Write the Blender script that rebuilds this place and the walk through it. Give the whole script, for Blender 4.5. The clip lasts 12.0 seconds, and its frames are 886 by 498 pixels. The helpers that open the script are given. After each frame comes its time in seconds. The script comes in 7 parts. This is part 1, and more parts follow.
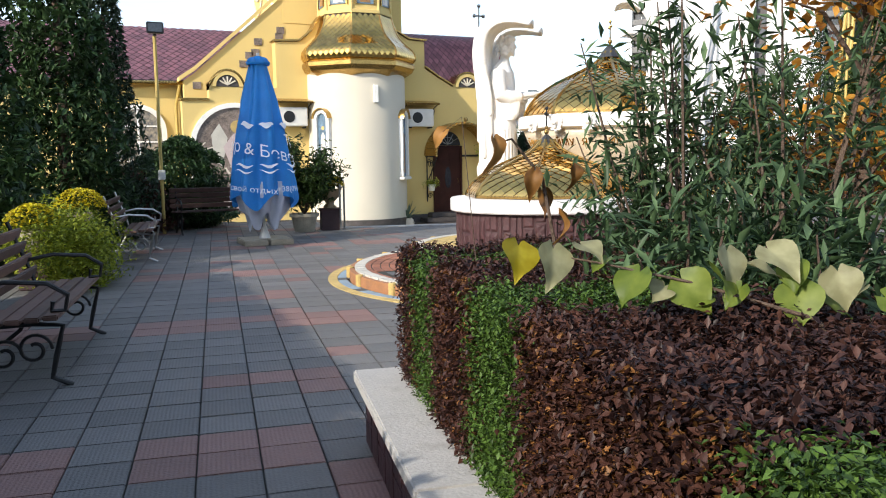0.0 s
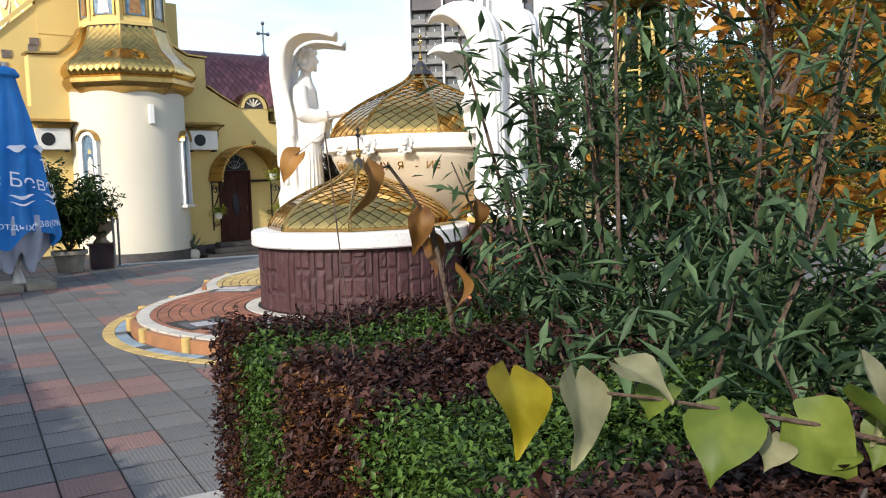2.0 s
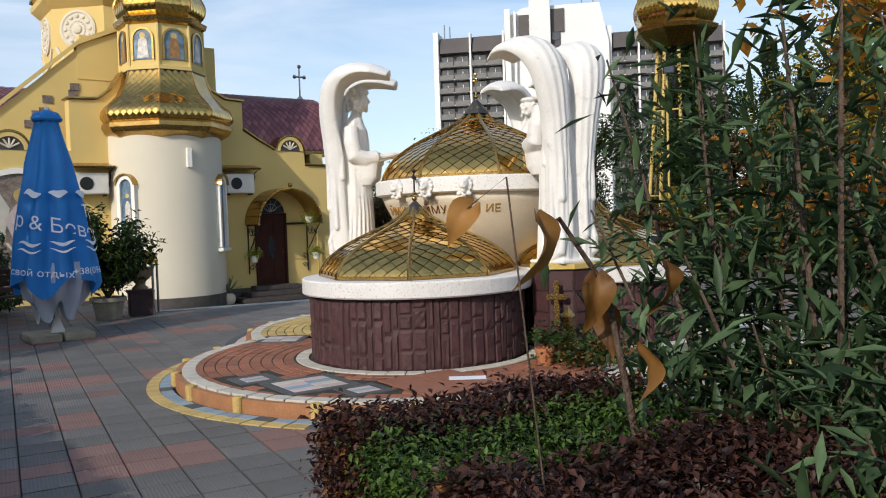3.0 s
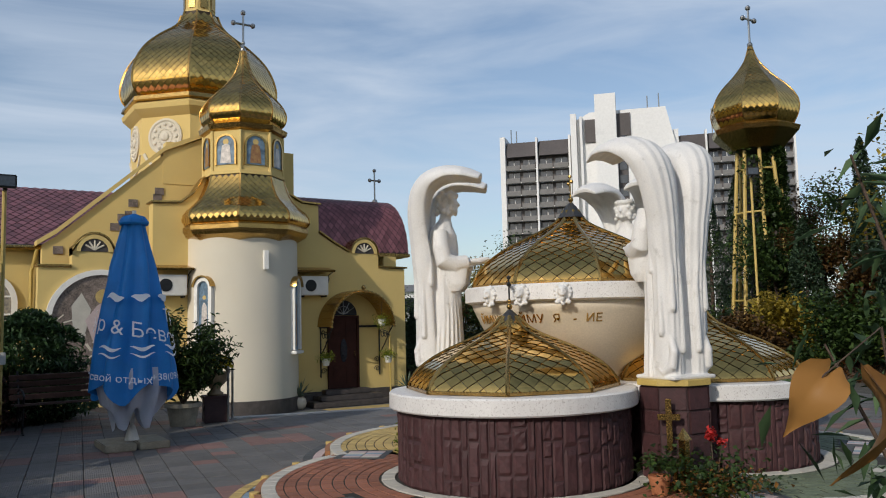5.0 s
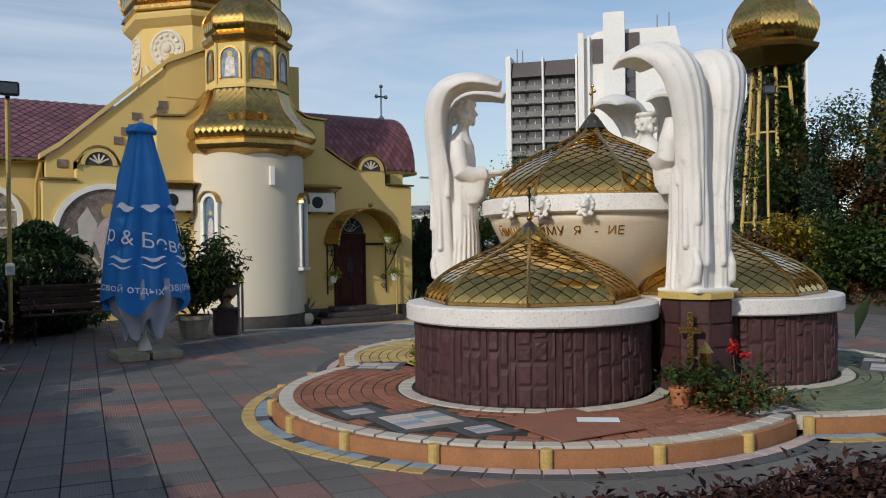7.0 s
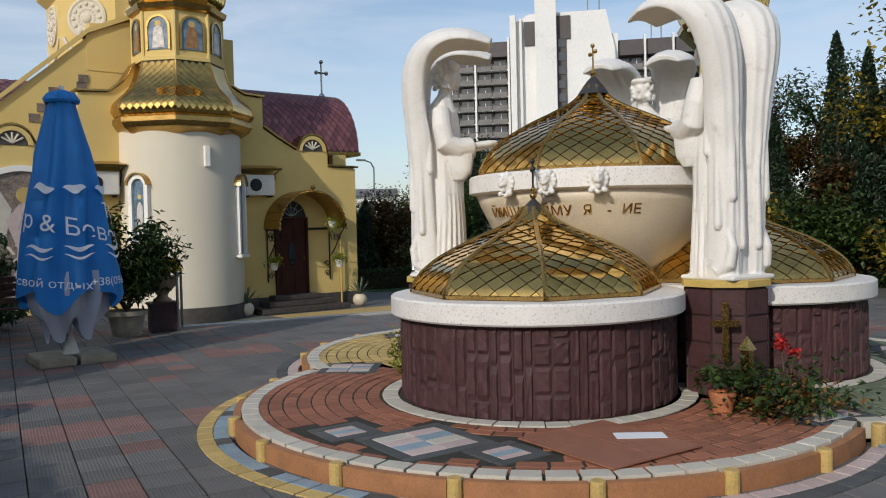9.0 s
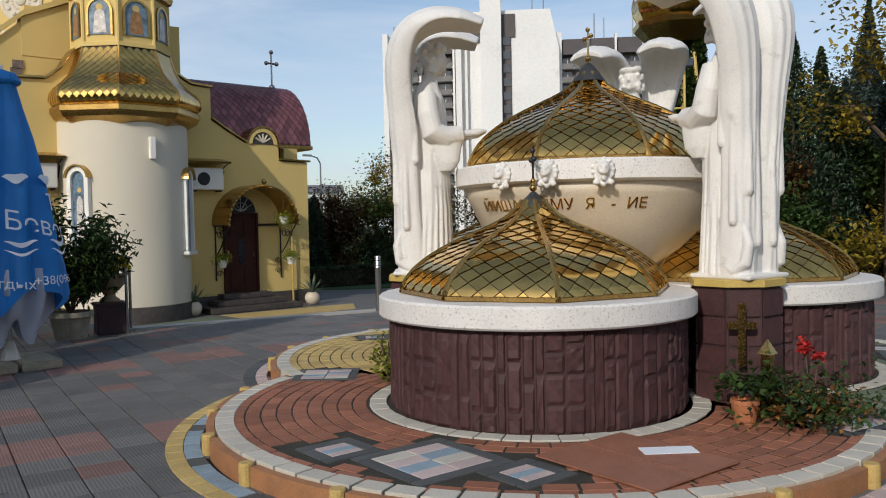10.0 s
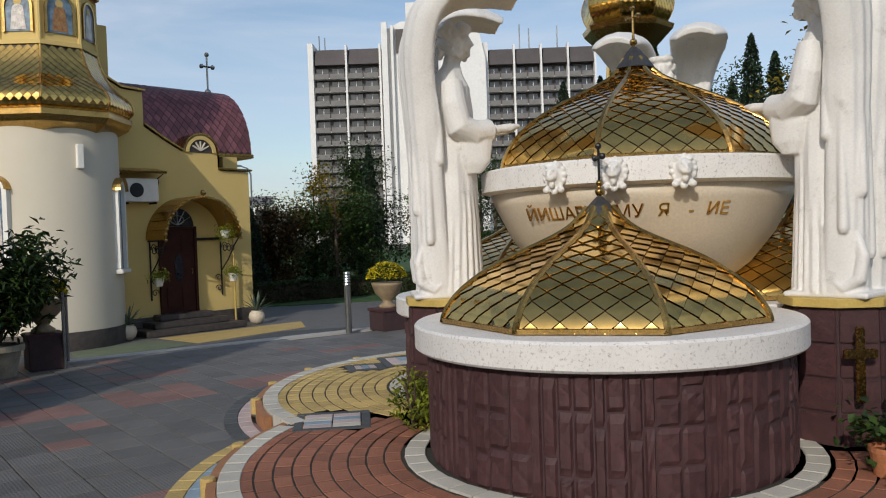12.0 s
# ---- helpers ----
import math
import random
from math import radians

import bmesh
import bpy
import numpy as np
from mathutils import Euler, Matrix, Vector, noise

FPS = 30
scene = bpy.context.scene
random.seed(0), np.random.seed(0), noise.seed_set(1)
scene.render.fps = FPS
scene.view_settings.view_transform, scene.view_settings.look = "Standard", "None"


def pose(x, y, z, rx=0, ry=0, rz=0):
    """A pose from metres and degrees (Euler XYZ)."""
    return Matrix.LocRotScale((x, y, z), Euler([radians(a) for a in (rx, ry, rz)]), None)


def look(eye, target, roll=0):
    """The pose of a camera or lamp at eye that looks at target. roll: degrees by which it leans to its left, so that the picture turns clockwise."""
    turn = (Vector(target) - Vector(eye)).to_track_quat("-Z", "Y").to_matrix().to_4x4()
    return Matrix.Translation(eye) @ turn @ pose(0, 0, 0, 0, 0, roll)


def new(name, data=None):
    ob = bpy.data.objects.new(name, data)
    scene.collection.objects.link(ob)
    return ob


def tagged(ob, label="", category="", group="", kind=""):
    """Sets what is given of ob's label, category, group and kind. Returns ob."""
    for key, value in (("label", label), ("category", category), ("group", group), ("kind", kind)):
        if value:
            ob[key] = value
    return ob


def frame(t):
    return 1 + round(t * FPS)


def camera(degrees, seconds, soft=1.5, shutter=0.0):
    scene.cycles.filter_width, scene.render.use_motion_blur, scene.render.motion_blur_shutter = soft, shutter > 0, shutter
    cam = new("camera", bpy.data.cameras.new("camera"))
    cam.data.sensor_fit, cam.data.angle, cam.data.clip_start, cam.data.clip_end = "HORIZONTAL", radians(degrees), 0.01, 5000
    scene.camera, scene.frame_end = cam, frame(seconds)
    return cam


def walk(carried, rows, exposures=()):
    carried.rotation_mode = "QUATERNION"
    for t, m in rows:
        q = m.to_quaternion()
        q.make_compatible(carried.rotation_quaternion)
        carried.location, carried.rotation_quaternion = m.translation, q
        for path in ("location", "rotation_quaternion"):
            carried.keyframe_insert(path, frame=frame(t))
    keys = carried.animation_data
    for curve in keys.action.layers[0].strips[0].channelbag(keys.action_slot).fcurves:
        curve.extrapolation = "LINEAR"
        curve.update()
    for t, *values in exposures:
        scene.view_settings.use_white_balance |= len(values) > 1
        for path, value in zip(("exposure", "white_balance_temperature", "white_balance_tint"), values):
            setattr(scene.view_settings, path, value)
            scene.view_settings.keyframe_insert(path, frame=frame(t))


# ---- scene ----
cam = camera(57.4, 12.0, soft=1.05)
METRES, EYE, TILT, LEAN, TURN = 6.2, 1.44, 0.0, 0.0, -23.5
ROWS = [
    (0.0, 0.0, 0.0, 0.0, -0.09, -6.35, 0.83),
    (0.5, 0.0004, 0.0451, 0.004, -3.0, -6.38, 2.11),
    (1.0, -0.009, 0.088, 0.0031, -7.8, -5.9, 1.33),
    (1.5, -0.0201, 0.1326, 0.004, -14.53, -5.31, 0.33),
    (2.0, -0.0271, 0.1839, 0.0067, -15.17, -5.05, 1.53),
    (2.5, -0.0391, 0.232, 0.0092, -14.02, -4.25, 2.14),
    (3.0, -0.06, 0.282, 0.0141, -13.25, -2.12, 1.89),
    (5.0, -0.0909, 0.3709, 0.0287, -8.67, 5.16, 1.39),
    (5.5, -0.0954, 0.3674, 0.0317, -8.4, 7.86, 0.92),
    (6.0, -0.0984, 0.3675, 0.0303, -8.44, 8.56, 0.55),
    (6.5, -0.1055, 0.3755, 0.0211, -8.51, 4.92, 0.68),
    (7.0, -0.1125, 0.4045, 0.0122, -8.54, -0.36, 0.77),
    (7.5, -0.116, 0.4547, 0.0125, -9.3, -0.51, 1.04),
    (9.5, -0.1827, 0.6553, 0.0112, -15.22, -1.84, 1.28),
    (10.0, -0.2005, 0.7094, 0.0097, -17.44, -1.86, 1.12),
    (10.5, -0.2039, 0.7732, 0.012, -19.62, -1.9, 0.98),
    (11.0, -0.2281, 0.8221, 0.0135, -19.63, -1.63, 1.01),
    (11.5, -0.2514, 0.8756, 0.0129, -20.3, -1.39, 1.49),
    (12.0, -0.2603, 0.9347, 0.0158, -22.7, -1.27, 1.95),
]
walk(cam, [(t, pose(0, 0, EYE, TILT, LEAN, TURN) @ pose(METRES * x, METRES * y, METRES * z, 90 + pitch, roll, yaw)) for t, x, y, z, yaw, pitch, roll in ROWS], exposures=[(0.0, 0.95), (1.5, 0.85), (2.5, 0.55), (3.0, 0.15), (4.8, -0.28), (6.5, -0.28), (9.5, -0.18), (12.0, -0.27)])

# ---------- world, sun ----------
SUN_BEARING, SUN_ELEV = 246.0, 28.0
world = bpy.data.worlds.new("world")
scene.world = world
world.use_nodes = True
wn, wl = world.node_tree.nodes, world.node_tree.links
wn.clear()
w_out = wn.new("ShaderNodeOutputWorld")
w_bg = wn.new("ShaderNodeBackground")
w_bg.inputs["Strength"].default_value = 0.15
sky = wn.new("ShaderNodeTexSky")
sky.sky_type = "NISHITA"
sky.sun_disc = False
sky.sun_elevation = radians(SUN_ELEV)
sky.sun_rotation = radians(SUN_BEARING)
sky.air_density, sky.dust_density, sky.ozone_density = 1.0, 1.2, 1.5
w_co = wn.new("ShaderNodeTexCoord")
w_map = wn.new("ShaderNodeMapping")
w_map.inputs["Scale"].default_value = (1.2, 1.2, 7.0)
w_map.inputs["Rotation"].default_value = (0.12, 0.05, 0.0)
w_noise = wn.new("ShaderNodeTexNoise")
w_noise.inputs["Scale"].default_value = 2.2
w_noise.inputs["Detail"].default_value = 6.0
w_noise.inputs["Roughness"].default_value = 0.55
w_noise.inputs["Distortion"].default_value = 0.6
w_ramp = wn.new("ShaderNodeValToRGB")
w_ramp.color_ramp.elements[0].position = 0.34
w_ramp.color_ramp.elements[0].color = (0.12, 0.12, 0.12, 1)
w_ramp.color_ramp.elements[1].position = 0.72
w_ramp.color_ramp.elements[1].color = (0.85, 0.85, 0.85, 1)
w_mix = wn.new("ShaderNodeMixRGB")
w_mix.inputs["Color2"].default_value = (4.7, 5.4, 6.4, 1)
wl.new(w_co.outputs["Generated"], w_map.inputs["Vector"])
wl.new(w_map.outputs["Vector"], w_noise.inputs["Vector"])
wl.new(w_noise.outputs["Fac"], w_ramp.inputs["Fac"])
# the haze thins towards the zenith
w_sep = wn.new("ShaderNodeSeparateXYZ")
w_up = wn.new("ShaderNodeMapRange")
w_up.inputs["From Min"].default_value, w_up.inputs["From Max"].default_value = 0.25, 0.85
w_up.inputs["To Min"].default_value, w_up.inputs["To Max"].default_value = 1.0, 0.3
w_mul = wn.new("ShaderNodeMath")
w_mul.operation = "MULTIPLY"
wl.new(w_co.outputs["Generated"], w_sep.inputs["Vector"])
wl.new(w_sep.outputs["Z"], w_up.inputs["Value"])
wl.new(w_ramp.outputs["Color"], w_mul.inputs[0])
wl.new(w_up.outputs["Result"], w_mul.inputs[1])
wl.new(w_mul.outputs[0], w_mix.inputs["Fac"])
wl.new(sky.outputs["Color"], w_mix.inputs["Color1"])
wl.new(w_mix.outputs["Color"], w_bg.inputs["Color"])
wl.new(w_bg.outputs["Background"], w_out.inputs["Surface"])

sun = new("sun", bpy.data.lights.new("sun", "SUN"))
sun.data.energy = 2.8
sun.data.angle = radians(0.6)
sun.data.color = (1.0, 0.93, 0.83)
sb, se = radians(SUN_BEARING), radians(SUN_ELEV)
SUN_DIR = Vector((math.sin(sb) * math.cos(se), math.cos(sb) * math.cos(se), math.sin(se)))
sun.matrix_world = look(SUN_DIR * 50, (0, 0, 0))


# ---------- materials ----------
def mat(name, color, rough=0.7, metal=0.0, var=0.12, scale=6.0, fine=60.0, bump=0.15, hue=None, island=0.0, obj=0.0,
        spec=0.5, coords="Object", trans=0.0, stain=None, bump_dist=0.01):
    """Principled surface with two scales of colour variation, wear and fine relief."""
    m = bpy.data.materials.new(name)
    m.use_nodes = True
    n, l = m.node_tree.nodes, m.node_tree.links
    b = n["Principled BSDF"]
    tc = n.new("ShaderNodeTexCoord")
    big, small = n.new("ShaderNodeTexNoise"), n.new("ShaderNodeTexNoise")
    big.inputs["Scale"].default_value, small.inputs["Scale"].default_value = scale, fine
    big.inputs["Detail"].default_value = 5.0
    small.inputs["Detail"].default_value = 3.0
    for q in (big, small):
        l.new(tc.outputs[coords], q.inputs["Vector"])
    add = n.new("ShaderNodeMath")
    add.operation = "ADD"
    l.new(big.outputs["Fac"], add.inputs[0])
    l.new(small.outputs["Fac"], add.inputs[1])
    last = add.outputs[0]
    if island or obj:
        if island:
            info = n.new("ShaderNodeNewGeometry").outputs["Random Per Island"]
        else:
            info = n.new("ShaderNodeObjectInfo").outputs["Random"]
        mul = n.new("ShaderNodeMath")
        mul.operation = "MULTIPLY_ADD"
        l.new(info, mul.inputs[0])
        mul.inputs[1].default_value = 2 * (island or obj)
        l.new(last, mul.inputs[2])
        sub = n.new("ShaderNodeMath")
        sub.operation = "SUBTRACT"
        l.new(mul.outputs[0], sub.inputs[0])
        sub.inputs[1].default_value = island or obj
        last = sub.outputs[0]
    mr = n.new("ShaderNodeMapRange")
    mr.inputs["From Min"].default_value, mr.inputs["From Max"].default_value = 0.55, 1.45
    l.new(last, mr.inputs["Value"])
    ramp = n.new("ShaderNodeValToRGB")
    c = Vector(color)
    lo, hi = c * (1 - 2 * var), c * (1 + 2 * var)
    if hue:
        hi = Vector(hue)
    ramp.color_ramp.elements[0].color = (*[max(0, v) for v in lo], 1)
    ramp.color_ramp.elements[1].color = (*[min(1, v) for v in hi], 1)
    l.new(mr.outputs["Result"], ramp.inputs["Fac"])
    col = ramp.outputs["Color"]
    if stain:
        st = n.new("ShaderNodeTexNoise")
        st.inputs["Scale"].default_value = stain[1]
        st.inputs["Detail"].default_value = 8.0
        st.inputs["Roughness"].default_value = 0.7
        l.new(tc.outputs[coords], st.inputs["Vector"])
        sr = n.new("ShaderNodeMapRange")
        sr.inputs["From Min"].default_value, sr.inputs["From Max"].default_value = stain[2], stain[2] + 0.12
        sr.inputs["To Max"].default_value = stain[3]
        l.new(st.outputs["Fac"], sr.inputs["Value"])
        mx = n.new("ShaderNodeMixRGB")
        mx.inputs["Color2"].default_value = (*stain[0], 1)
        l.new(sr.outputs["Result"], mx.inputs["Fac"])
        l.new(col, mx.inputs["Color1"])
        col = mx.outputs["Color"]
    l.new(col, b.inputs["Base Color"])
    b.inputs["Metallic"].default_value = metal
    b.inputs["Specular IOR Level"].default_value = spec
    rr = n.new("ShaderNodeMapRange")
    rr.inputs["To Min"].default_value, rr.inputs["To Max"].default_value = max(0.02, rough - 0.08), min(1, rough + 0.1)
    l.new(small.outputs["Fac"], rr.inputs["Value"])
    l.new(rr.outputs["Result"], b.inputs["Roughness"])
    if bump:
        bp = n.new("ShaderNodeBump")
        bp.inputs["Strength"].default_value = bump
        bp.inputs["Distance"].default_value = bump_dist
        l.new(last if not (island or obj) else add.outputs[0], bp.inputs["Height"])
        l.new(bp.outputs["Normal"], b.inputs["Normal"])
    if trans:
        tr = n.new("ShaderNodeBsdfTranslucent")
        l.new(col, tr.inputs["Color"])
        ms = n.new("ShaderNodeMixShader")
        ms.inputs["Fac"].default_value = trans
        l.new(b.outputs["BSDF"], ms.inputs[1])
        l.new(tr.outputs["BSDF"], ms.inputs[2])
        l.new(ms.outputs["Shader"], n["Material Output"].inputs["Surface"])
    return m


GOLD = mat("gilt_metal", (0.72, 0.47, 0.145), 0.09, 1.0, 0.12, 3, 9, 0.012, island=0.1)
GOLD_P = mat("gilt_shingle", (0.72, 0.47, 0.145), 0.09, 1.0, 0.12, 3, 9, 0.012, obj=0.1)
GOLD_D = mat("gilt_dull", (0.42, 0.27, 0.09), 0.25, 1.0, 0.2, 5, 60, 0.1)
GOLD_R = mat("gilt_ridge", (0.55, 0.33, 0.1), 0.2, 1.0, 0.15, 8, 60, 0.05)
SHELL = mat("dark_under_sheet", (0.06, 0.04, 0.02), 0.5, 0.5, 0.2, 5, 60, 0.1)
LEAD = mat("grey_sheet_metal", (0.07, 0.07, 0.07), 0.45, 0.6, 0.15, 8, 60)
YELLOW = mat("yellow_render", (0.66, 0.49, 0.18), 0.85, 0, 0.05, 0.7, 120, 0.12, stain=((0.62, 0.47, 0.2), 0.6, 0.55, 0.35))
CREAM = mat("cream_render", (0.63, 0.575, 0.46), 0.85, 0, 0.04, 0.6, 110, 0.12, stain=((0.62, 0.55, 0.42), 0.7, 0.55, 0.4))
WHITE = mat("white_plaster", (0.8, 0.78, 0.72), 0.7, 0, 0.05, 2, 90, 0.12, stain=((0.5, 0.48, 0.43), 2.0, 0.58, 0.5))
STATUE = mat("painted_stone", (0.73, 0.715, 0.685), 0.6, 0, 0.05, 4, 70, 0.18, stain=((0.42, 0.4, 0.36), 7.0, 0.58, 0.55))
TERRAZZO = mat("white_terrazzo", (0.74, 0.72, 0.69), 0.5, 0, 0.06, 5, 180, 0.08, stain=((0.26, 0.21, 0.19), 60.0, 0.545, 0.7))
BOWL = mat("cream_stone", (0.6, 0.52, 0.4), 0.45, 0, 0.08, 2, 60, 0.08, stain=((0.5, 0.4, 0.28), 3, 0.6, 0.4))
BROWN = mat("brown_cut_stone", (0.06, 0.023, 0.024), 0.66, 0, 0.2, 9, 26, 0.5, obj=0.15, bump_dist=0.012)
BROWN_J = mat("brown_joint", (0.05, 0.025, 0.026), 0.7, 0, 0.2, 10, 60, 0.3)
DARKSTONE = mat("dark_plinth_stone", (0.065, 0.055, 0.05), 0.6, 0, 0.3, 6, 40, 0.5, bump_dist=0.03)
PURPLE = mat("purple_roof_sheet", (0.24, 0.095, 0.105), 0.36, 0.35, 0.16, 2, 40, 0.08, island=0.4)
PURPLE_B = mat("purple_roof_joint", (0.06, 0.028, 0.033), 0.5, 0.3, 0.16, 2, 40, 0.08)
GREYTILE = mat("grey_paver", (0.132, 0.127, 0.12), 0.62, 0, 0.13, 2.2, 70, 0.5, obj=0.3, stain=((0.13, 0.12, 0.11), 3, 0.55, 0.5))
REDTILE = mat("red_paver", (0.22, 0.125, 0.105), 0.65, 0, 0.13, 2.2, 70, 0.5, obj=0.3, stain=((0.16, 0.11, 0.1), 3, 0.55, 0.5))
GREYTILE_I = mat("grey_paver_rest", (0.132, 0.127, 0.12), 0.62, 0, 0.13, 2.2, 70, 0.5, island=0.3, stain=((0.13, 0.12, 0.11), 3, 0.55, 0.5))
REDTILE_I = mat("red_paver_rest", (0.22, 0.125, 0.105), 0.65, 0, 0.13, 2.2, 70, 0.5, island=0.3, stain=((0.16, 0.11, 0.1), 3, 0.55, 0.5))


def ribbed(m, scale=42.0, strength=0.35):
    """Fine parallel ribs pressed into the paver's face."""
    n, l = m.node_tree.nodes, m.node_tree.links
    wv, bp = n.new("ShaderNodeTexWave"), n.new("ShaderNodeBump")
    wv.inputs["Scale"].default_value = scale
    wv.inputs["Distortion"].default_value = 0.6
    bp.inputs["Strength"].default_value, bp.inputs["Distance"].default_value = strength, 0.004
    l.new(n["Texture Coordinate"].outputs["Object"], wv.inputs["Vector"])
    l.new(wv.outputs["Fac"], bp.inputs["Height"])
    l.new(n["Bump"].outputs["Normal"], bp.inputs["Normal"])
    l.new(bp.outputs["Normal"], n["Principled BSDF"].inputs["Normal"])


for paver_mat in (GREYTILE, REDTILE, GREYTILE_I, REDTILE_I):
    ribbed(paver_mat, 14.0)
MORTAR = mat("dark_sand_joint", (0.035, 0.032, 0.024), 0.95, 0, 0.3, 6, 60, 0.4)
JOINT = mat("paver_joint", (0.085, 0.082, 0.07), 0.9, 0, 0.25, 6, 60, 0.4)
BRICK_R = mat("red_brick_paver", (0.29, 0.115, 0.065), 0.75, 0, 0.14, 5, 80, 0.4, island=0.35, stain=((0.2, 0.1, 0.07), 3, 0.57, 0.5))
BRICK_RP = mat("red_brick_piece", (0.29, 0.115, 0.065), 0.75, 0, 0.14, 5, 80, 0.4, obj=0.35, stain=((0.2, 0.1, 0.07), 3, 0.57, 0.5))
BRICK_Y = mat("yellow_brick_paver", (0.5, 0.36, 0.13), 0.75, 0, 0.12, 5, 80, 0.4, island=0.3)
BRICK_G = mat("green_brick_paver", (0.14, 0.17, 0.105), 0.75, 0, 0.14, 5, 80, 0.4, island=0.3)
BRICK_W = mat("white_brick_paver", (0.52, 0.49, 0.42), 0.7, 0, 0.08, 5, 80, 0.35, island=0.2)
BRICK_B = mat("blue_paver", (0.24, 0.32, 0.38), 0.7, 0, 0.12, 5, 80, 0.35, island=0.25)
BRICK_P = mat("pink_paver", (0.5, 0.4, 0.38), 0.7, 0, 0.1, 5, 80, 0.35, island=0.2)
BRICK_K = mat("charcoal_paver", (0.075, 0.08, 0.08), 0.7, 0, 0.15, 5, 80, 0.35, island=0.25)
TERRA = mat("terracotta_kerb", (0.35, 0.16, 0.07), 0.7, 0, 0.15, 5, 70, 0.35, stain=((0.22, 0.12, 0.07), 4, 0.55, 0.5))
KERBPOST = mat("yellow_kerb_post", (0.5, 0.35, 0.12), 0.75, 0, 0.15, 8, 70, 0.35)
CONCRETE = mat("grey_concrete", (0.42, 0.4, 0.37), 0.8, 0, 0.12, 3, 70, 0.35, stain=((0.25, 0.23, 0.2), 3, 0.55, 0.5))
PLYWOOD = mat("red_brown_board", (0.3, 0.13, 0.08), 0.55, 0, 0.15, 4, 60, 0.2, stain=((0.18, 0.08, 0.06), 3, 0.55, 0.6))
IRON = mat("black_iron", (0.03, 0.03, 0.03), 0.45, 0.6, 0.2, 10, 80, 0.1)
STEEL = mat("brushed_steel", (0.35, 0.35, 0.34), 0.3, 1.0, 0.1, 10, 80, 0.05)
OCHRE = mat("ochre_pole_paint", (0.5, 0.36, 0.1), 0.5, 0.0, 0.1, 4, 60, 0.1)
WOOD = mat("dark_bench_wood", (0.11, 0.06, 0.045), 0.5, 0, 0.25, 4, 50, 0.3, obj=0.3)
DOORWOOD = mat("brown_door_wood", (0.045, 0.014, 0.009), 0.6, 0, 0.25, 4, 50, 0.2, spec=0.2)
BLUE = mat("blue_canvas", (0.008, 0.2, 0.58), 0.55, 0, 0.12, 2.5, 140, 0.15, trans=0.06)
BLUEPALE = mat("pale_canvas_lining", (0.5, 0.55, 0.66), 0.7, 0, 0.08, 3, 140, 0.15, trans=0.12)
INK = mat("white_print", (0.78, 0.82, 0.86), 0.65, 0, 0.04, 4, 100, 0.05)
GLASS = mat("dark_window_glass", (0.03, 0.035, 0.045), 0.08, 0, 0.3, 1.5, 20, 0.02, spec=0.9)
GLASSBLUE = mat("stained_glass", (0.1, 0.2, 0.35), 0.15, 0, 0.4, 6, 14, 0.05, hue=(0.5, 0.42, 0.3), spec=0.8)
ICON = mat("icon_blue_ground", (0.05, 0.12, 0.22), 0.3, 0, 0.4, 4, 10, 0.02, hue=(0.22, 0.34, 0.45))
ROBE_W = mat("painted_white_robe", (0.55, 0.5, 0.45), 0.4, 0, 0.25, 9, 30, 0.02)
ROBE_R = mat("painted_red_robe", (0.35, 0.07, 0.05), 0.4, 0, 0.3, 9, 30, 0.02, hue=(0.5, 0.3, 0.1))
MOSAIC = mat("stone_mosaic", (0.1, 0.075, 0.075), 0.5, 0, 0.5, 4, 26, 0.3, hue=(0.36, 0.28, 0.23))
PLASTIC = mat("white_plastic", (0.68, 0.66, 0.6), 0.45, 0, 0.06, 5, 60, 0.05)
HOTEL = mat("white_concrete_facade", (0.74, 0.74, 0.73), 0.8, 0, 0.05, 0.08, 2, 0.05, stain=((0.5, 0.5, 0.5), 0.1, 0.58, 0.5))
HOTEL_D = mat("dark_brown_cladding", (0.07, 0.06, 0.06), 0.6, 0, 0.15, 0.3, 3, 0.05)
HOTEL_G = mat("grey_balcony", (0.17, 0.165, 0.16), 0.7, 0, 0.15, 0.5, 3, 0.05)
URN = mat("brown_urn_glaze", (0.3, 0.22, 0.13), 0.6, 0, 0.2, 10, 60, 0.3)
CLAY = mat("clay_pot", (0.42, 0.16, 0.07), 0.7, 0, 0.15, 8, 60, 0.2)
GREYPOT = mat("grey_pot", (0.3, 0.27, 0.2), 0.7, 0, 0.2, 8, 60, 0.3)
BARK = mat("bark", (0.09, 0.06, 0.042), 0.9, 0, 0.3, 10, 40, 0.7, bump_dist=0.02)
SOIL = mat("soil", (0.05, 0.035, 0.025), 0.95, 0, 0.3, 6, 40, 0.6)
GRASS = mat("lawn_grass", (0.035, 0.085, 0.018), 0.9, 0, 0.3, 1.2, 60, 0.6, bump_dist=0.03)
GROUND = mat("far_ground", (0.07, 0.075, 0.045), 0.9, 0, 0.3, 0.05, 3, 0.3)


def leafmat(name, color, hue, trans=0.3, rough=0.5):
    return mat(name, color, rough, 0, 0.25, 1.5, 18, 0.1, hue=hue, island=0.45, trans=trans, spec=0.35)


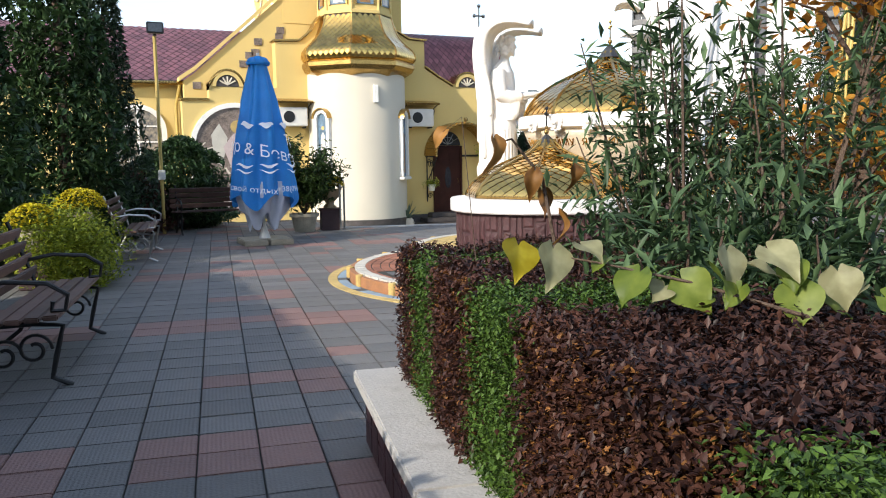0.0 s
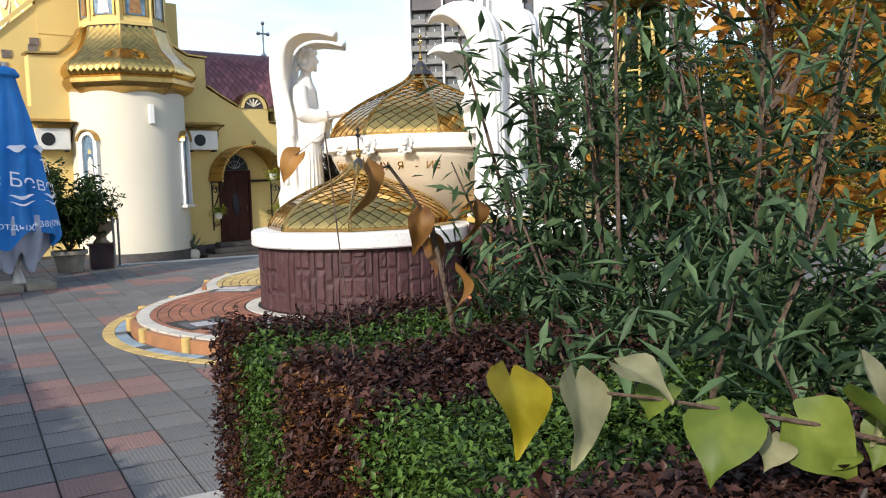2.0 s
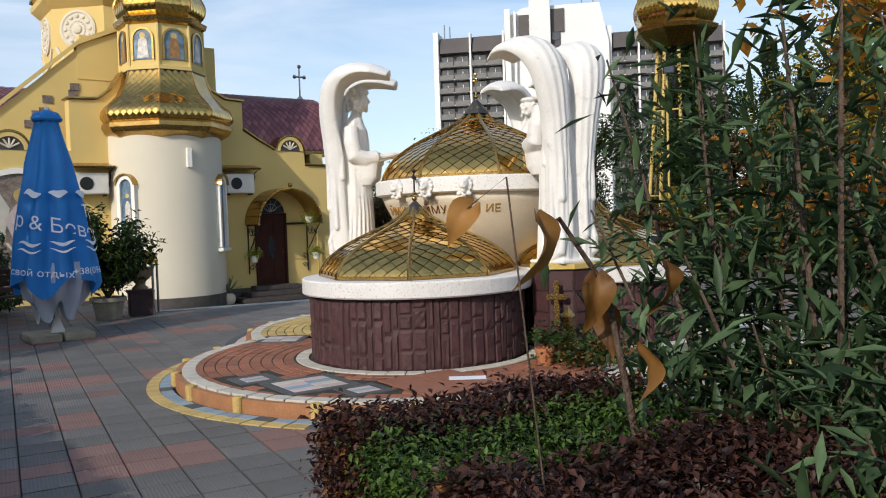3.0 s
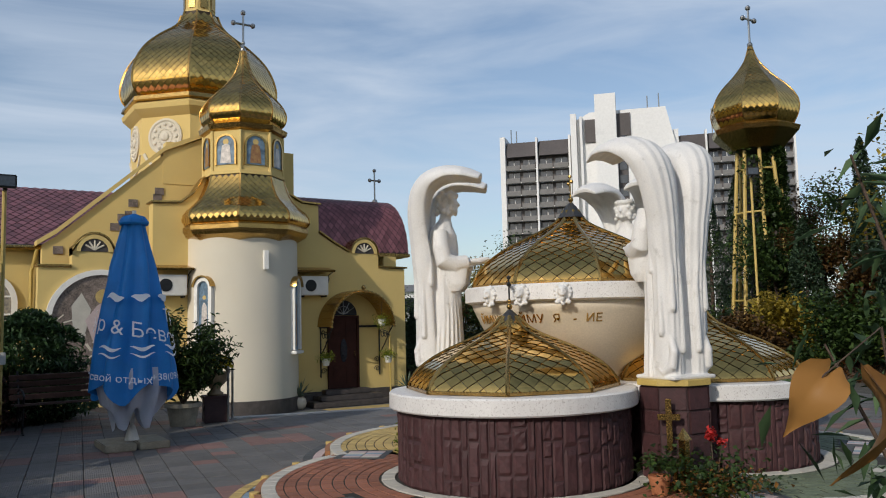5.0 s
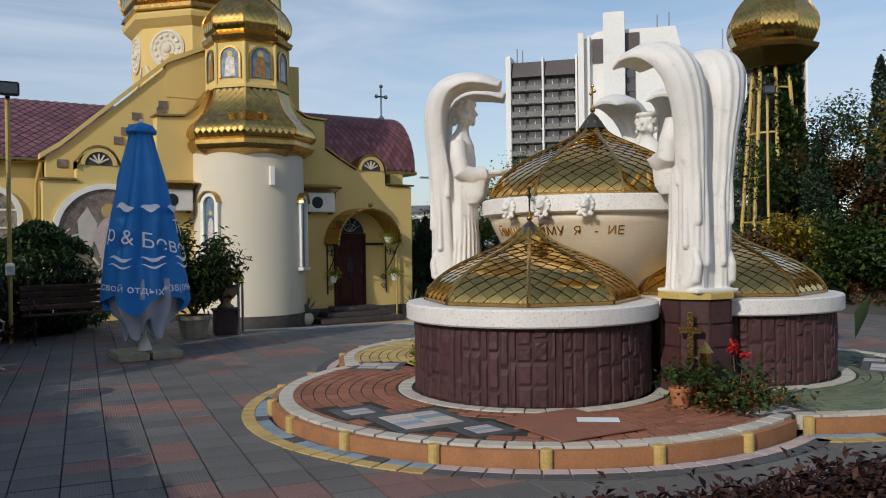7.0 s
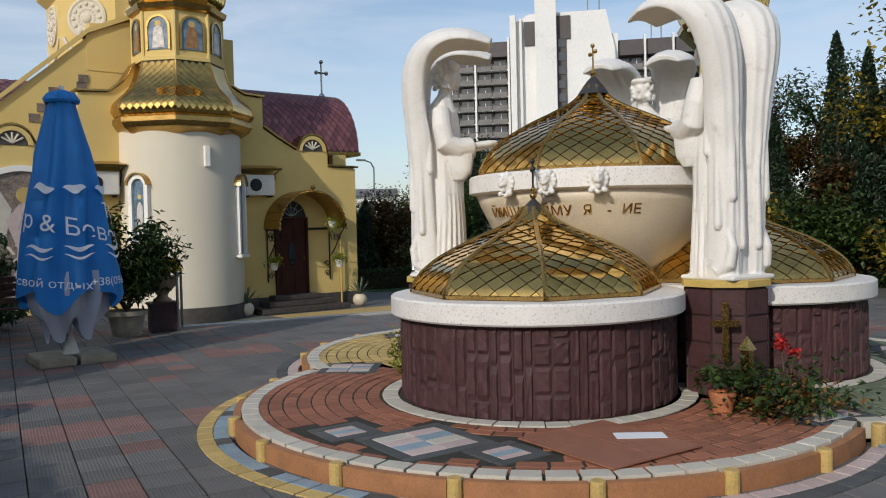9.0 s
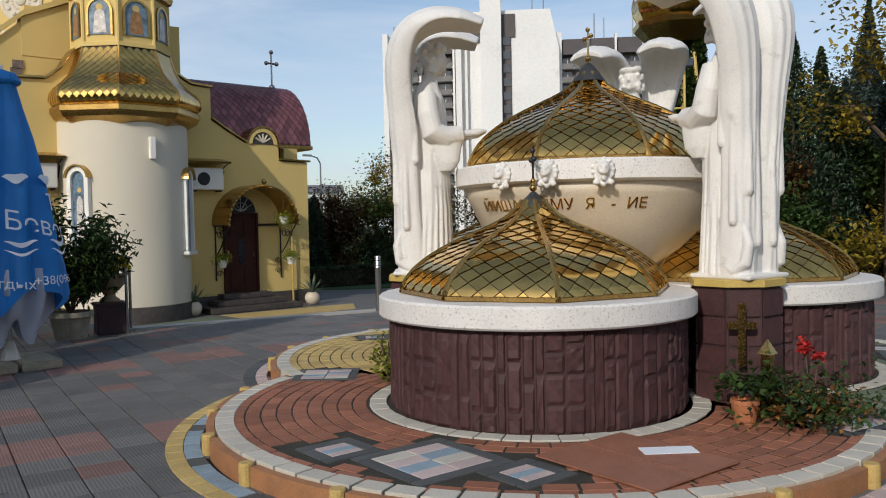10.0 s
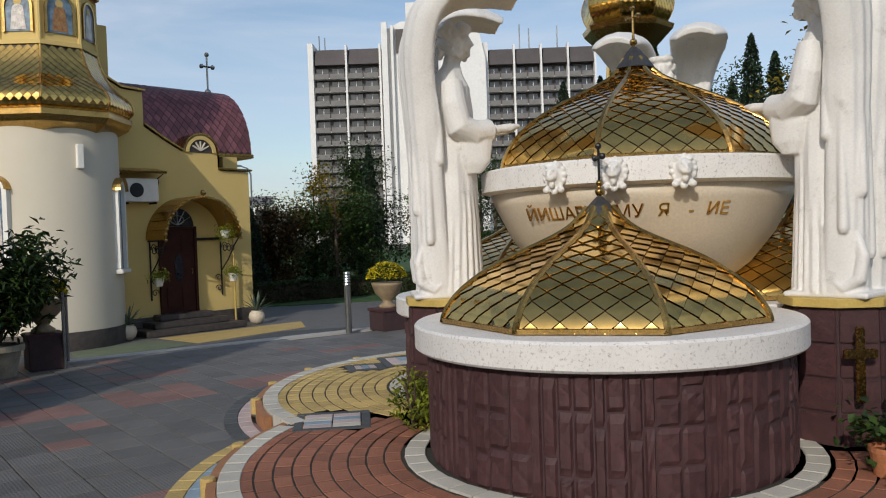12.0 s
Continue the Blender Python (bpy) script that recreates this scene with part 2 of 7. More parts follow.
L_THUJA = leafmat("thuja_foliage", (0.028, 0.062, 0.024), (0.065, 0.125, 0.04), 0.2)
L_CYPR = leafmat("cypress_foliage", (0.03, 0.056, 0.03), (0.06, 0.105, 0.055), 0.2)
L_SPRUCE = leafmat("blue_spruce_foliage", (0.04, 0.075, 0.06), (0.09, 0.13, 0.11), 0.15)
L_LIME = leafmat("yellow_green_foliage", (0.15, 0.23, 0.02), (0.42, 0.46, 0.05), 0.4)
L_GREEN = leafmat("green_foliage", (0.022, 0.05, 0.012), (0.065, 0.115, 0.025), 0.25)
L_BOX = leafmat("boxwood_foliage", (0.035, 0.08, 0.012), (0.1, 0.18, 0.03), 0.25)
L_BURG = leafmat("burgundy_foliage", (0.03, 0.012, 0.011), (0.1, 0.042, 0.028), 0.25)
L_RUST = leafmat("rust_foliage", (0.14, 0.06, 0.015), (0.36, 0.16, 0.05), 0.3)
L_ORANGE = leafmat("autumn_foliage", (0.36, 0.13, 0.015), (0.7, 0.34, 0.05), 0.5)
L_YELLOW = leafmat("yellow_autumn_foliage", (0.2, 0.15, 0.018), (0.44, 0.33, 0.04), 0.4)
L_BUDD = leafmat("grey_green_foliage", (0.032, 0.075, 0.026), (0.12, 0.195, 0.085), 0.3)
L_RUSTDARK = leafmat("dark_rust_foliage", (0.05, 0.03, 0.012), (0.15, 0.08, 0.022), 0.25)
L_FLOWER = leafmat("yellow_flowers", (0.6, 0.45, 0.01), (0.85, 0.72, 0.03), 0.3)
L_RED = leafmat("red_flowers", (0.5, 0.02, 0.02), (0.75, 0.06, 0.05), 0.3)
L_AGAVE = leafmat("agave_leaf", (0.09, 0.14, 0.1), (0.2, 0.26, 0.17), 0.1)
L_REDBUD_Y = leafmat("yellow_heart_leaf", (0.7, 0.55, 0.02), (0.85, 0.74, 0.08), 0.45)
L_REDBUD_P = leafmat("pale_heart_leaf", (0.55, 0.52, 0.26), (0.75, 0.72, 0.42), 0.4)
L_REDBUD_G = leafmat("green_heart_leaf", (0.22, 0.32, 0.04), (0.4, 0.46, 0.08), 0.4)
L_DRY = leafmat("dry_brown_leaf", (0.24, 0.1, 0.02), (0.45, 0.22, 0.06), 0.35)


# ---------- building blocks ----------
def thing(name, loc, label, category, group="", kind="", rz=0.0):
    e = new(name)
    e.empty_display_size = 0.1
    e.matrix_basis = pose(*loc, 0, 0, rz)
    return tagged(e, label, category, group, kind)


def mesh_of(name, bm, material, smooth=False):
    me = bpy.data.meshes.new(name)
    bm.normal_update()
    bm.to_mesh(me)
    bm.free()
    if smooth:
        me.polygons.foreach_set("use_smooth", [True] * len(me.polygons))
    me.materials.append(material)
    return me


def part(name, bm, material, parent, label="", smooth=False, m=None):
    """Links a bmesh (or a ready mesh) as one mesh object under a thing or a part."""
    me = mesh_of(name, bm, material, smooth) if isinstance(bm, bmesh.types.BMesh) else bm
    ob = new(name, me)
    ob.parent = parent
    if m is not None:
        ob.matrix_basis = m
    return tagged(ob, label)


def solo(name, bm, material, label, category, kind="", smooth=False, m=None, group=""):
    ob = part(name, bm, material, None, "", smooth, m)
    return tagged(ob, label, category, group, kind)


def raw(name, verts, faces, material, smooth=False):
    me = bpy.data.meshes.new(name)
    me.from_pydata([tuple(v) for v in verts], [], faces)
    me.update()
    if smooth:
        me.polygons.foreach_set("use_smooth", [True] * len(me.polygons))
    me.materials.append(material)
    return me


def box(bm, x0, x1, y0, y1, z0, z1, bevel=0.0, m=None):
    r = bmesh.ops.create_cube(bm, size=1.0)["verts"]
    for v in r:
        v.co = Vector(((x0 + x1) / 2 + v.co.x * (x1 - x0), (y0 + y1) / 2 + v.co.y * (y1 - y0), (z0 + z1) / 2 + v.co.z * (z1 - z0)))
    if bevel:
        es = list({e for v in r for e in v.link_edges})
        r = list({v for f in bmesh.ops.bevel(bm, geom=es, offset=bevel, segments=2, affect="EDGES")["faces"] for v in f.verts} | {v for v in r if v.is_valid})
    if m is not None:
        bmesh.ops.transform(bm, matrix=m, verts=r)
    return bm


def boxed(*a, bevel=0.0, m=None):
    return box(bmesh.new(), *a, bevel=bevel, m=m)


def lathe(profile, n=32, bm=None, c=(0, 0), a0=0.0, span=360.0, close=True):
    """Profile of (radius, z) turned about the z axis; n sides."""
    bm = bm or bmesh.new()
    full = span >= 360
    k = n if full else n + 1
    rings = []
    for r, z in profile:
        rings.append([bm.verts.new((c[0] + r * math.cos(radians(a0 + span * i / n)), c[1] + r * math.sin(radians(a0 + span * i / n)), z)) for i in range(k)])
    for p, q in zip(rings, rings[1:]):
        for i in range(n):
            j = (i + 1) % k
            bm.faces.new((p[i], p[j], q[j], q[i]))
    if close and full:
        bm.faces.new(rings[0][::-1])
        bm.faces.new(rings[-1])
    return bm


def prism(outline, y0, y1, bm=None, axis="y"):
    """Polygon in x, z pushed from y0 to y1 (axis y), or in x, y pushed up (axis z)."""
    bm = bm or bmesh.new()
    if axis == "y":
        a = [bm.verts.new((x, y0, z)) for x, z in outline]
        b = [bm.verts.new((x, y1, z)) for x, z in outline]
    else:
        a = [bm.verts.new((x, y, y0)) for x, y in outline]
        b = [bm.verts.new((x, y, y1)) for x, y in outline]
    fs = [bm.faces.new(a), bm.faces.new(b[::-1])]
    n = len(a)
    for i in range(n):
        fs.append(bm.faces.new((a[i], b[i], b[(i + 1) % n], a[(i + 1) % n])))
    bmesh.ops.recalc_face_normals(bm, faces=fs)
    return bm


def tube(points, r, bm=None, n=8, caps=True):
    """A round bar along points; r a number or one radius per point."""
    bm = bm or bmesh.new()
    pts = [Vector(p) for p in points]
    rs = r if isinstance(r, (list, tuple)) else [r] * len(pts)
    rings, up = [], None
    for i, p in enumerate(pts):
        d = (pts[min(i + 1, len(pts) - 1)] - pts[max(i - 1, 0)]).normalized()
        if up is None:
            up = d.orthogonal().normalized()
        up = (up - d * up.dot(d)).normalized() if (up - d * up.dot(d)).length > 1e-4 else d.orthogonal().normalized()
        s = d.cross(up)
        rings.append([bm.verts.new(p + (up * math.cos(2 * math.pi * k / n) + s * math.sin(2 * math.pi * k / n)) * rs[i]) for k in range(n)])
    for a, b in zip(rings, rings[1:]):
        for k in range(n):
            bm.faces.new((a[k], a[(k + 1) % n], b[(k + 1) % n], b[k]))
    if caps:
        bm.faces.new(rings[0][::-1])
        bm.faces.new(rings[-1])
    return bm


def ball(bm, c, r, sx=1, sy=1, sz=1, u=12, v=8):
    bmesh.ops.create_uvsphere(bm, u_segments=u, v_segments=v, radius=r, matrix=Matrix.Translation(c) @ Matrix.Diagonal((sx, sy, sz, 1)))
    return bm


def arc(cx, cz, r, a0, a1, n=16):
    return [(cx + r * math.cos(radians(a0 + (a1 - a0) * i / n)), cz + r * math.sin(radians(a0 + (a1 - a0) * i / n))) for i in range(n + 1)]


def band(inner, outer, y0, y1):
    """A strip between two open outlines in x, z with depth."""
    return prism(list(outer) + list(inner)[::-1], y0, y1)


# ---------- foliage ----------
def leaves(name, centres, size, material, parent, n_rng, aspect=2.2, droop=0.3, fold=0.15):
    """Many small folded leaves at the given places, as one mesh."""
    cs = np.array(centres, dtype=float)
    k = len(cs)
    rng = np.random.RandomState(n_rng)
    a = rng.rand(k) * 2 * np.pi
    el = rng.normal(-droop, 0.5, k)
    d = np.stack([np.cos(a) * np.cos(el), np.sin(a) * np.cos(el), np.sin(el)], 1)
    side = np.stack([-np.sin(a), np.cos(a), rng.normal(0, 0.4, k)], 1)
    side /= np.linalg.norm(side, axis=1)[:, None]
    nrm = np.cross(d, side)
    L = size * (0.6 + 0.8 * rng.rand(k))[:, None]
    W = L / aspect
    base, tip, mid = cs - d * L * 0.5, cs + d * L * 0.5, cs
    v = np.stack([base, mid + side * W * 0.5 + nrm * L * fold, tip, mid - side * W * 0.5 + nrm * L * fold], 1).reshape(-1, 3)
    me = bpy.data.meshes.new(name)
    me.vertices.add(4 * k)
    me.vertices.foreach_set("co", v.astype(np.float32).ravel())
    idx = np.arange(k)[:, None] * 4
    tri = np.concatenate([idx + [0, 1, 2], idx + [0, 2, 3]], 1).reshape(-1)
    me.loops.add(6 * k)
    me.loops.foreach_set("vertex_index", tri.astype(np.int32))
    me.polygons.add(2 * k)
    me.polygons.foreach_set("loop_start", np.arange(0, 6 * k, 3, dtype=np.int32))
    me.update()
    me.validate()
    me.materials.append(material)
    ob = new(name, me)
    ob.parent = parent
    return tagged(ob, kind="stuff")


def conifer(name, x, y, h, r, material, label, seed, base=-0.0, n=5000, size=0.14, shape=0.75, trunk=True, ragged=0.25, group=""):
    t = thing(name, (x, y, base), label, "tree", group)
    rng = np.random.RandomState(seed)
    part("trunk", tube([(0, 0, 0), (0.02, 0, h * 0.5), (0, 0.02, h * 0.96)], [max(0.03, r * 0.12), r * 0.07, 0.01], n=7), BARK, t)
    pts = []
    lumps = [(rng.rand() * 6.28, rng.rand(), 0.6 + 0.5 * rng.rand()) for _ in range(26)]
    while len(pts) < n:
        f = rng.rand() ** 1.25
        a = rng.rand() * 6.283
        env = r * (1 - f) ** shape * min(1.0, 0.45 + f * 6)
        bumpy = 1.0
        for la, lf, lk in lumps:
            dd = abs((a - la + 3.14) % 6.28 - 3.14)
            if dd < 0.6 and abs(f - lf) < 0.09:
                bumpy = max(bumpy, 1 + ragged * lk) if lk > 0.8 else min(bumpy, 1 - ragged * lk)
        rad = env * bumpy * (1 - 0.55 * rng.rand() ** 2.2)
        pts.append((rad * math.cos(a), rad * math.sin(a), 0.05 + f * h * 0.99 + rng.normal(0, 0.03)))
    leaves("foliage", pts, size, material, t, seed, 2.6, -0.5)
    return t


def bush(name, x, y, z, rx, ry, h, material, label, seed, n=2500, size=0.07, cat="bush", group="", stems=5, blob=0.35, aspect=2.0, rz=0.0):
    t = thing(name, (x, y, z), label, cat, group, rz=rz)
    rng = np.random.RandomState(seed)
    bm = bmesh.new()
    for i in range(stems):
        a = i * 6.28 / stems + rng.rand()
        part("stem", tube([(0.02 * math.cos(a), 0.02 * math.sin(a), 0), (rx * 0.3 * math.cos(a), ry * 0.3 * math.sin(a), h * 0.5), (rx * 0.55 * math.cos(a), ry * 0.55 * math.sin(a), h * 0.85)], [0.014, 0.01, 0.004], None, 5), BARK, t)
    lumps = []
    for i in range(14):
        a, u = rng.rand() * 6.28, rng.rand()
        lumps.append((rx * 0.66 * math.cos(a) * math.sqrt(1 - u * u * 0.8), ry * 0.66 * math.sin(a) * math.sqrt(1 - u * u * 0.8), h * (0.25 + 0.5 * u), blob + 0.2 * rng.rand()))
    pts = []
    for i in range(n):
        lx, ly, lz, k = lumps[rng.randint(len(lumps))]
        d = rng.normal(0, 1, 3)
        d /= np.linalg.norm(d)
        q = rng.rand() ** 0.4
        pts.append((lx + d[0] * rx * k * q, ly + d[1] * ry * k * q, max(0.03, lz + d[2] * h * k * 0.8 * q)))
    leaves("foliage", pts, size, material, t, seed, aspect)
    return t


# ---------- shingled many-sided domes ----------
def facet_point(profile, lens_, s):
    for (r0, z0), (r1, z1), a, b in zip(profile, profile[1:], lens_, lens_[1:]):
        if s <= b or (r1, z1) == profile[-1]:
            f = min(1.0, max(0.0, (s - a) / (b - a)))
            return r0 + (r1 - r0) * f, z0 + (z1 - z0) * f
    return profile[-1]


def dome_shingles(profile, n, a0, w, h, lift=0.016):
    """Diamond shingles on an n-sided dome: a list of six-point plates."""
    lens_ = [0.0]
    for (r0, z0), (r1, z1) in zip(profile, profile[1:]):
        lens_.append(lens_[-1] + math.hypot((r1 - r0) * math.cos(math.pi / n), z1 - z0))
    total = lens_[-1]
    plates = []
    for k in range(n):
        am = radians(a0 + 360 * (k + 0.5) / n)
        out, side = Vector((math.cos(am), math.sin(am), 0)), Vector((-math.sin(am), math.cos(am), 0))

        def at(x, s, up):
            s = min(max(s, 0.0), total)
            r, z = facet_point(profile, lens_, s)
            r2, z2 = facet_point(profile, lens_, min(total, s + 0.02))
            r3, z3 = facet_point(profile, lens_, max(0, s - 0.02))
            d = math.cos(math.pi / n)
            tn = Vector(((r2 - r3) * d, 0, z2 - z3)).normalized()
            half = r * math.sin(math.pi / n)
            x = min(max(x, -half), half)
            return out * (r * d) + side * x + Vector((0, 0, z)) + (out * tn.z - Vector((0, 0, tn.x))) * up, half
        j, s = 0, 0.0
        while s < total - h * 0.2:
            half = at(0, s, 0)[1]
            i0 = int(half / w) + 1
            for i in range(-i0, i0 + 1):
                x = (i + 0.5 * (j % 2)) * w
                if abs(x) > half + w * 0.3:
                    continue
                b, l, r, t = at(x, s - h * 0.48, lift)[0], at(x - w * 0.475, s, lift * 0.6)[0], at(x + w * 0.475, s, lift * 0.6)[0], at(x, s + h * 0.48, lift * 0.2)[0]
                if (l - r).length < w * 0.12:
                    continue
                b2, l2, r2 = at(x, s - h * 0.48, 0)[0], at(x - w * 0.475, s, 0)[0], at(x + w * 0.475, s, 0)[0]
                plates.append((b, r, t, l, b2, r2, l2))
            j += 1
            s += h / 2
    return plates


def smooth_line(pts, k=3):
    """Catmull-Rom refinement of a list of points."""
    p = [Vector(q) for q in pts]
    out = []
    for i in range(len(p) - 1):
        a, b, c, d = p[max(0, i - 1)], p[i], p[i + 1], p[min(len(p) - 1, i + 2)]
        for j in range(k):
            t = j / k
            out.append(0.5 * (2 * b + (c - a) * t + (2 * a - 5 * b + 4 * c - d) * t * t + (3 * b - a - 3 * c + d) * t ** 3))
    return [tuple(q) for q in out] + [tuple(p[-1])]


def gilt_dome(parent, profile, n, a0, w, h, material, material_part, ridge, ridge_r=0.014, pieces=0, name="shingle", shell_mat=None):
    """Shell, ridge bars and shingles of a many-sided dome under parent."""
    profile = smooth_line(profile)
    inset = 0.004 + w * w * 0.32
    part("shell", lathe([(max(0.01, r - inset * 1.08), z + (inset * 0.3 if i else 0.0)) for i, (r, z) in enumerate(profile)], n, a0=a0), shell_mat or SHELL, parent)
    for k in range(n):
        a = radians(a0 + 360 * k / n)
        part("ridge", tube([((r + 0.004) * math.cos(a), (r + 0.004) * math.sin(a), z + 0.003) for r, z in profile], ridge_r, n=6), ridge, parent)
    plates = dome_shingles(profile, n, a0, w, h)
    faces = [(0, 1, 3), (1, 2, 3), (7, 4, 5, 8), (9, 6, 4, 7)]
    rest_v, rest_f = [], []
    for i, p in enumerate(plates):
        p = tuple(p) + (p[0], p[1], p[3])
        if i < pieces:
            c = sum(p[:4], Vector()) / 4
            part(name, raw(name, [q - c for q in p], faces, material_part, True), None, parent, m=Matrix.Translation(c))
        else:
            o = len(rest_v)
            rest_v += p
            rest_f += [tuple(o + q for q in f) for f in faces]
    if rest_v:
        tagged(part(name + "s", raw(name + "s", rest_v, rest_f, material, True), None, parent), kind="stuff")


def cross(bm, x, y, z, h, w, r, ends=True):
    """A slim upright cross with bar and knobs."""
    tube([(x, y, z), (x, y, z + h)], r, bm, 6)
    tube([(x - w / 2, y, z + h * 0.68), (x + w / 2, y, z + h * 0.68)], r, bm, 6)
    if ends:
        for p in ((x - w / 2, y, z + h * 0.68), (x + w / 2, y, z + h * 0.68), (x, y, z + h)):
            ball(bm, p, r * 2.4, u=8, v=6)
    return bm


# ---------- ground ----------
TURN_PLAZA = -8.0
PLAZA = pose(0, 0, 0, 0, 0, TURN_PLAZA)
LOW = -0.9
solo("ground", boxed(-900, 900, -900, 900, LOW - 0.4, LOW - 0.03), GROUND, "distant ground under the trees and lawns", "ground", "structure")
solo("terrace", prism([(-14, -12), (22, -12), (22, 14.2), (15, 14.6), (9.8, 15.7), (4.9, 16.75), (3.9, 17.2), (3.2, 20.5), (-14, 20.5)], LOW - 0.02, -0.028, axis="z"), JOINT, "raised terrace under the paving", "terrace", "structure")


def plaza():
    """Square pavers in rows, reddish bands among grey; those near the walk are single objects."""
    t = thing("pavement", (0, 0, 0), "grey and reddish square concrete pavers of the terrace", "pavement", kind="structure", rz=TURN_PLAZA)
    w = 0.302
    bm = bmesh.new()
    box(bm, -w / 2 + 0.004, w / 2 - 0.004, -w / 2 + 0.004, w / 2 - 0.004, -0.03, 0, bevel=0.004)
    meshes = [mesh_of("paver", bm, GREYTILE)]
    bm = bmesh.new()
    box(bm, -w / 2 + 0.004, w / 2 - 0.004, -w / 2 + 0.004, w / 2 - 0.004, -0.03, 0, bevel=0.004)
    meshes.append(mesh_of("paver", bm, REDTILE))
    rest = {0: ([], []), 1: ([], [])}
    rng = random.Random(4)
    made = 0
    inv = PLAZA.inverted()
    for j in range(-13, 68):
        for i in range(-42, 62):
            p = PLAZA @ Vector((i * w, j * w, 0))
            if p.y > 16.6 - 0.21 * (p.x - 4.9) if p.x > 4.9 else p.y > 19.5:
                continue
            if p.x > 16 or p.x < -8:
                continue
            if min(math.hypot(p.x - cx, p.y - cy) for cx, cy in DRUMS) < 2.5 or math.hypot(p.x - BOWLC[0], p.y - BOWLC[1]) < 2.0:
                continue
            q = BEDM.inverted() @ p
            if 0.15 < q.x < 9 and -9 < q.y < -0.15:
                continue
            red = (j % 11 in (2, 3) and (i + j // 11) % 4 < 3) or (j % 11 == 7 and (i // 3) % 3 == 0) or (i % 13 == 2 and j < 13) or rng.random() < 0.03
            dz, tx, ty = rng.uniform(-0.002, 0.001), rng.uniform(-0.2, 0.2), rng.uniform(-0.2, 0.2)
            if 3.4 < p.y < 9.2 and -0.9 < p.x < 3.3 and made < 300:
                part("paver", meshes[red], None, t, m=pose(i * w, j * w, dz, tx, ty, 0))
                made += 1
            else:
                V, F = rest[red]
                o = len(V)
                s, e = w / 2 - 0.004, w / 2 - 0.009
                cx, cy = i * w, j * w
                V += [(cx + a * s, cy + b * s, -0.03) for a, b in ((-1, -1), (1, -1), (1, 1), (-1, 1))]
                V += [(cx + a * s, cy + b * s, dz - 0.004) for a, b in ((-1, -1), (1, -1), (1, 1), (-1, 1))]
                V += [(cx + a * e, cy + b * e, dz) for a, b in ((-1, -1), (1, -1), (1, 1), (-1, 1))]
                for k in range(4):
                    n = (k + 1) % 4
                    F += [(o + k, o + n, o + 4 + n, o + 4 + k), (o + 4 + k, o + 4 + n, o + 8 + n, o + 8 + k)]
                F.append((o + 8, o + 9, o + 10, o + 11))
    for red, (V, F) in rest.items():
        tagged(part("pavers", raw("pavers", V, F, (GREYTILE_I, REDTILE_I)[red]), None, t), kind="stuff")


# ---------- memorial ----------
BOWLC = (6.52, 9.27)
ANGEL_A, DRUM_A = (-95, 20, 140), (-160, -40, 80)
DRUM_R, LEDGE_R, LOBE_R, PLAT_Z = 1.13, 1.21, 2.42, 0.13
DRUMS = [(BOWLC[0] + 1.34 * math.cos(radians(a)), BOWLC[1] + 1.34 * math.sin(radians(a))) for a in DRUM_A]
ANGELS = [(BOWLC[0] + 1.52 * math.cos(radians(a)), BOWLC[1] + 1.52 * math.sin(radians(a))) for a in ANGEL_A]
BEDM = Matrix.Translation((1.2, 3.95, 0)) @ pose(0, 0, 0, 0, 0, -10)


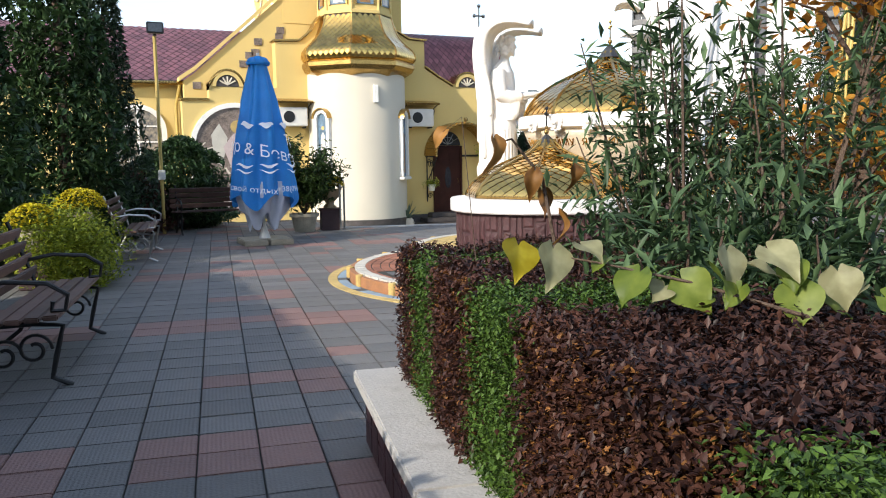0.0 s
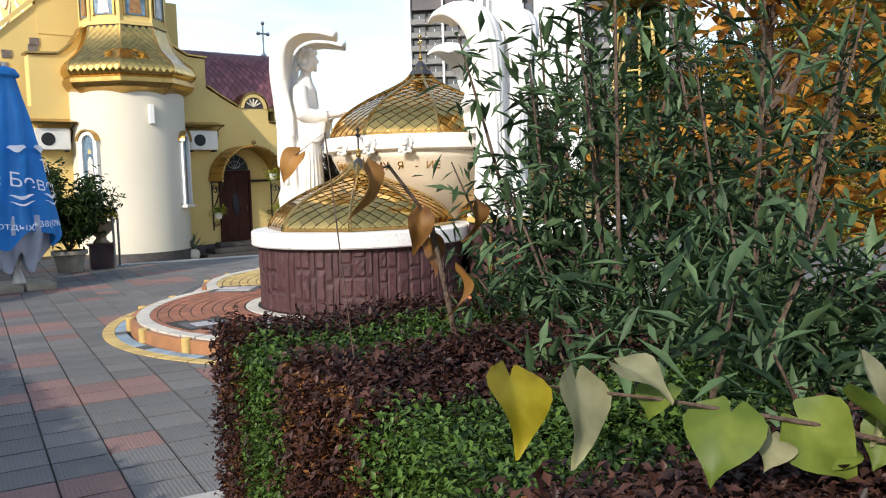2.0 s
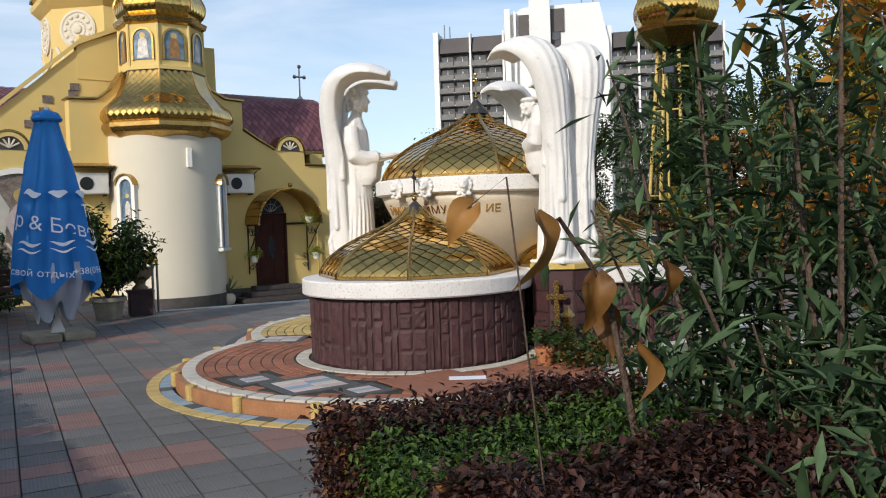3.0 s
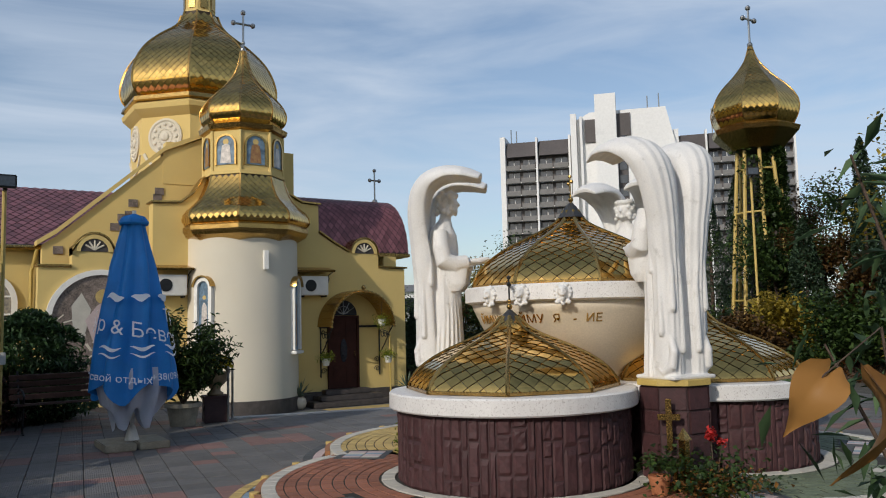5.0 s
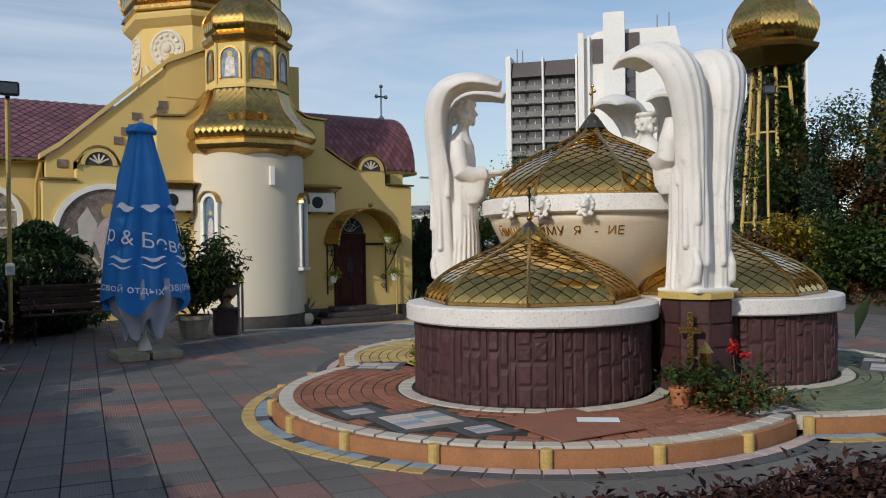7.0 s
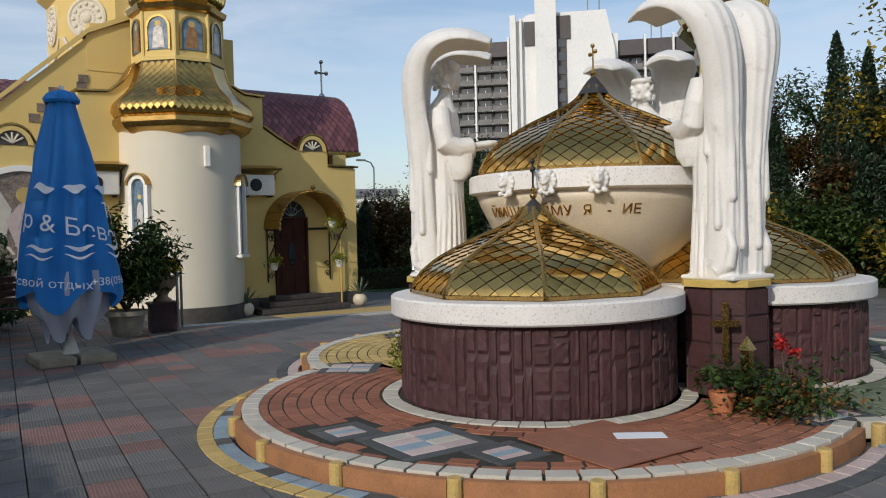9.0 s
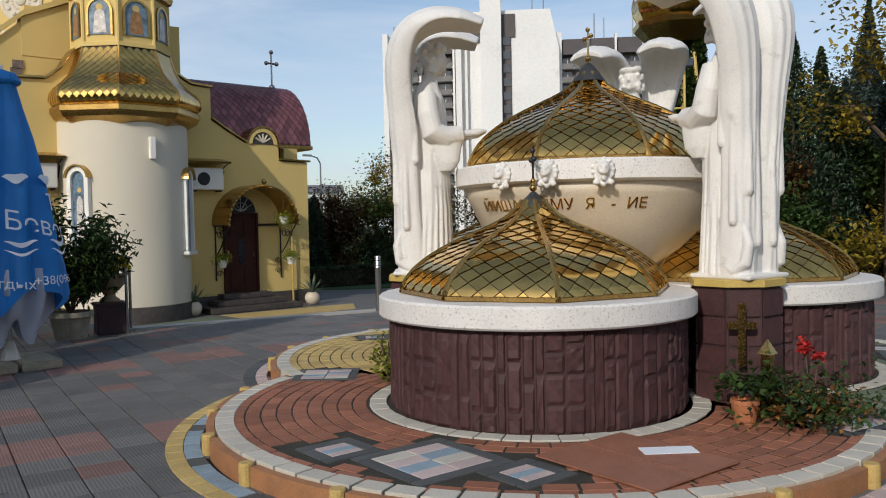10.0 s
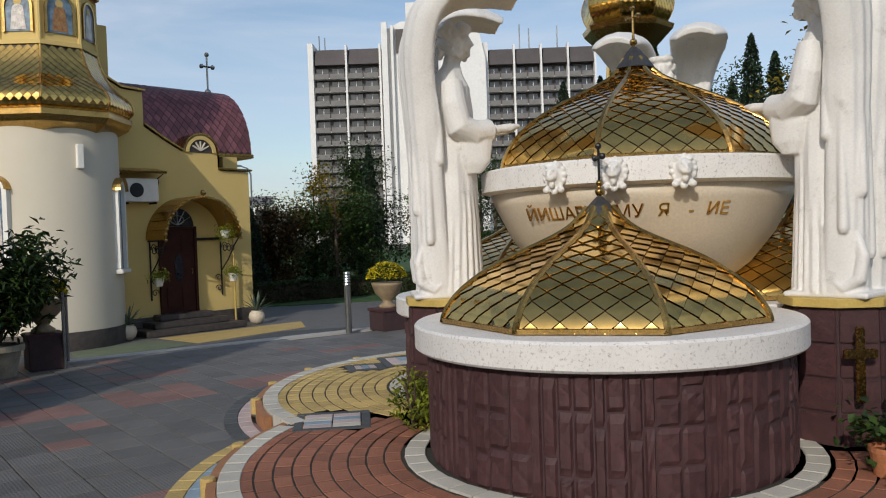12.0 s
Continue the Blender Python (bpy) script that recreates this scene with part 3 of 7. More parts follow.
def platform():
    t = thing("memorial_platform", (0, 0, 0), "round-lobed brick platform with pale edging and terracotta kerb", "platform", kind="structure")
    bm = bmesh.new()
    for cx, cy in DRUMS:
        lathe([(LOBE_R - 0.03, 0.0), (LOBE_R - 0.03, PLAT_Z - 0.006)], 64, bm, (cx, cy))
    lathe([(1.9, 0.0), (1.9, PLAT_Z - 0.007)], 48, bm, BOWLC)
    part("bed", bm, MORTAR, t)
    rng = random.Random(9)
    groups = {}

    singles = []

    def plate(key, mtl, pts, z0, z1):
        if mtl is BRICK_R and key == "bricks" and pts[0][0] < 5.2 and len(singles) < 300:
            cx, cy = sum(p[0] for p in pts) / 4, sum(p[1] for p in pts) / 4
            vs = [(x - cx, y - cy, z0) for x, y in pts] + [(x - cx, y - cy, z1 - 0.003) for x, y in pts] + [((x - cx) * 0.95, (y - cy) * 0.95, z1) for x, y in pts]
            fs = [(8, 9, 10, 11)] + [f for i in range(4) for f in ((i, (i + 1) % 4, 4 + (i + 1) % 4, 4 + i), (4 + i, 4 + (i + 1) % 4, 8 + (i + 1) % 4, 8 + i))]
            singles.append(part("brick", raw("brick", vs, fs, BRICK_RP), None, t, m=Matrix.Translation((cx, cy, 0))))
            return
        V, F = groups.setdefault((key, mtl.name), ([], [], mtl))[:2]
        o, k = len(V), len(pts)
        c = sum((Vector((x, y, 0)) for x, y in pts), Vector()) / k
        V += [(x, y, z0) for x, y in pts] + [(x, y, z1 - 0.003) for x, y in pts]
        V += [(c.x + (x - c.x) * 0.95, c.y + (y - c.y) * 0.95, z1) for x, y in pts]
        for i in range(k):
            n = (i + 1) % k
            F += [(o + i, o + n, o + k + n, o + k + i), (o + k + i, o + k + n, o + 2 * k + n, o + 2 * k + i)]
        F.append(tuple(o + 2 * k + i for i in range(k)))

    def owner(x, y):
        d = [math.hypot(x - cx, y - cy) for cx, cy in DRUMS]
        return d.index(min(d))

    panels = []
    for k, base in enumerate(DRUM_A):
        cx, cy = DRUMS[k]
        # pale diamond inlays between and inside the lobes
        panels.append((BOWLC[0] + 2.4 * math.cos(radians(base + 60)), BOWLC[1] + 2.4 * math.sin(radians(base + 60)), base + 60, 0))
        panels.append((cx + 1.82 * math.cos(radians(base + 3)), cy + 1.82 * math.sin(radians(base + 3)), base + 158, 1))

    def in_panel(x, y):
        for px, py, pa, big in panels:
            q = pose(px, py, 0, 0, 0, pa).inverted() @ Vector((x, y, 0)) / (1.18 if big else 1.0)
            if big and (abs(q.x) < 0.32 and abs(q.y) < 0.32 or (abs(q.x - 0.2) < 0.2 and -0.7 < q.y < -0.25) or (abs(q.x + 0.24) < 0.2 and 0.25 < q.y < 0.7)):
                return True
            if not big and abs(q.x) < 0.24 and abs(q.y) < 0.3:
                return True
        return False

    colours = (BRICK_R, BRICK_G, BRICK_Y)
    for k, (cx, cy) in enumerate(DRUMS):
        r, row = 1.32, 0
        while r < LOBE_R - 0.15:
            n = int(2 * math.pi * (r + 0.06) / 0.2)
            for i in range(n):
                a, b = 2 * math.pi * (i + 0.5 * (row % 2)) / n + 0.0045, 2 * math.pi * (i + 1 + 0.5 * (row % 2)) / n - 0.0045
                mx, my = cx + (r + 0.06) * math.cos((a + b) / 2), cy + (r + 0.06) * math.sin((a + b) / 2)
                if owner(mx, my) != k or in_panel(mx, my) or any(math.hypot(mx - x, my - y) < 1.28 for j, (x, y) in enumerate(DRUMS) if j != k):
                    continue
                if any(math.hypot(mx - x, my - y) < 0.42 for x, y in ANGELS):
                    continue
                pts = [(cx + q * math.cos(e), cy + q * math.sin(e)) for q, e in ((r + 0.006, a), (r + 0.106, a), (r + 0.106, b), (r + 0.006, b))]
                mtl = BRICK_W if rng.random() < 0.006 else colours[k]
                plate("bricks", mtl, pts, 0.02, PLAT_Z + rng.uniform(-0.002, 0.001))
            r += 0.112
            row += 1
        for rr0, rr1, nn in ((LOBE_R - 0.13, LOBE_R, 76), (1.17, 1.3, 44)):
            for i in range(nn):
                a, b = 2 * math.pi * i / nn + 0.004, 2 * math.pi * (i + 1) / nn - 0.004
                mx, my = cx + rr1 * math.cos((a + b) / 2), cy + rr1 * math.sin((a + b) / 2)
                if owner(mx, my) != k:
                    continue
                pts = [(cx + q * math.cos(e), cy + q * math.sin(e)) for q, e in ((rr0, a), (rr1, a), (rr1, b), (rr0, b))]
                plate("edging", BRICK_W, pts, 0.02, PLAT_Z + 0.006 + rng.uniform(-0.002, 0.002))
        # flat ring outside the kerb
        for ring, (q0, q1) in enumerate(((LOBE_R + 0.1, LOBE_R + 0.21), (LOBE_R + 0.215, LOBE_R + 0.33))):
            nn = 88
            for i in range(nn):
                a, b = 2 * math.pi * i / nn + 0.003, 2 * math.pi * (i + 1) / nn - 0.003
                mx, my = cx + q1 * math.cos((a + b) / 2), cy + q1 * math.sin((a + b) / 2)
                if owner(mx, my) != k or q0 + 0.02 < 0:
                    continue
                pts = [(cx + q * math.cos(e), cy + q * math.sin(e)) for q, e in ((q0, a), (q1, a), (q1, b), (q0, b))]
                deg = math.degrees((a + b) / 2)
                if k == 1 or (k == 0 and not 217 < deg < 330):
                    mtl = (BRICK_B if i % 5 else BRICK_K) if ring == 0 else BRICK_Y
                else:
                    mtl = BRICK_P if ring == 0 else BRICK_K
                plate("outer_ring", mtl, pts, -0.02, 0.008)
    for px, py, pa, big in panels:
        m = pose(px, py, 0, 0, 0, pa)

        def rect(x0, x1, y0, y1, mtl, z=PLAT_Z + 0.003, g=1.18 if big else 1.0):
            pts = [(m @ Vector((x, y, 0))).to_2d() for x, y in ((x0 * g + 0.004, y0 * g + 0.004), (x1 * g - 0.004, y0 * g + 0.004), (x1 * g - 0.004, y1 * g - 0.004), (x0 * g + 0.004, y1 * g - 0.004))]
            plate("inlay", mtl, [(p.x, p.y) for p in pts], 0.02, z)
        sets = ((-0.29, -0.29, 3), (0.03, -0.635, 2), (-0.41, 0.295, 2)) if big else ((-0.24, -0.27, 3),)
        for x0, y0, k in sets:
            s = 0.58 if k == 3 else 0.34
            e = 0.075
            rect(x0, x0 + s, y0, y0 + e, BRICK_K), rect(x0, x0 + s, y0 + s - e, y0 + s, BRICK_K)
            rect(x0, x0 + e, y0 + e, y0 + s - e, BRICK_K), rect(x0 + s - e, x0 + s, y0 + e, y0 + s - e, BRICK_K)
            g = (s - 2 * e)
            nx, ny = (2, 4) if k == 3 else (1, 3)
            for i in range(nx):
                for j in range(ny):
                    rect(x0 + e + g * i / nx, x0 + e + g * (i + 1) / nx, y0 + e + g * j / ny, y0 + e + g * (j + 1) / ny, (BRICK_P, BRICK_B, BRICK_P, BRICK_W, BRICK_B)[(i * 2 + j) % 5])
    for (key, mn), (V, F, mtl) in groups.items():
        tagged(part(key, raw(key, V, F, mtl), None, t), kind="stuff")
    # kerb: terracotta boards between yellow posts
    for k, (cx, cy) in enumerate(DRUMS):
        nn = 20
        for i in range(nn):
            a, b = 2 * math.pi * i / nn, 2 * math.pi * (i + 1) / nn
            mx, my = cx + LOBE_R * math.cos((a + b) / 2), cy + LOBE_R * math.sin((a + b) / 2)
            if owner(mx, my) != k or min(math.hypot(mx - x, my - y) for j, (x, y) in enumerate(DRUMS) if j != k) < LOBE_R:
                continue
            bm = bmesh.new()
            n = 5
            pts = [(LOBE_R + 0.005, 0), (LOBE_R + 0.06, 0)]
            ins, outs = [], []
            for s in range(n + 1):
                e = a + 0.02 + (b - a - 0.04) * s / n
                ins.append((cx + (LOBE_R + 0.006) * math.cos(e), cy + (LOBE_R + 0.006) * math.sin(e)))
                outs.append((cx + (LOBE_R + 0.062) * math.cos(e), cy + (LOBE_R + 0.062) * math.sin(e)))
            part("kerb_board", prism(ins + outs[::-1], -0.02, 0.118, axis="z"), TERRA, t)
            px, py = cx + (LOBE_R + 0.06) * math.cos(a), cy + (LOBE_R + 0.06) * math.sin(a)
            part("kerb_post", lathe([(0.045, -0.02), (0.045, 0.125), (0.04, 0.135)], 14, c=(px, py)), KERBPOST, t)
    return t


DOME_P = [(1.03, 0.0), (1.015, 0.06), (0.935, 0.17), (0.8, 0.275), (0.625, 0.37), (0.45, 0.445), (0.3, 0.51), (0.195, 0.57), (0.125, 0.635), (0.08, 0.69)]


def drum(k):
    cx, cy = DRUMS[k]
    t = thing("memorial_drum", (cx, cy, PLAT_Z - 0.02), "round drum of brown rough-cut stone with a white terrazzo ledge", "monument base", "memorial drums", rz=DRUM_A[k])
    H = 0.69
    part("core", lathe([(DRUM_R - 0.012, 0), (DRUM_R - 0.012, H)], 64), BROWN_J, t)
    ring = [(DRUM_R - 0.06, H), (LEDGE_R - 0.015, H), (LEDGE_R, H + 0.015), (LEDGE_R, H + 0.145), (LEDGE_R - 0.015, H + 0.16), (0.3, H + 0.165)]
    part("ledge", lathe(ring, 72), TERRAZZO, t, "white speckled terrazzo ledge")
    rng = random.Random(20 + k)
    n = 76
    widths = [rng.choice((0.6, 0.8, 1.0, 1.3)) for _ in range(n)]
    tot = sum(widths)
    a, made = 0.0, 0
    V, F = [], []
    for wdt in widths:
        b = a + 2 * math.pi * wdt / tot
        z = 0.0
        if wdt < 0.7:
            hs = [rng.choice((0.69, 0.4)), 0.4]
        else:
            hs = [rng.choice((0.14, 0.2, 0.24, 0.34, 0.42)) for _ in range(6)]
        for h in hs:
            z1 = min(H, z + h)
            if z1 - z < 0.04:
                break
            d = rng.uniform(0.006, 0.016)
            g0, g1, y0, y1 = a + 0.004, b - 0.004, z + 0.005, z1 - 0.005
            rows = []
            for u in (0, 0.16, 0.5, 0.84, 1):
                col = []
                for v in (0, 0.14, 0.4, 0.7, 0.86, 1):
                    edge = u in (0, 1) or v in (0, 1)
                    r = DRUM_R - 0.012 if edge else DRUM_R - 0.004 + d * rng.uniform(0.35, 1.1)
                    e = g0 + (g1 - g0) * u
                    col.append(Vector((r * math.cos(e), r * math.sin(e), y0 + (y1 - y0) * v)))
                rows.append(col)
            vs = [p for col in rows for p in col]
            fs = [(i * 6 + j, i * 6 + 6 + j, i * 6 + 7 + j, i * 6 + 1 + j) for i in range(4) for j in range(5)]
            mid = (math.degrees((a + b) / 2) + DRUM_A[k] + 360) % 360
            if k == 0 and made < 300:
                c = sum(vs, Vector()) / len(vs)
                part("stone", raw("stone", [p - c for p in vs], fs, BROWN), None, t, m=Matrix.Translation(c))
                made += 1
            else:
                o = len(V)
                V += vs
                F += [tuple(o + q for q in f) for f in fs]
            z = z1
            if z >= H - 0.02:
                break
        a = b
    if V:
        tagged(part("stones", raw("stones", V, F, BROWN), None, t), kind="stuff")
    d = thing("gilt_dome", (cx, cy, PLAT_Z - 0.02 + H + 0.165), "low eight-sided dome of gilt diamond shingles with a small cross", "dome", "memorial domes", rz=DRUM_A[k] + 31.0)
    gilt_dome(d, DOME_P, 8, 0, 0.158, 0.128, GOLD, GOLD_P, GOLD_R, 0.021, pieces=300 if k == 0 else 0)
    part("base_band", lathe([(1.045, 0.002), (1.05, 0.03), (1.03, 0.034)], 8), GOLD_D, d)
    part("cap", lathe([(0.17, 0.595), (0.125, 0.64), (0.08, 0.7), (0.02, 0.76)], 8), LEAD, d, "grey sheet metal cap")
    bm = bmesh.new()
    tube([(0, 0, 0.73), (0, 0, 0.86)], 0.012, bm)
    ball(bm, (0, 0, 0.79), 0.03)
    ball(bm, (0, 0, 0.845), 0.022)
    part("finial", bm, GOLD_D, d, smooth=True)
    bm = bmesh.new()
    cross(bm, 0, 0, 0.86, 0.22, 0.15, 0.009)
    part("finial_cross", bm, IRON, d)


LID_P = [(1.14, 0.0), (1.125, 0.06), (1.04, 0.2), (0.88, 0.34), (0.68, 0.46), (0.48, 0.555), (0.32, 0.63), (0.2, 0.7), (0.125, 0.775), (0.08, 0.85)]


def letters(txt, size, depth, material, parent, m, name="lettering", label=""):
    cu = bpy.data.curves.new(name, "FONT")
    cu.body, cu.size, cu.extrude, cu.align_x = txt, size, depth, "CENTER"
    tmp = bpy.data.objects.new(name, cu)
    me = bpy.data.meshes.new_from_object(tmp)
    bpy.data.objects.remove(tmp)
    me.materials.clear()
    me.materials.append(material)
    ob = new(name, me)
    ob.parent = parent
    ob.matrix_basis = m
    return tagged(ob, label)


def bowl():
    t = thing("stone_bowl", (*BOWLC, 0.8), "large cream stone bowl with a white rim and raised lettering", "bowl")
    prof = [(0.3, 0.0), (0.42, 0.1), (0.6, 0.24), (0.82, 0.43), (1.0, 0.66), (1.12, 0.9), (1.16, 1.0), (1.2, 1.01), (1.23, 1.02), (1.23, 1.165), (1.215, 1.18), (0.4, 1.185)]
    part("body", lathe(prof[:7], 72), BOWL, t, smooth=True)
    part("rim", lathe(prof[6:], 72), TERRAZZO, t)
    part("foot", lathe([(0.5, -0.65), (0.5, 0.04), (0.32, 0.06)], 32), BROWN_J, t)
    for k in range(3):
        for base in (-175.5, -156.5, -136.5):
            a = radians(base + 120 * k)
            bm = bmesh.new()
            ball(bm, (0, 0, 0), 0.082, 0.6, 1, 1.05, 14, 10)
            for i in range(13):
                g = 2 * math.pi * i / 13
                ball(bm, (0.012, 0.076 * math.cos(g), 0.08 * math.sin(g)), 0.021, 1.0, 1, 1, 8, 6)
            ball(bm, (0.045, 0, 0.01), 0.05, 0.8, 1, 1.1)
            ball(bm, (0.078, 0, -0.022), 0.027, 1, 1.25, 0.8)
            tube([(0.08, 0, 0.035), (0.095, 0, -0.01)], [0.011, 0.015], bm, 7)
            for e in (-1, 1):
                ball(bm, (0.078, 0.024 * e, 0.032), 0.011, u=8, v=6)
                ball(bm, (0.03, 0.045 * e, 0.066), 0.018, u=8, v=6)
                ball(bm, (0.03, 0.055 * e, -0.098), 0.026, 1, 1.1, 0.9, 8, 6)
            ball(bm, (0.055, 0, -0.062), 0.022, 1, 1, 1.3)
            ball(bm, (0.02, 0, -0.11), 0.024)
            lion = part("lion_mask", bm, STATUE, t, "carved white lion head", True, pose(1.228 * math.cos(a), 1.228 * math.sin(a), 1.085, 0, 0, math.degrees(a)))
            fuse = lion.modifiers.new("fuse", "REMESH")
            fuse.mode, fuse.voxel_size, fuse.use_smooth_shade = "VOXEL", 0.007, True
    words = ("ИЕ", "-", "Я", "ЙМУ", "ЙИШАРД")
    for w, a in zip(words, (-121.5, -131.5, -141, -155.5, -178)):
        e = radians(a)
        part_m = pose(1.065 * math.cos(e), 1.065 * math.sin(e), 0.79, 116, 0, a + 90)
        letters(w, 0.13, 0.006, GOLD_R, t, part_m, "inscription", "gilt raised letters")
    d = thing("bowl_lid", (*BOWLC, 1.985), "eight-sided gilt shingled lid on the bowl with a cross", "dome", rz=DRUM_A[0] + 42.0)
    gilt_dome(d, LID_P, 8, 0, 0.158, 0.128, GOLD, GOLD_P, GOLD_R, 0.021, pieces=300)
    part("base_band", lathe([(1.15, 0.002), (1.155, 0.028), (1.13, 0.032)], 8), GOLD_D, d)
    part("cap", lathe([(0.16, 0.775), (0.105, 0.85), (0.06, 0.91), (0.02, 0.95)], 8), LEAD, d, "grey sheet metal cap")
    bm = bmesh.new()
    tube([(0, 0, 0.93), (0, 0, 1.04)], 0.012, bm)
    ball(bm, (0, 0, 0.985), 0.03)
    cross(bm, 0, 0, 1.03, 0.22, 0.15, 0.009)
    part("finial_cross", bm, GOLD_D, d)


def angel(k):
    """Winged robed statue; local +x looks at the bowl."""
    cx, cy = ANGELS[k]
    a = ANGEL_A[k]
    p = thing("angel_plinth", (cx, cy, PLAT_Z - 0.02), "eight-sided brown stone plinth with a wooden top slab", "plinth", "angel plinths", rz=a + 180)
    part("shaft", lathe([(0.33, 0), (0.32, 0.87)], 8, a0=22.5), BROWN_J, p)
    part("slab", lathe([(0.34, 0.87), (0.36, 0.875), (0.36, 0.925), (0.34, 0.93)], 8, a0=22.5), OCHRE, p, "ochre painted top slab")
    for i in range(8):
        e = radians(i * 45)
        for j in range(4):
            bm = boxed(-0.006, 0.014, -0.115, 0.115, 0.01 + j * 0.215, 0.215 + j * 0.215 - 0.006, bevel=0.006)
            part("stone", bm, BROWN, p, m=pose(0.302 * math.cos(e), 0.302 * math.sin(e), 0, 0, 0, i * 45))
    bm = bmesh.new()

    def loft(rows, n=20):
        rings = []
        for x, y, z, rx, ry in rows:
            rings.append([bm.verts.new((x + rx * math.cos(2 * math.pi * i / n) * (1 + 0.05 * math.sin(7 * 2 * math.pi * i / n + z * 3)), y + ry * math.sin(2 * math.pi * i / n) * (1 + 0.05 * math.cos(9 * 2 * math.pi * i / n)), z)) for i in range(n)])
        for q, r in zip(rings, rings[1:]):
            for i in range(n):
                bm.faces.new((q[i], q[(i + 1) % n], r[(i + 1) % n], r[i]))
        bm.faces.new(rings[0][::-1])
        bm.faces.new(rings[-1])
    # robe, torso and neck
    loft([(0.02, 0, 0, 0.23, 0.25), (0.02, 0, 0.06, 0.23, 0.25), (0.02, 0, 0.35, 0.225, 0.225), (0.02, 0, 0.9, 0.215, 0.215), (0.02, 0, 1.2, 0.2, 0.21), (0.03, 0, 1.42, 0.19, 0.225), (0.04, 0, 1.58, 0.16, 0.235), (0.045, 0, 1.68, 0.11, 0.15), (0.07, 0, 1.76, 0.07, 0.075), (0.09, 0, 1.86, 0.06, 0.06)], 28)
    # bowed head with curled hair
    ball(bm, (0.11, 0, 1.93), 0.115, 1.0, 0.86, 1.22, 18, 14)
    tube([(0.215, 0, 1.965), (0.238, 0, 1.92), (0.22, 0, 1.905)], [0.012, 0.018, 0.012], bm, 7)
    ball(bm, (0.19, 0, 1.85), 0.034, 1, 1.1, 0.9)
    ball(bm, (0.208, 0, 1.882), 0.02, 0.8, 1.5, 0.6)
    for e in (-1, 1):
        tube([(0.205, 0.012 * e, 1.972), (0.2, 0.045 * e, 1.978), (0.17, 0.075 * e, 1.965)], 0.011, bm, 6)
    rng = random.Random(k + 3)
    for i in range(52):
        e = rng.uniform(0.62, 2 * math.pi - 0.62)
        zz = rng.uniform(-0.13, 0.12)
        rr = 0.118 * math.sqrt(max(0.12, 1 - (max(0, zz) / 0.15) ** 2))
        ball(bm, (0.09 + rr * math.cos(e), rr * 0.95 * math.sin(e), 1.95 + zz), rng.uniform(0.026, 0.038), u=8, v=6)
    for i in range(9):
        e = -1.2 + 0.3 * i
        ball(bm, (0.12 + 0.085 * math.cos(e), 0.095 * math.sin(e), 2.035), 0.032, u=8, v=6)
    # arms bent forward, wide falling sleeves, open palms
    for e in (-1, 1):
        tube([(0.04, 0.2 * e, 1.6), (0.05, 0.25 * e, 1.42), (0.08, 0.25 * e, 1.27), (0.2, 0.2 * e, 1.22), (0.33, 0.14 * e, 1.24)], [0.085, 0.095, 0.105, 0.1, 0.09], bm, 14)
        tube([(0.33, 0.14 * e, 1.24), (0.42, 0.1 * e, 1.26), (0.5, 0.075 * e, 1.27), (0.58, 0.05 * e, 1.29)], [0.042, 0.034, 0.036, 0.012], bm, 8)
        loft([(0.2, 0.18 * e, 0.92, 0.05, 0.03), (0.21, 0.18 * e, 1.0, 0.11, 0.06), (0.2, 0.18 * e, 1.12, 0.14, 0.075), (0.21, 0.18 * e, 1.24, 0.13, 0.08)], 16)
    # wings: fluted slabs behind the body that spread and arch over the head
    keys = [(-0.13, 0.02), (-0.15, 0.5), (-0.17, 1.0), (-0.2, 1.45), (-0.22, 1.8), (-0.18, 2.04), (-0.07, 2.19), (0.12, 2.27), (0.34, 2.26), (0.54, 2.19)]
    wide = [0.12, 0.12, 0.125, 0.15, 0.19, 0.225, 0.25, 0.26, 0.25, 0.17]
    deep = [0.12, 0.115, 0.11, 0.11, 0.11, 0.105, 0.085, 0.06, 0.045, 0.03]
    apart = [0.14, 0.145, 0.155, 0.185, 0.235, 0.28, 0.32, 0.345, 0.36, 0.36]
    line = smooth_line(keys, 4)
    wide, deep, apart = ([float(np.interp(i / 4, range(10), row)) for i in range(len(line))] for row in (wide, deep, apart))
    nr = 56
    for s in (-1, 1):
        rings = []
        for i, (x, z) in enumerate(line):
            x0, z0 = line[max(0, i - 1)]
            x1, z1 = line[min(len(line) - 1, i + 1)]
            d = Vector((x1 - x0, z1 - z0)).normalized()
            nx, nz = -d.y, d.x
            ring = []
            for g in range(nr):
                ga = 2 * math.pi * g / nr
                u = math.copysign(abs(math.cos(ga)) ** 0.75, math.cos(ga))
                v = math.copysign(abs(math.sin(ga)) ** 0.6, math.sin(ga))
                flute = 1 - 0.14 * abs(math.sin(2.5 * math.pi * u)) * (1 if i > 3 else 0.6)
                bend = -0.35 * u * u * wide[i]
                ring.append(bm.verts.new((x + nx * (v * deep[i] * flute + bend), apart[i] * s + u * wide[i], z + nz * (v * deep[i] * flute + bend))))
            rings.append(ring)
        for q, r in zip(rings, rings[1:]):
            for i in range(nr):
                bm.faces.new((q[i], q[(i + 1) % nr], r[(i + 1) % nr], r[i]))
        bm.faces.new(rings[0][::-1])
        bm.faces.new(rings[-1])
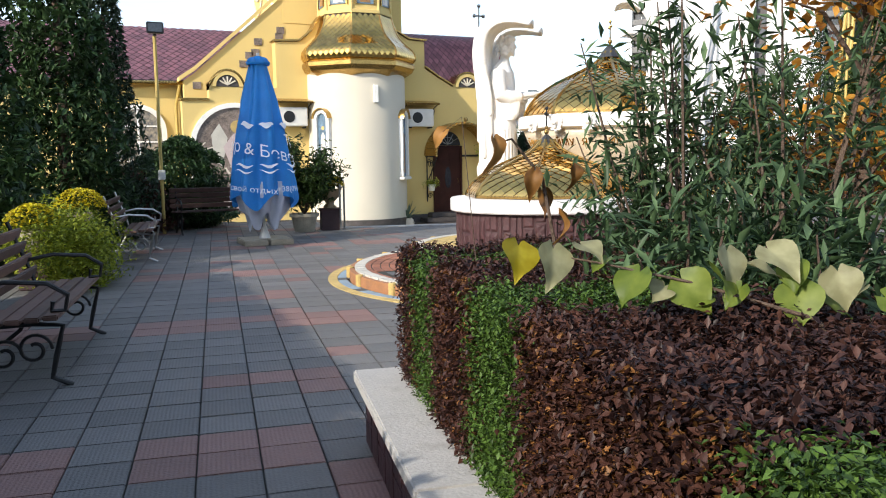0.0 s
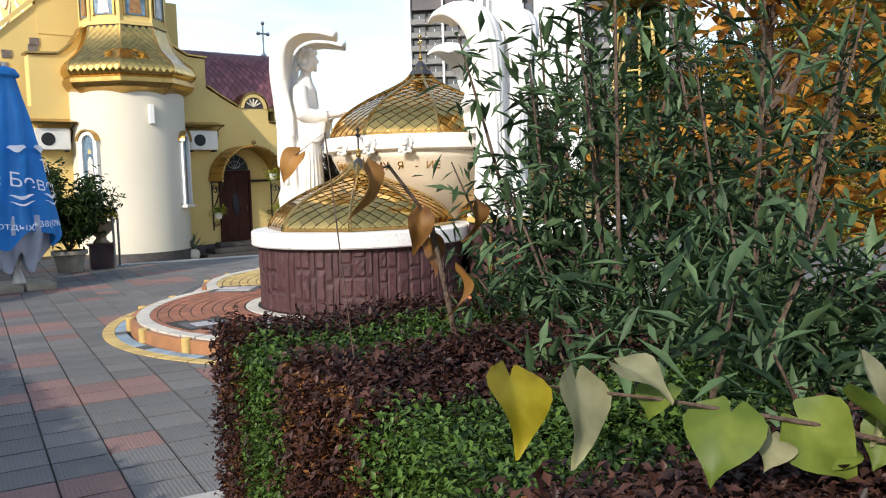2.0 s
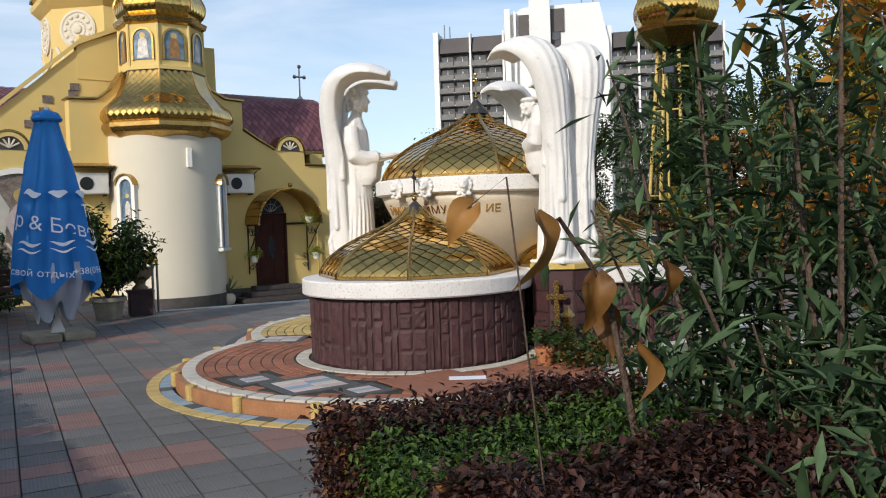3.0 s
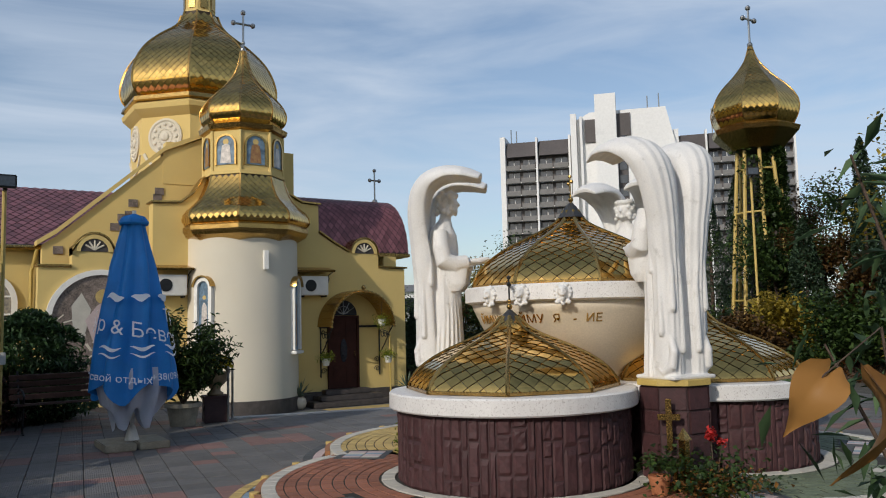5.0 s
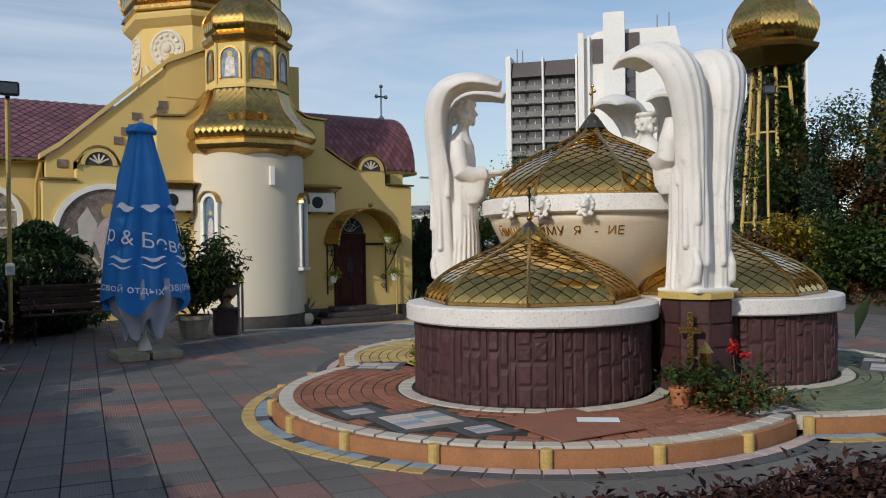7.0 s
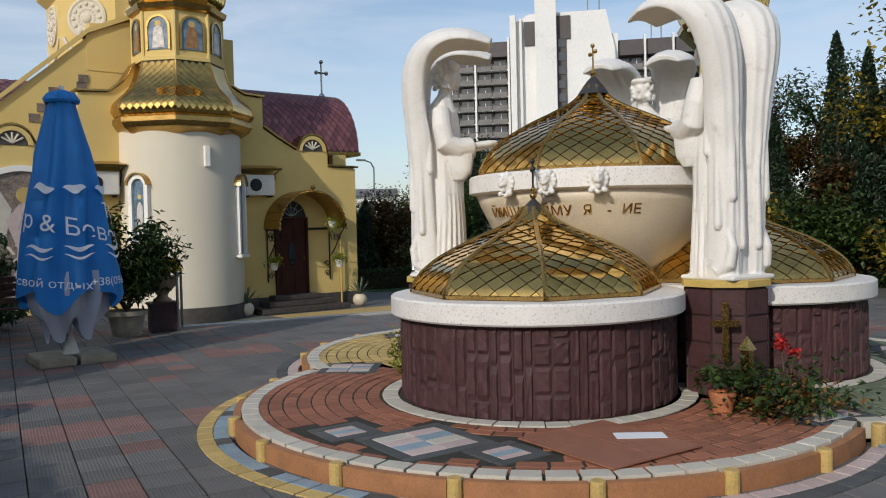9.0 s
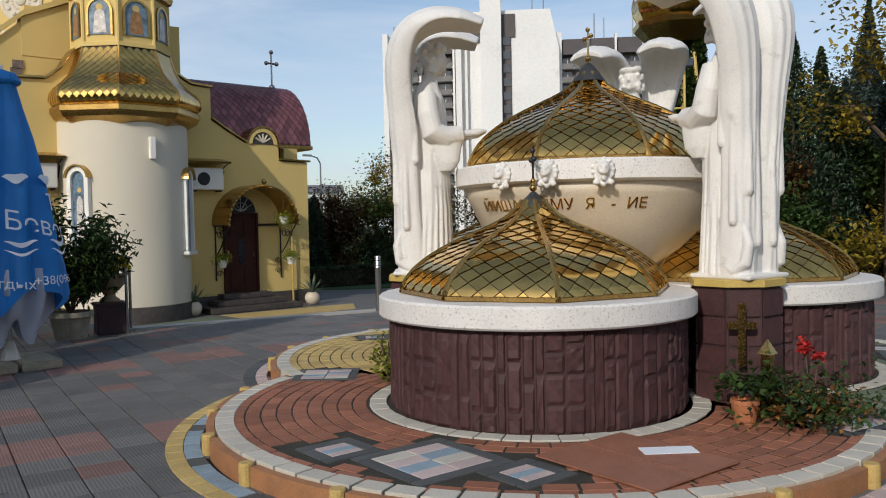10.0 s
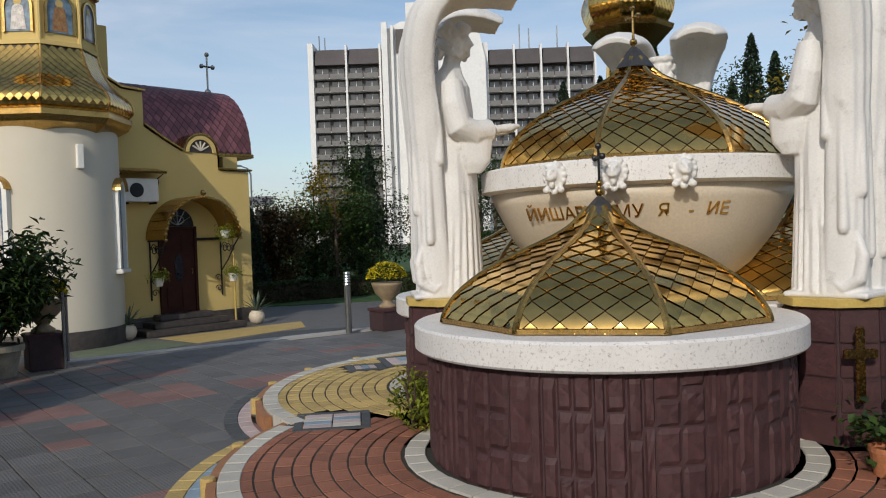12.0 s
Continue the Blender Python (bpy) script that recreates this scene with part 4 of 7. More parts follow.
        # long feathers with rounded ends, on the back and the outer side
        for yo, xo, z0, z1 in ((0.1, -0.25, 0.24, 1.5), (0.2, -0.25, 0.62, 1.7), (0.265, -0.16, 0.4, 1.6), (0.27, -0.07, 0.98, 1.55)):
            tube([(xo - 0.03, (yo + 0.06) * s, z1), (xo, yo * s, (z0 + z1) / 2), (xo, yo * s, z0 + 0.03), (xo + 0.004, yo * s, z0)], [0.012, 0.024, 0.034, 0.022], bm, 9)
        # scroll at the wing's foot
        tube([(-0.2, 0.2 * s, 0.42), (-0.25, 0.21 * s, 0.26), (-0.23, 0.22 * s, 0.12), (-0.14, 0.23 * s, 0.06), (-0.08, 0.23 * s, 0.11), (-0.12, 0.23 * s, 0.17), (-0.16, 0.23 * s, 0.14)], [0.03, 0.04, 0.045, 0.042, 0.036, 0.03, 0.018], bm, 9)
    # folds down the robe
    for i in range(15):
        e = -1.75 + 0.25 * i
        tube([(0.04 + 0.165 * math.cos(e), 0.185 * math.sin(e), 1.12), (0.04 + 0.196 * math.cos(e + 0.05), 0.212 * math.sin(e + 0.05), 0.6), (0.02 + 0.235 * math.cos(e), 0.252 * math.sin(e), 0.03)], [0.008, 0.014, 0.02], bm, 6)
    for i in range(4):
        tube([(0.06 + 0.13 * math.cos(e2), 0.2 * math.sin(e2), 1.6 - 0.11 * i - 0.09 * math.cos(e2)) for e2 in [-1.2 + 0.2 * g for g in range(13)]], 0.012, bm, 6)
    box(bm, -0.29, 0.24, -0.26, 0.26, -0.005, 0.035, bevel=0.01)
    ob = solo("angel_statue", bm, STATUE, "white painted stone angel with wings arched over its head", "statue", smooth=True, m=pose(cx, cy, PLAT_Z - 0.02 + 0.93, 0, 0, a + 180), group="memorial angels")
    rm = ob.modifiers.new("fuse", "REMESH")
    rm.mode, rm.voxel_size, rm.use_smooth_shade = "VOXEL", 0.0095, True
    sm = ob.modifiers.new("soften", "SMOOTH")
    sm.factor, sm.iterations = 0.5, 1


# ---------- church ----------
CX, FY = 8.37, 26.4


def church():
    t = thing("church", (0, 0, 0), "yellow rendered church with gilt domes and purple shingled roofs", "church")
    # front wall with stepped parapet
    out = [(2.77, LOW), (2.77, 3.35), (3.6, 3.35), (3.6, 3.75)] + arc(4.17, 3.75, 0.5, 160, 20, 10) + [(4.74, 3.75), (5.72, 3.8), (5.72, 5.24), (6.5, 5.28), (6.9, 5.6), (7.2, 6.1), (9.55, 6.1), (9.85, 5.75), (10.3, 5.5), (10.88, 5.46), (10.88, 4.56), (11.4, 4.25), (11.95, 3.95)] + arc(12.5, 3.9, 0.5, 165, 20, 10) + [(13.03, 3.9), (13.03, 3.47), (14.02, 3.44), (14.02, LOW)]
    part("front_wall", prism(out, FY, FY + 0.5), YELLOW, t, "yellow rendered front wall with stepped parapet")
    cop = [(2.7, 3.38), (3.58, 3.38)], [(3.6, 3.7), (3.6, 3.9)] + arc(4.17, 3.78, 0.52, 160, 20, 10) + [(4.74, 3.8)], [(5.66, 5.27), (6.5, 5.31), (6.9, 5.63), (7.2, 6.1)], [(9.55, 6.1), (9.85, 5.78), (10.3, 5.53), (10.94, 5.49)], [(10.9, 4.6), (11.4, 4.28), (11.95, 3.98)] + arc(12.5, 3.92, 0.52, 165, 20, 10) + [(13.03, 3.9), (13.03, 3.5), (14.1, 3.47)]
    for pts in cop:
        bm = bmesh.new()
        o = [(x, z + 0.05) for x, z in pts]
        prism(list(pts) + o[::-1], FY - 0.08, FY + 0.58, bm)
        part("coping", bm, GOLD_D, t, "gilt sheet coping")
    # main body behind
    part("side_wall", boxed(13.5, 13.98, FY + 0.502, 37, LOW, 4.0), YELLOW, t)
    part("back_wall", boxed(-6, 13.5, 36.6, 37, LOW, 4.0), YELLOW, t)
    # plinth of dark stone
    part("plinth", boxed(2.74, 14.06, FY - 0.035, FY - 0.003, LOW, LOW + 0.42), DARKSTONE, t)
    # gable wall with raked edge
    gab = [(2.95, LOW), (2.95, 4.05), (3.3, 4.3), (6.3, 6.95), (6.3, 7.3), (10.4, 7.3), (10.4, LOW)]
    part("gable_wall", prism(gab, 27.3, 27.7), YELLOW, t, "yellow gable wall with small mosaic squares")
    rk = [(2.8, 4.02), (3.3, 4.36), (6.25, 7.0), (7.9, 7.75)]
    part("coping", prism(rk + [(x, z + 0.14) for x, z in rk][::-1], 27.2, 27.8), YELLOW, t)
    part("gable_shoulder", prism([(6.2, 6.0), (6.2, 6.95), (7.9, 7.72), (10.0, 7.72), (10.0, 6.0)], 27.28, 27.6), YELLOW, t)
    for x, z in ((3.35, 3.9), (4.85, 4.62), (5.25, 5.0), (5.35, 5.35), (6.1, 5.75), (5.05, 4.9), (6.05, 5.55)):
        part("mosaic_square", boxed(x - 0.13, x + 0.13, 27.27, 27.297, z - 0.11, z + 0.11), MOSAIC, t, "small dark mosaic square")
    # left wing
    part("wing_wall", boxed(-6, 2.94, 28.0, 28.4, LOW, 4.05), YELLOW, t)
    win = arc(1.55, 2.45, 0.72, 0, 180, 18)
    part("window_surround", prism([(2.42, 0.9)] + arc(1.55, 2.45, 0.87, 0, 180, 18) + [(0.68, 0.9)] + [(0.83, 0.9)] + win[::-1] + [(2.27, 0.9)], 27.9, 27.999), WHITE, t)
    w = part("window", prism([(2.27, 0.95)] + win + [(0.83, 0.95)], 27.97, 27.996), GLASSBLUE, t, "arched stained glass window")
    bm = bmesh.new()
    box(bm, 1.52, 1.58, 27.94, 27.968, 0.95, 3.15)
    for z in (1.5, 2.1, 2.6):
        box(bm, 0.85, 2.25, 27.945, 27.966, z, z + 0.05)
    part("window_bars", bm, WHITE, w)
    roofs(t)
    part("gutter", tube([(-6, 27.72, 4.0), (3.0, 27.72, 4.0)], 0.07), GOLD_D, t)
    part("downpipe", tube([(2.86, 27.7, 3.95), (2.8, 27.8, 3.6), (2.74, 27.9, 3.3), (2.74, 27.9, 1.9), (2.6, 27.9, 1.6), (2.74, 27.85, 1.3), (2.74, 27.9, LOW)], 0.05), OCHRE, t)
    # apse
    part("apse_wall", lathe([(1.66, LOW + 0.4), (1.64, 4.25)], 48, c=(CX, FY), a0=180, span=180), CREAM, t, "tall cream rendered round apse", smooth=True)
    part("apse_plinth", lathe([(1.69, LOW), (1.69, LOW + 0.42), (1.6, LOW + 0.43)], 48, c=(CX, FY), a0=180, span=180), DARKSTONE, t)
    sk = [(1.55, 4.1), (1.72, 4.2), (1.86, 4.28), (1.9, 4.36), (1.95, 4.42), (1.95, 4.54), (1.9, 4.6)]
    part("apse_cornice", lathe(sk, 8, c=(CX, FY - 0.1), a0=22.5), GOLD_D, t, "gilt cornice", )
    flare = thing("lantern_roof", (CX, FY - 0.1, 0), "gilt bell-shaped shingled roof over the apse", "roof")
    gilt_dome(flare, [(1.82, 4.58), (1.95, 4.68), (1.98, 4.82), (1.9, 5.0), (1.7, 5.18), (1.48, 5.4), (1.33, 5.68), (1.25, 5.92), (1.2, 6.12)], 8, 22.5, 0.19, 0.19, GOLD, GOLD_P, GOLD_R, 0.03)
    lantern(flare, 0, 0, 6.1, 1.18, 1.3, 1.28, 2.85)
    # arched niches on the apse
    for a in (-148, -40):
        e = radians(a)
        m = Matrix.Translation((CX + 1.65 * math.cos(e), FY + 1.65 * math.sin(e), 0)) @ pose(0, 0, 0, 0, 0, a + 90)
        inn = [(0.2, 0.9)] + arc(0, 2.75, 0.2, 0, 180, 12) + [(-0.2, 0.9)]
        outr = [(0.32, 0.9)] + arc(0, 2.75, 0.32, 0, 180, 12) + [(-0.32, 0.9)]
        bm = band(inn, outr, -0.09, 0.06)
        bmesh.ops.transform(bm, matrix=m, verts=bm.verts)
        n = part("niche", bm, WHITE, t, "white arched niche frame")
        bm = prism(inn, -0.01, 0.03)
        bmesh.ops.transform(bm, matrix=m, verts=bm.verts)
        part("icon", bm, ICON, n, "painted icon panel in blue and ochre")
        bm = band(arc(0, 2.75, 0.325, 5, 175, 14), arc(0, 2.75, 0.36, 5, 175, 14), -0.16, 0.05)
        bmesh.ops.transform(bm, matrix=m, verts=bm.verts)
        part("arch_cap", bm, GOLD_D, n, "gilt sheet cap")
        icon_figure(n, m, 0.2, 1.0, 2.85, ROBE_R if a > -100 else ROBE_W, -0.012)
        bm = boxed(-0.38, 0.38, -0.15, 0.05, 0.78, 0.88, bevel=0.02)
        bmesh.ops.transform(bm, matrix=m, verts=bm.verts)
        part("sill", bm, WHITE, n)
    # mosaic panel in an arch
    inn = [(5.6, -0.2)] + arc(4.35, 1.9, 1.25, 0, 180, 20) + [(3.1, -0.2)]
    part("mosaic_panel", prism(inn, FY - 0.03, FY - 0.004), MOSAIC, t, "arched stone mosaic of a winged figure")
    part("mosaic_frame", band(inn, [(5.75, -0.2)] + arc(4.35, 1.9, 1.4, 0, 180, 20) + [(2.95, -0.2)], FY - 0.09, FY - 0.005), WHITE, t)
    mosaic_detail(t)
    for cx, cz in ((4.17, 3.8), (12.5, 3.95)):
        part("lunette", prism(arc(cx, cz, 0.36, 0, 180, 14), FY - 0.02, FY - 0.004), DARKSTONE, t, "dark lunette with carved cross")
        part("lunette_frame", band(arc(cx, cz, 0.36, 0, 180, 14), arc(cx, cz, 0.47, 0, 180, 14), FY - 0.06, FY - 0.005), YELLOW, t)
        bm = bmesh.new()
        for i in range(5):
            e = radians(30 * i + 30)
            tube([(cx, FY - 0.03, cz + 0.05), (cx + 0.28 * math.cos(e), FY - 0.03, cz + 0.05 + 0.26 * math.sin(e))], 0.025, bm, 6)
        part("lunette_tracery", bm, CREAM, t)
    # air conditioners under little awnings
    for x in (10.58, 6.15):
        a = thing("air_conditioner", (x, FY - 0.02, 2.56), "cream outdoor air conditioner on wall brackets", "air conditioner", "air conditioners")
        part("casing", boxed(-0.46, 0.46, -0.36, -0.02, 0, 0.6, bevel=0.02), PLASTIC, a)
        part("fan_guard", lathe([(0.185, 0), (0.185, 0.012), (0.165, 0.02), (0.05, 0.022)], 24), IRON, a, m=pose(-0.14, -0.362, 0.3, 90, 0, 0))
        part("bracket", boxed(-0.4, -0.36, -0.36, 0, -0.06, -0.01), IRON, a)
        part("bracket", boxed(0.36, 0.4, -0.36, 0, -0.06, -0.01), IRON, a)
        w = thing("awning", (x, FY, 3.3), "small gilt shingled awning over the air conditioner", "awning", "wall awnings")
        part("sheet", prism([(-0.62, 0.0), (0.62, 0.0), (0.62, 0.04), (-0.62, 0.04)], -0.55, -0.005), GOLD_D, w, m=pose(0, 0, 0.12, 14, 0, 0))
        for i in range(10):
            part("shingle", boxed(-0.06, 0.06, -0.57, -0.4, 0.045, 0.06), GOLD_D, w, m=pose(-0.56 + 0.125 * i, 0, 0.12, 14, 0, 0))
        for s in (-0.56, 0.56):
            part("bracket", tube([(s, -0.02, -0.5), (s, -0.2, -0.2), (s, -0.12, -0.12), (s, -0.45, -0.02)], 0.015), IRON, w)
    part("vent_box", boxed(CX + 0.06, CX + 0.2, FY - 1.75, FY - 1.6, 3.25, 3.8, bevel=0.01), WHITE, t, "small white wall lamp box")
    return t


def icon_figure(parent, m, w, z0, z1, mtl, y):
    """A plain robed outline and halo painted on an icon panel."""
    h = z1 - z0
    bm = prism([(-0.62 * w, z0), (-0.5 * w, z0 + 0.45 * h), (-0.42 * w, z0 + 0.66 * h), (-0.12 * w, z0 + 0.72 * h), (0.12 * w, z0 + 0.72 * h), (0.42 * w, z0 + 0.66 * h), (0.5 * w, z0 + 0.45 * h), (0.62 * w, z0)], y - 0.006, y)
    bmesh.ops.transform(bm, matrix=m, verts=bm.verts)
    part("robe", bm, mtl, parent)
    bm = prism(arc(0, z0 + 0.8 * h, 0.32 * w, 0, 360, 14)[:-1], y - 0.005, y - 0.001)
    bmesh.ops.transform(bm, matrix=m, verts=bm.verts)
    part("halo", bm, BRICK_Y, parent)


def lantern(parent, x, y, z, r, h, dome_r, dome_h, icons=True):
    part("lantern_wall", lathe([(r * 1.05, z), (r * 1.05, z + 0.1), (r, z + 0.12), (r, z + h)], 8, c=(x, y), a0=22.5), YELLOW, parent, "yellow eight-sided lantern")
    part("lantern_eave", lathe([(r, z + h), (r * 1.1, z + h + 0.06), (r * 1.14, z + h + 0.2), (r * 0.9, z + h + 0.26)], 8, c=(x, y), a0=22.5), GOLD_D, parent)
    d = math.cos(math.pi / 8) * r
    for k in range(8):
        e = radians(45 * k + 45)
        m = Matrix.Translation((x + d * math.cos(e), y + d * math.sin(e), z)) @ pose(0, 0, 0, 0, 0, 45 * k + 45 + 90)
        w = r * 0.24
        inn = [(w, 0.22 * h)] + arc(0, 0.66 * h, w, 0, 180, 10) + [(-w, 0.22 * h)]
        bm = prism(inn, -0.03, 0.0)
        bmesh.ops.transform(bm, matrix=m, verts=bm.verts)
        n = part("icon_panel", bm, ICON, parent, "arched icon panel in blue and red")
        bm = band(inn, [(w * 1.2, 0.2 * h)] + arc(0, 0.66 * h, w * 1.2, 0, 180, 10) + [(-w * 1.2, 0.2 * h)], -0.06, 0.0)
        bmesh.ops.transform(bm, matrix=m, verts=bm.verts)
        part("panel_frame", bm, GOLD_D, n)
        icon_figure(n, m, w, 0.25 * h, 0.86 * h, (ROBE_W, ROBE_R, ROBE_W, ROBE_R)[k % 4], -0.032)
        ea = radians(45 * k + 22.5)
        part("corner_column", tube([(x + r * math.cos(ea), y + r * math.sin(ea), z + 0.1), (x + r * math.cos(ea), y + r * math.sin(ea), z + h)], 0.055), YELLOW, parent)
    zb = z + h + 0.24
    k = dome_h / 2.85
    q = dome_r
    prof = [(q * 0.82, zb), (q * 0.97, zb + 0.18 * k), (q * 1.02, zb + 0.42 * k), (q * 0.98, zb + 0.62 * k), (q * 0.86, zb + 0.86 * k), (q * 0.66, zb + 1.12 * k), (q * 0.45, zb + 1.38 * k), (q * 0.26, zb + 1.68 * k), (q * 0.13, zb + 2.05 * k), (q * 0.06, zb + 2.5 * k)]
    gilt_dome(parent, prof, 8, 22.5, 0.19, 0.19, GOLD, GOLD_P, GOLD_R, 0.025)
    bm = bmesh.new()
    zt = zb + 2.5 * k
    ball(bm, (x, y, zt + 0.05), 0.09)
    cross(bm, x, y, zt + 0.1, 1.15 * k, 0.62 * k, 0.035 * k)
    ball(bm, (x, y, zt + 0.28 * k), 0.06)
    part("cross", bm, STEEL, parent, "ornate metal cross")


def roofs(t):
    """Purple diamond-shingled roofs of both wings."""
    def sheet(pt, nu, nv, name):
        V, F = [], []
        for j in range(nv):
            for i in range(nu + 1):
                u, v = (i + 0.5 * (j % 2)) / nu, j / nv
                c = [pt(u, v - 0.45 / nv, 1.0), pt(u + 0.465 / nu, v + 0.5 / nv, 0.7), pt(u, v + 1.4 / nv, 0.3), pt(u - 0.465 / nu, v + 0.5 / nv, 0.7)]
                o = len(V)
                V += c
                F.append((o, o + 1, o + 2, o + 3))
        tagged(part(name, raw(name, V, F, PURPLE), None, t), "purple-brown diamond metal shingles", kind="stuff")

    def left(u, v, k):
        u, v = min(max(u, 0), 1), min(max(v, 0), 1)
        return (-6 + 14 * u, 27.75 + 4.3 * v, 4.05 + 2.35 * v + 0.03 * k)
    sheet(left, 48, 22, "left_roof_shingles")
    part("left_roof", prism([(27.7, 4.0), (32.05, 6.38), (36.9, 4.0), (36.9, 3.95)], -6.05, 8.0, None), PURPLE_B, t, m=Matrix(((0, 1, 0, 0), (1, 0, 0, 0), (0, 0, 1, 0), (0, 0, 0, 1))))
    X0, X1, Y0, Y1, D, H = 9.0, 14.5, 26.95, 36.9, 1.15, 1.95

    def ins(f):
        e = f * math.pi / 2
        return D * (1 - math.cos(e)), 4.02 + H * math.sin(e)
    bm = bmesh.new()
    rings = []
    for j in range(11):
        d, z = ins(j / 10)
        rings.append([bm.verts.new(p) for p in ((X0, Y0 + d, z), (X1 - 0.28 * d, Y0 + d, z), (X1 - 0.28 * d, Y1 - d, z), (X0, Y1 - d, z))])
    for a, b in zip(rings, rings[1:]):
        for i in range(4):
            bm.faces.new((a[i], a[(i + 1) % 4], b[(i + 1) % 4], b[i]))
    bm.faces.new(rings[-1])
    bm.faces.new(rings[0][::-1])
    part("right_roof", bm, PURPLE_B, t)

    def front(u, v, k):
        d, z = ins(min(max(v, 0), 1))
        x1 = X1 - 0.28 * d
        return (X0 + (x1 - X0) * min(max(u, 0), 1), Y0 + d - 0.02 * k, z + 0.015 * k)
    sheet(front, 24, 18, "front_roof_shingles")

    def side(u, v, k):
        d, z = ins(min(max(v, 0), 1))
        y0, y1 = Y0 + d, Y1 - d
        return (X1 - 0.28 * d + 0.02 * k, y0 + (y1 - y0) * min(max(u, 0), 1), z + 0.015 * k)
    sheet(side, 34, 18, "side_roof_shingles")
    part("eave_trim", boxed(9.0, 14.55, 26.9, 26.94, 3.92, 4.03), GOLD_D, t)
    part("eave_trim", boxed(14.51, 14.55, 26.941, 36.9, 3.92, 4.03), GOLD_D, t)
    part("soffit", boxed(9, 14.5, 26.95, 36.9, 3.9, 4.0), YELLOW, t)
    bm = bmesh.new()
    ball(bm, (13.9, 28.25, 6.02), 0.1)
    cross(bm, 13.9, 28.25, 6.02, 1.15, 0.38, 0.03)
    part("roof_cross", bm, STEEL, t)


def mosaic_detail(t):
    """Pale figure, wings and halo laid into the dark mosaic."""
    y = FY - 0.034
    bm = prism(arc(4.4, 2.55, 0.2, 0, 360, 20)[:-1], y - 0.012, y)
    part("halo", bm, BRICK_Y, t, "golden mosaic halo")
    part("figure", prism([(4.0, -0.1), (4.2, 1.2), (3.95, 1.9), (4.25, 2.3), (4.4, 2.4), (4.55, 2.3), (4.85, 1.9), (4.65, 1.2), (4.9, -0.1)], y - 0.008, y), BRICK_P, t)
    for s in (-1, 1):
        part("wing", prism([(4.4 + s * 0.3, 2.2), (4.4 + s * 0.55, 2.65), (4.4 + s * 0.8, 2.3), (4.4 + s * 0.75, 1.6), (4.4 + s * 0.5, 1.3)], y - 0.006, y), BRICK_W, t)
    rng = random.Random(6)
    bm = bmesh.new()
    for i in range(70):
        x, z = rng.uniform(3.2, 5.5), rng.uniform(-0.1, 2.0)
        e = rng.uniform(0, 180)
        box(bm, -0.12, 0.12, -0.004, 0, -0.018, 0.018, m=pose(x, y - 0.001, z, 0, e, 0))
    part("mosaic_lines", bm, CREAM, t)


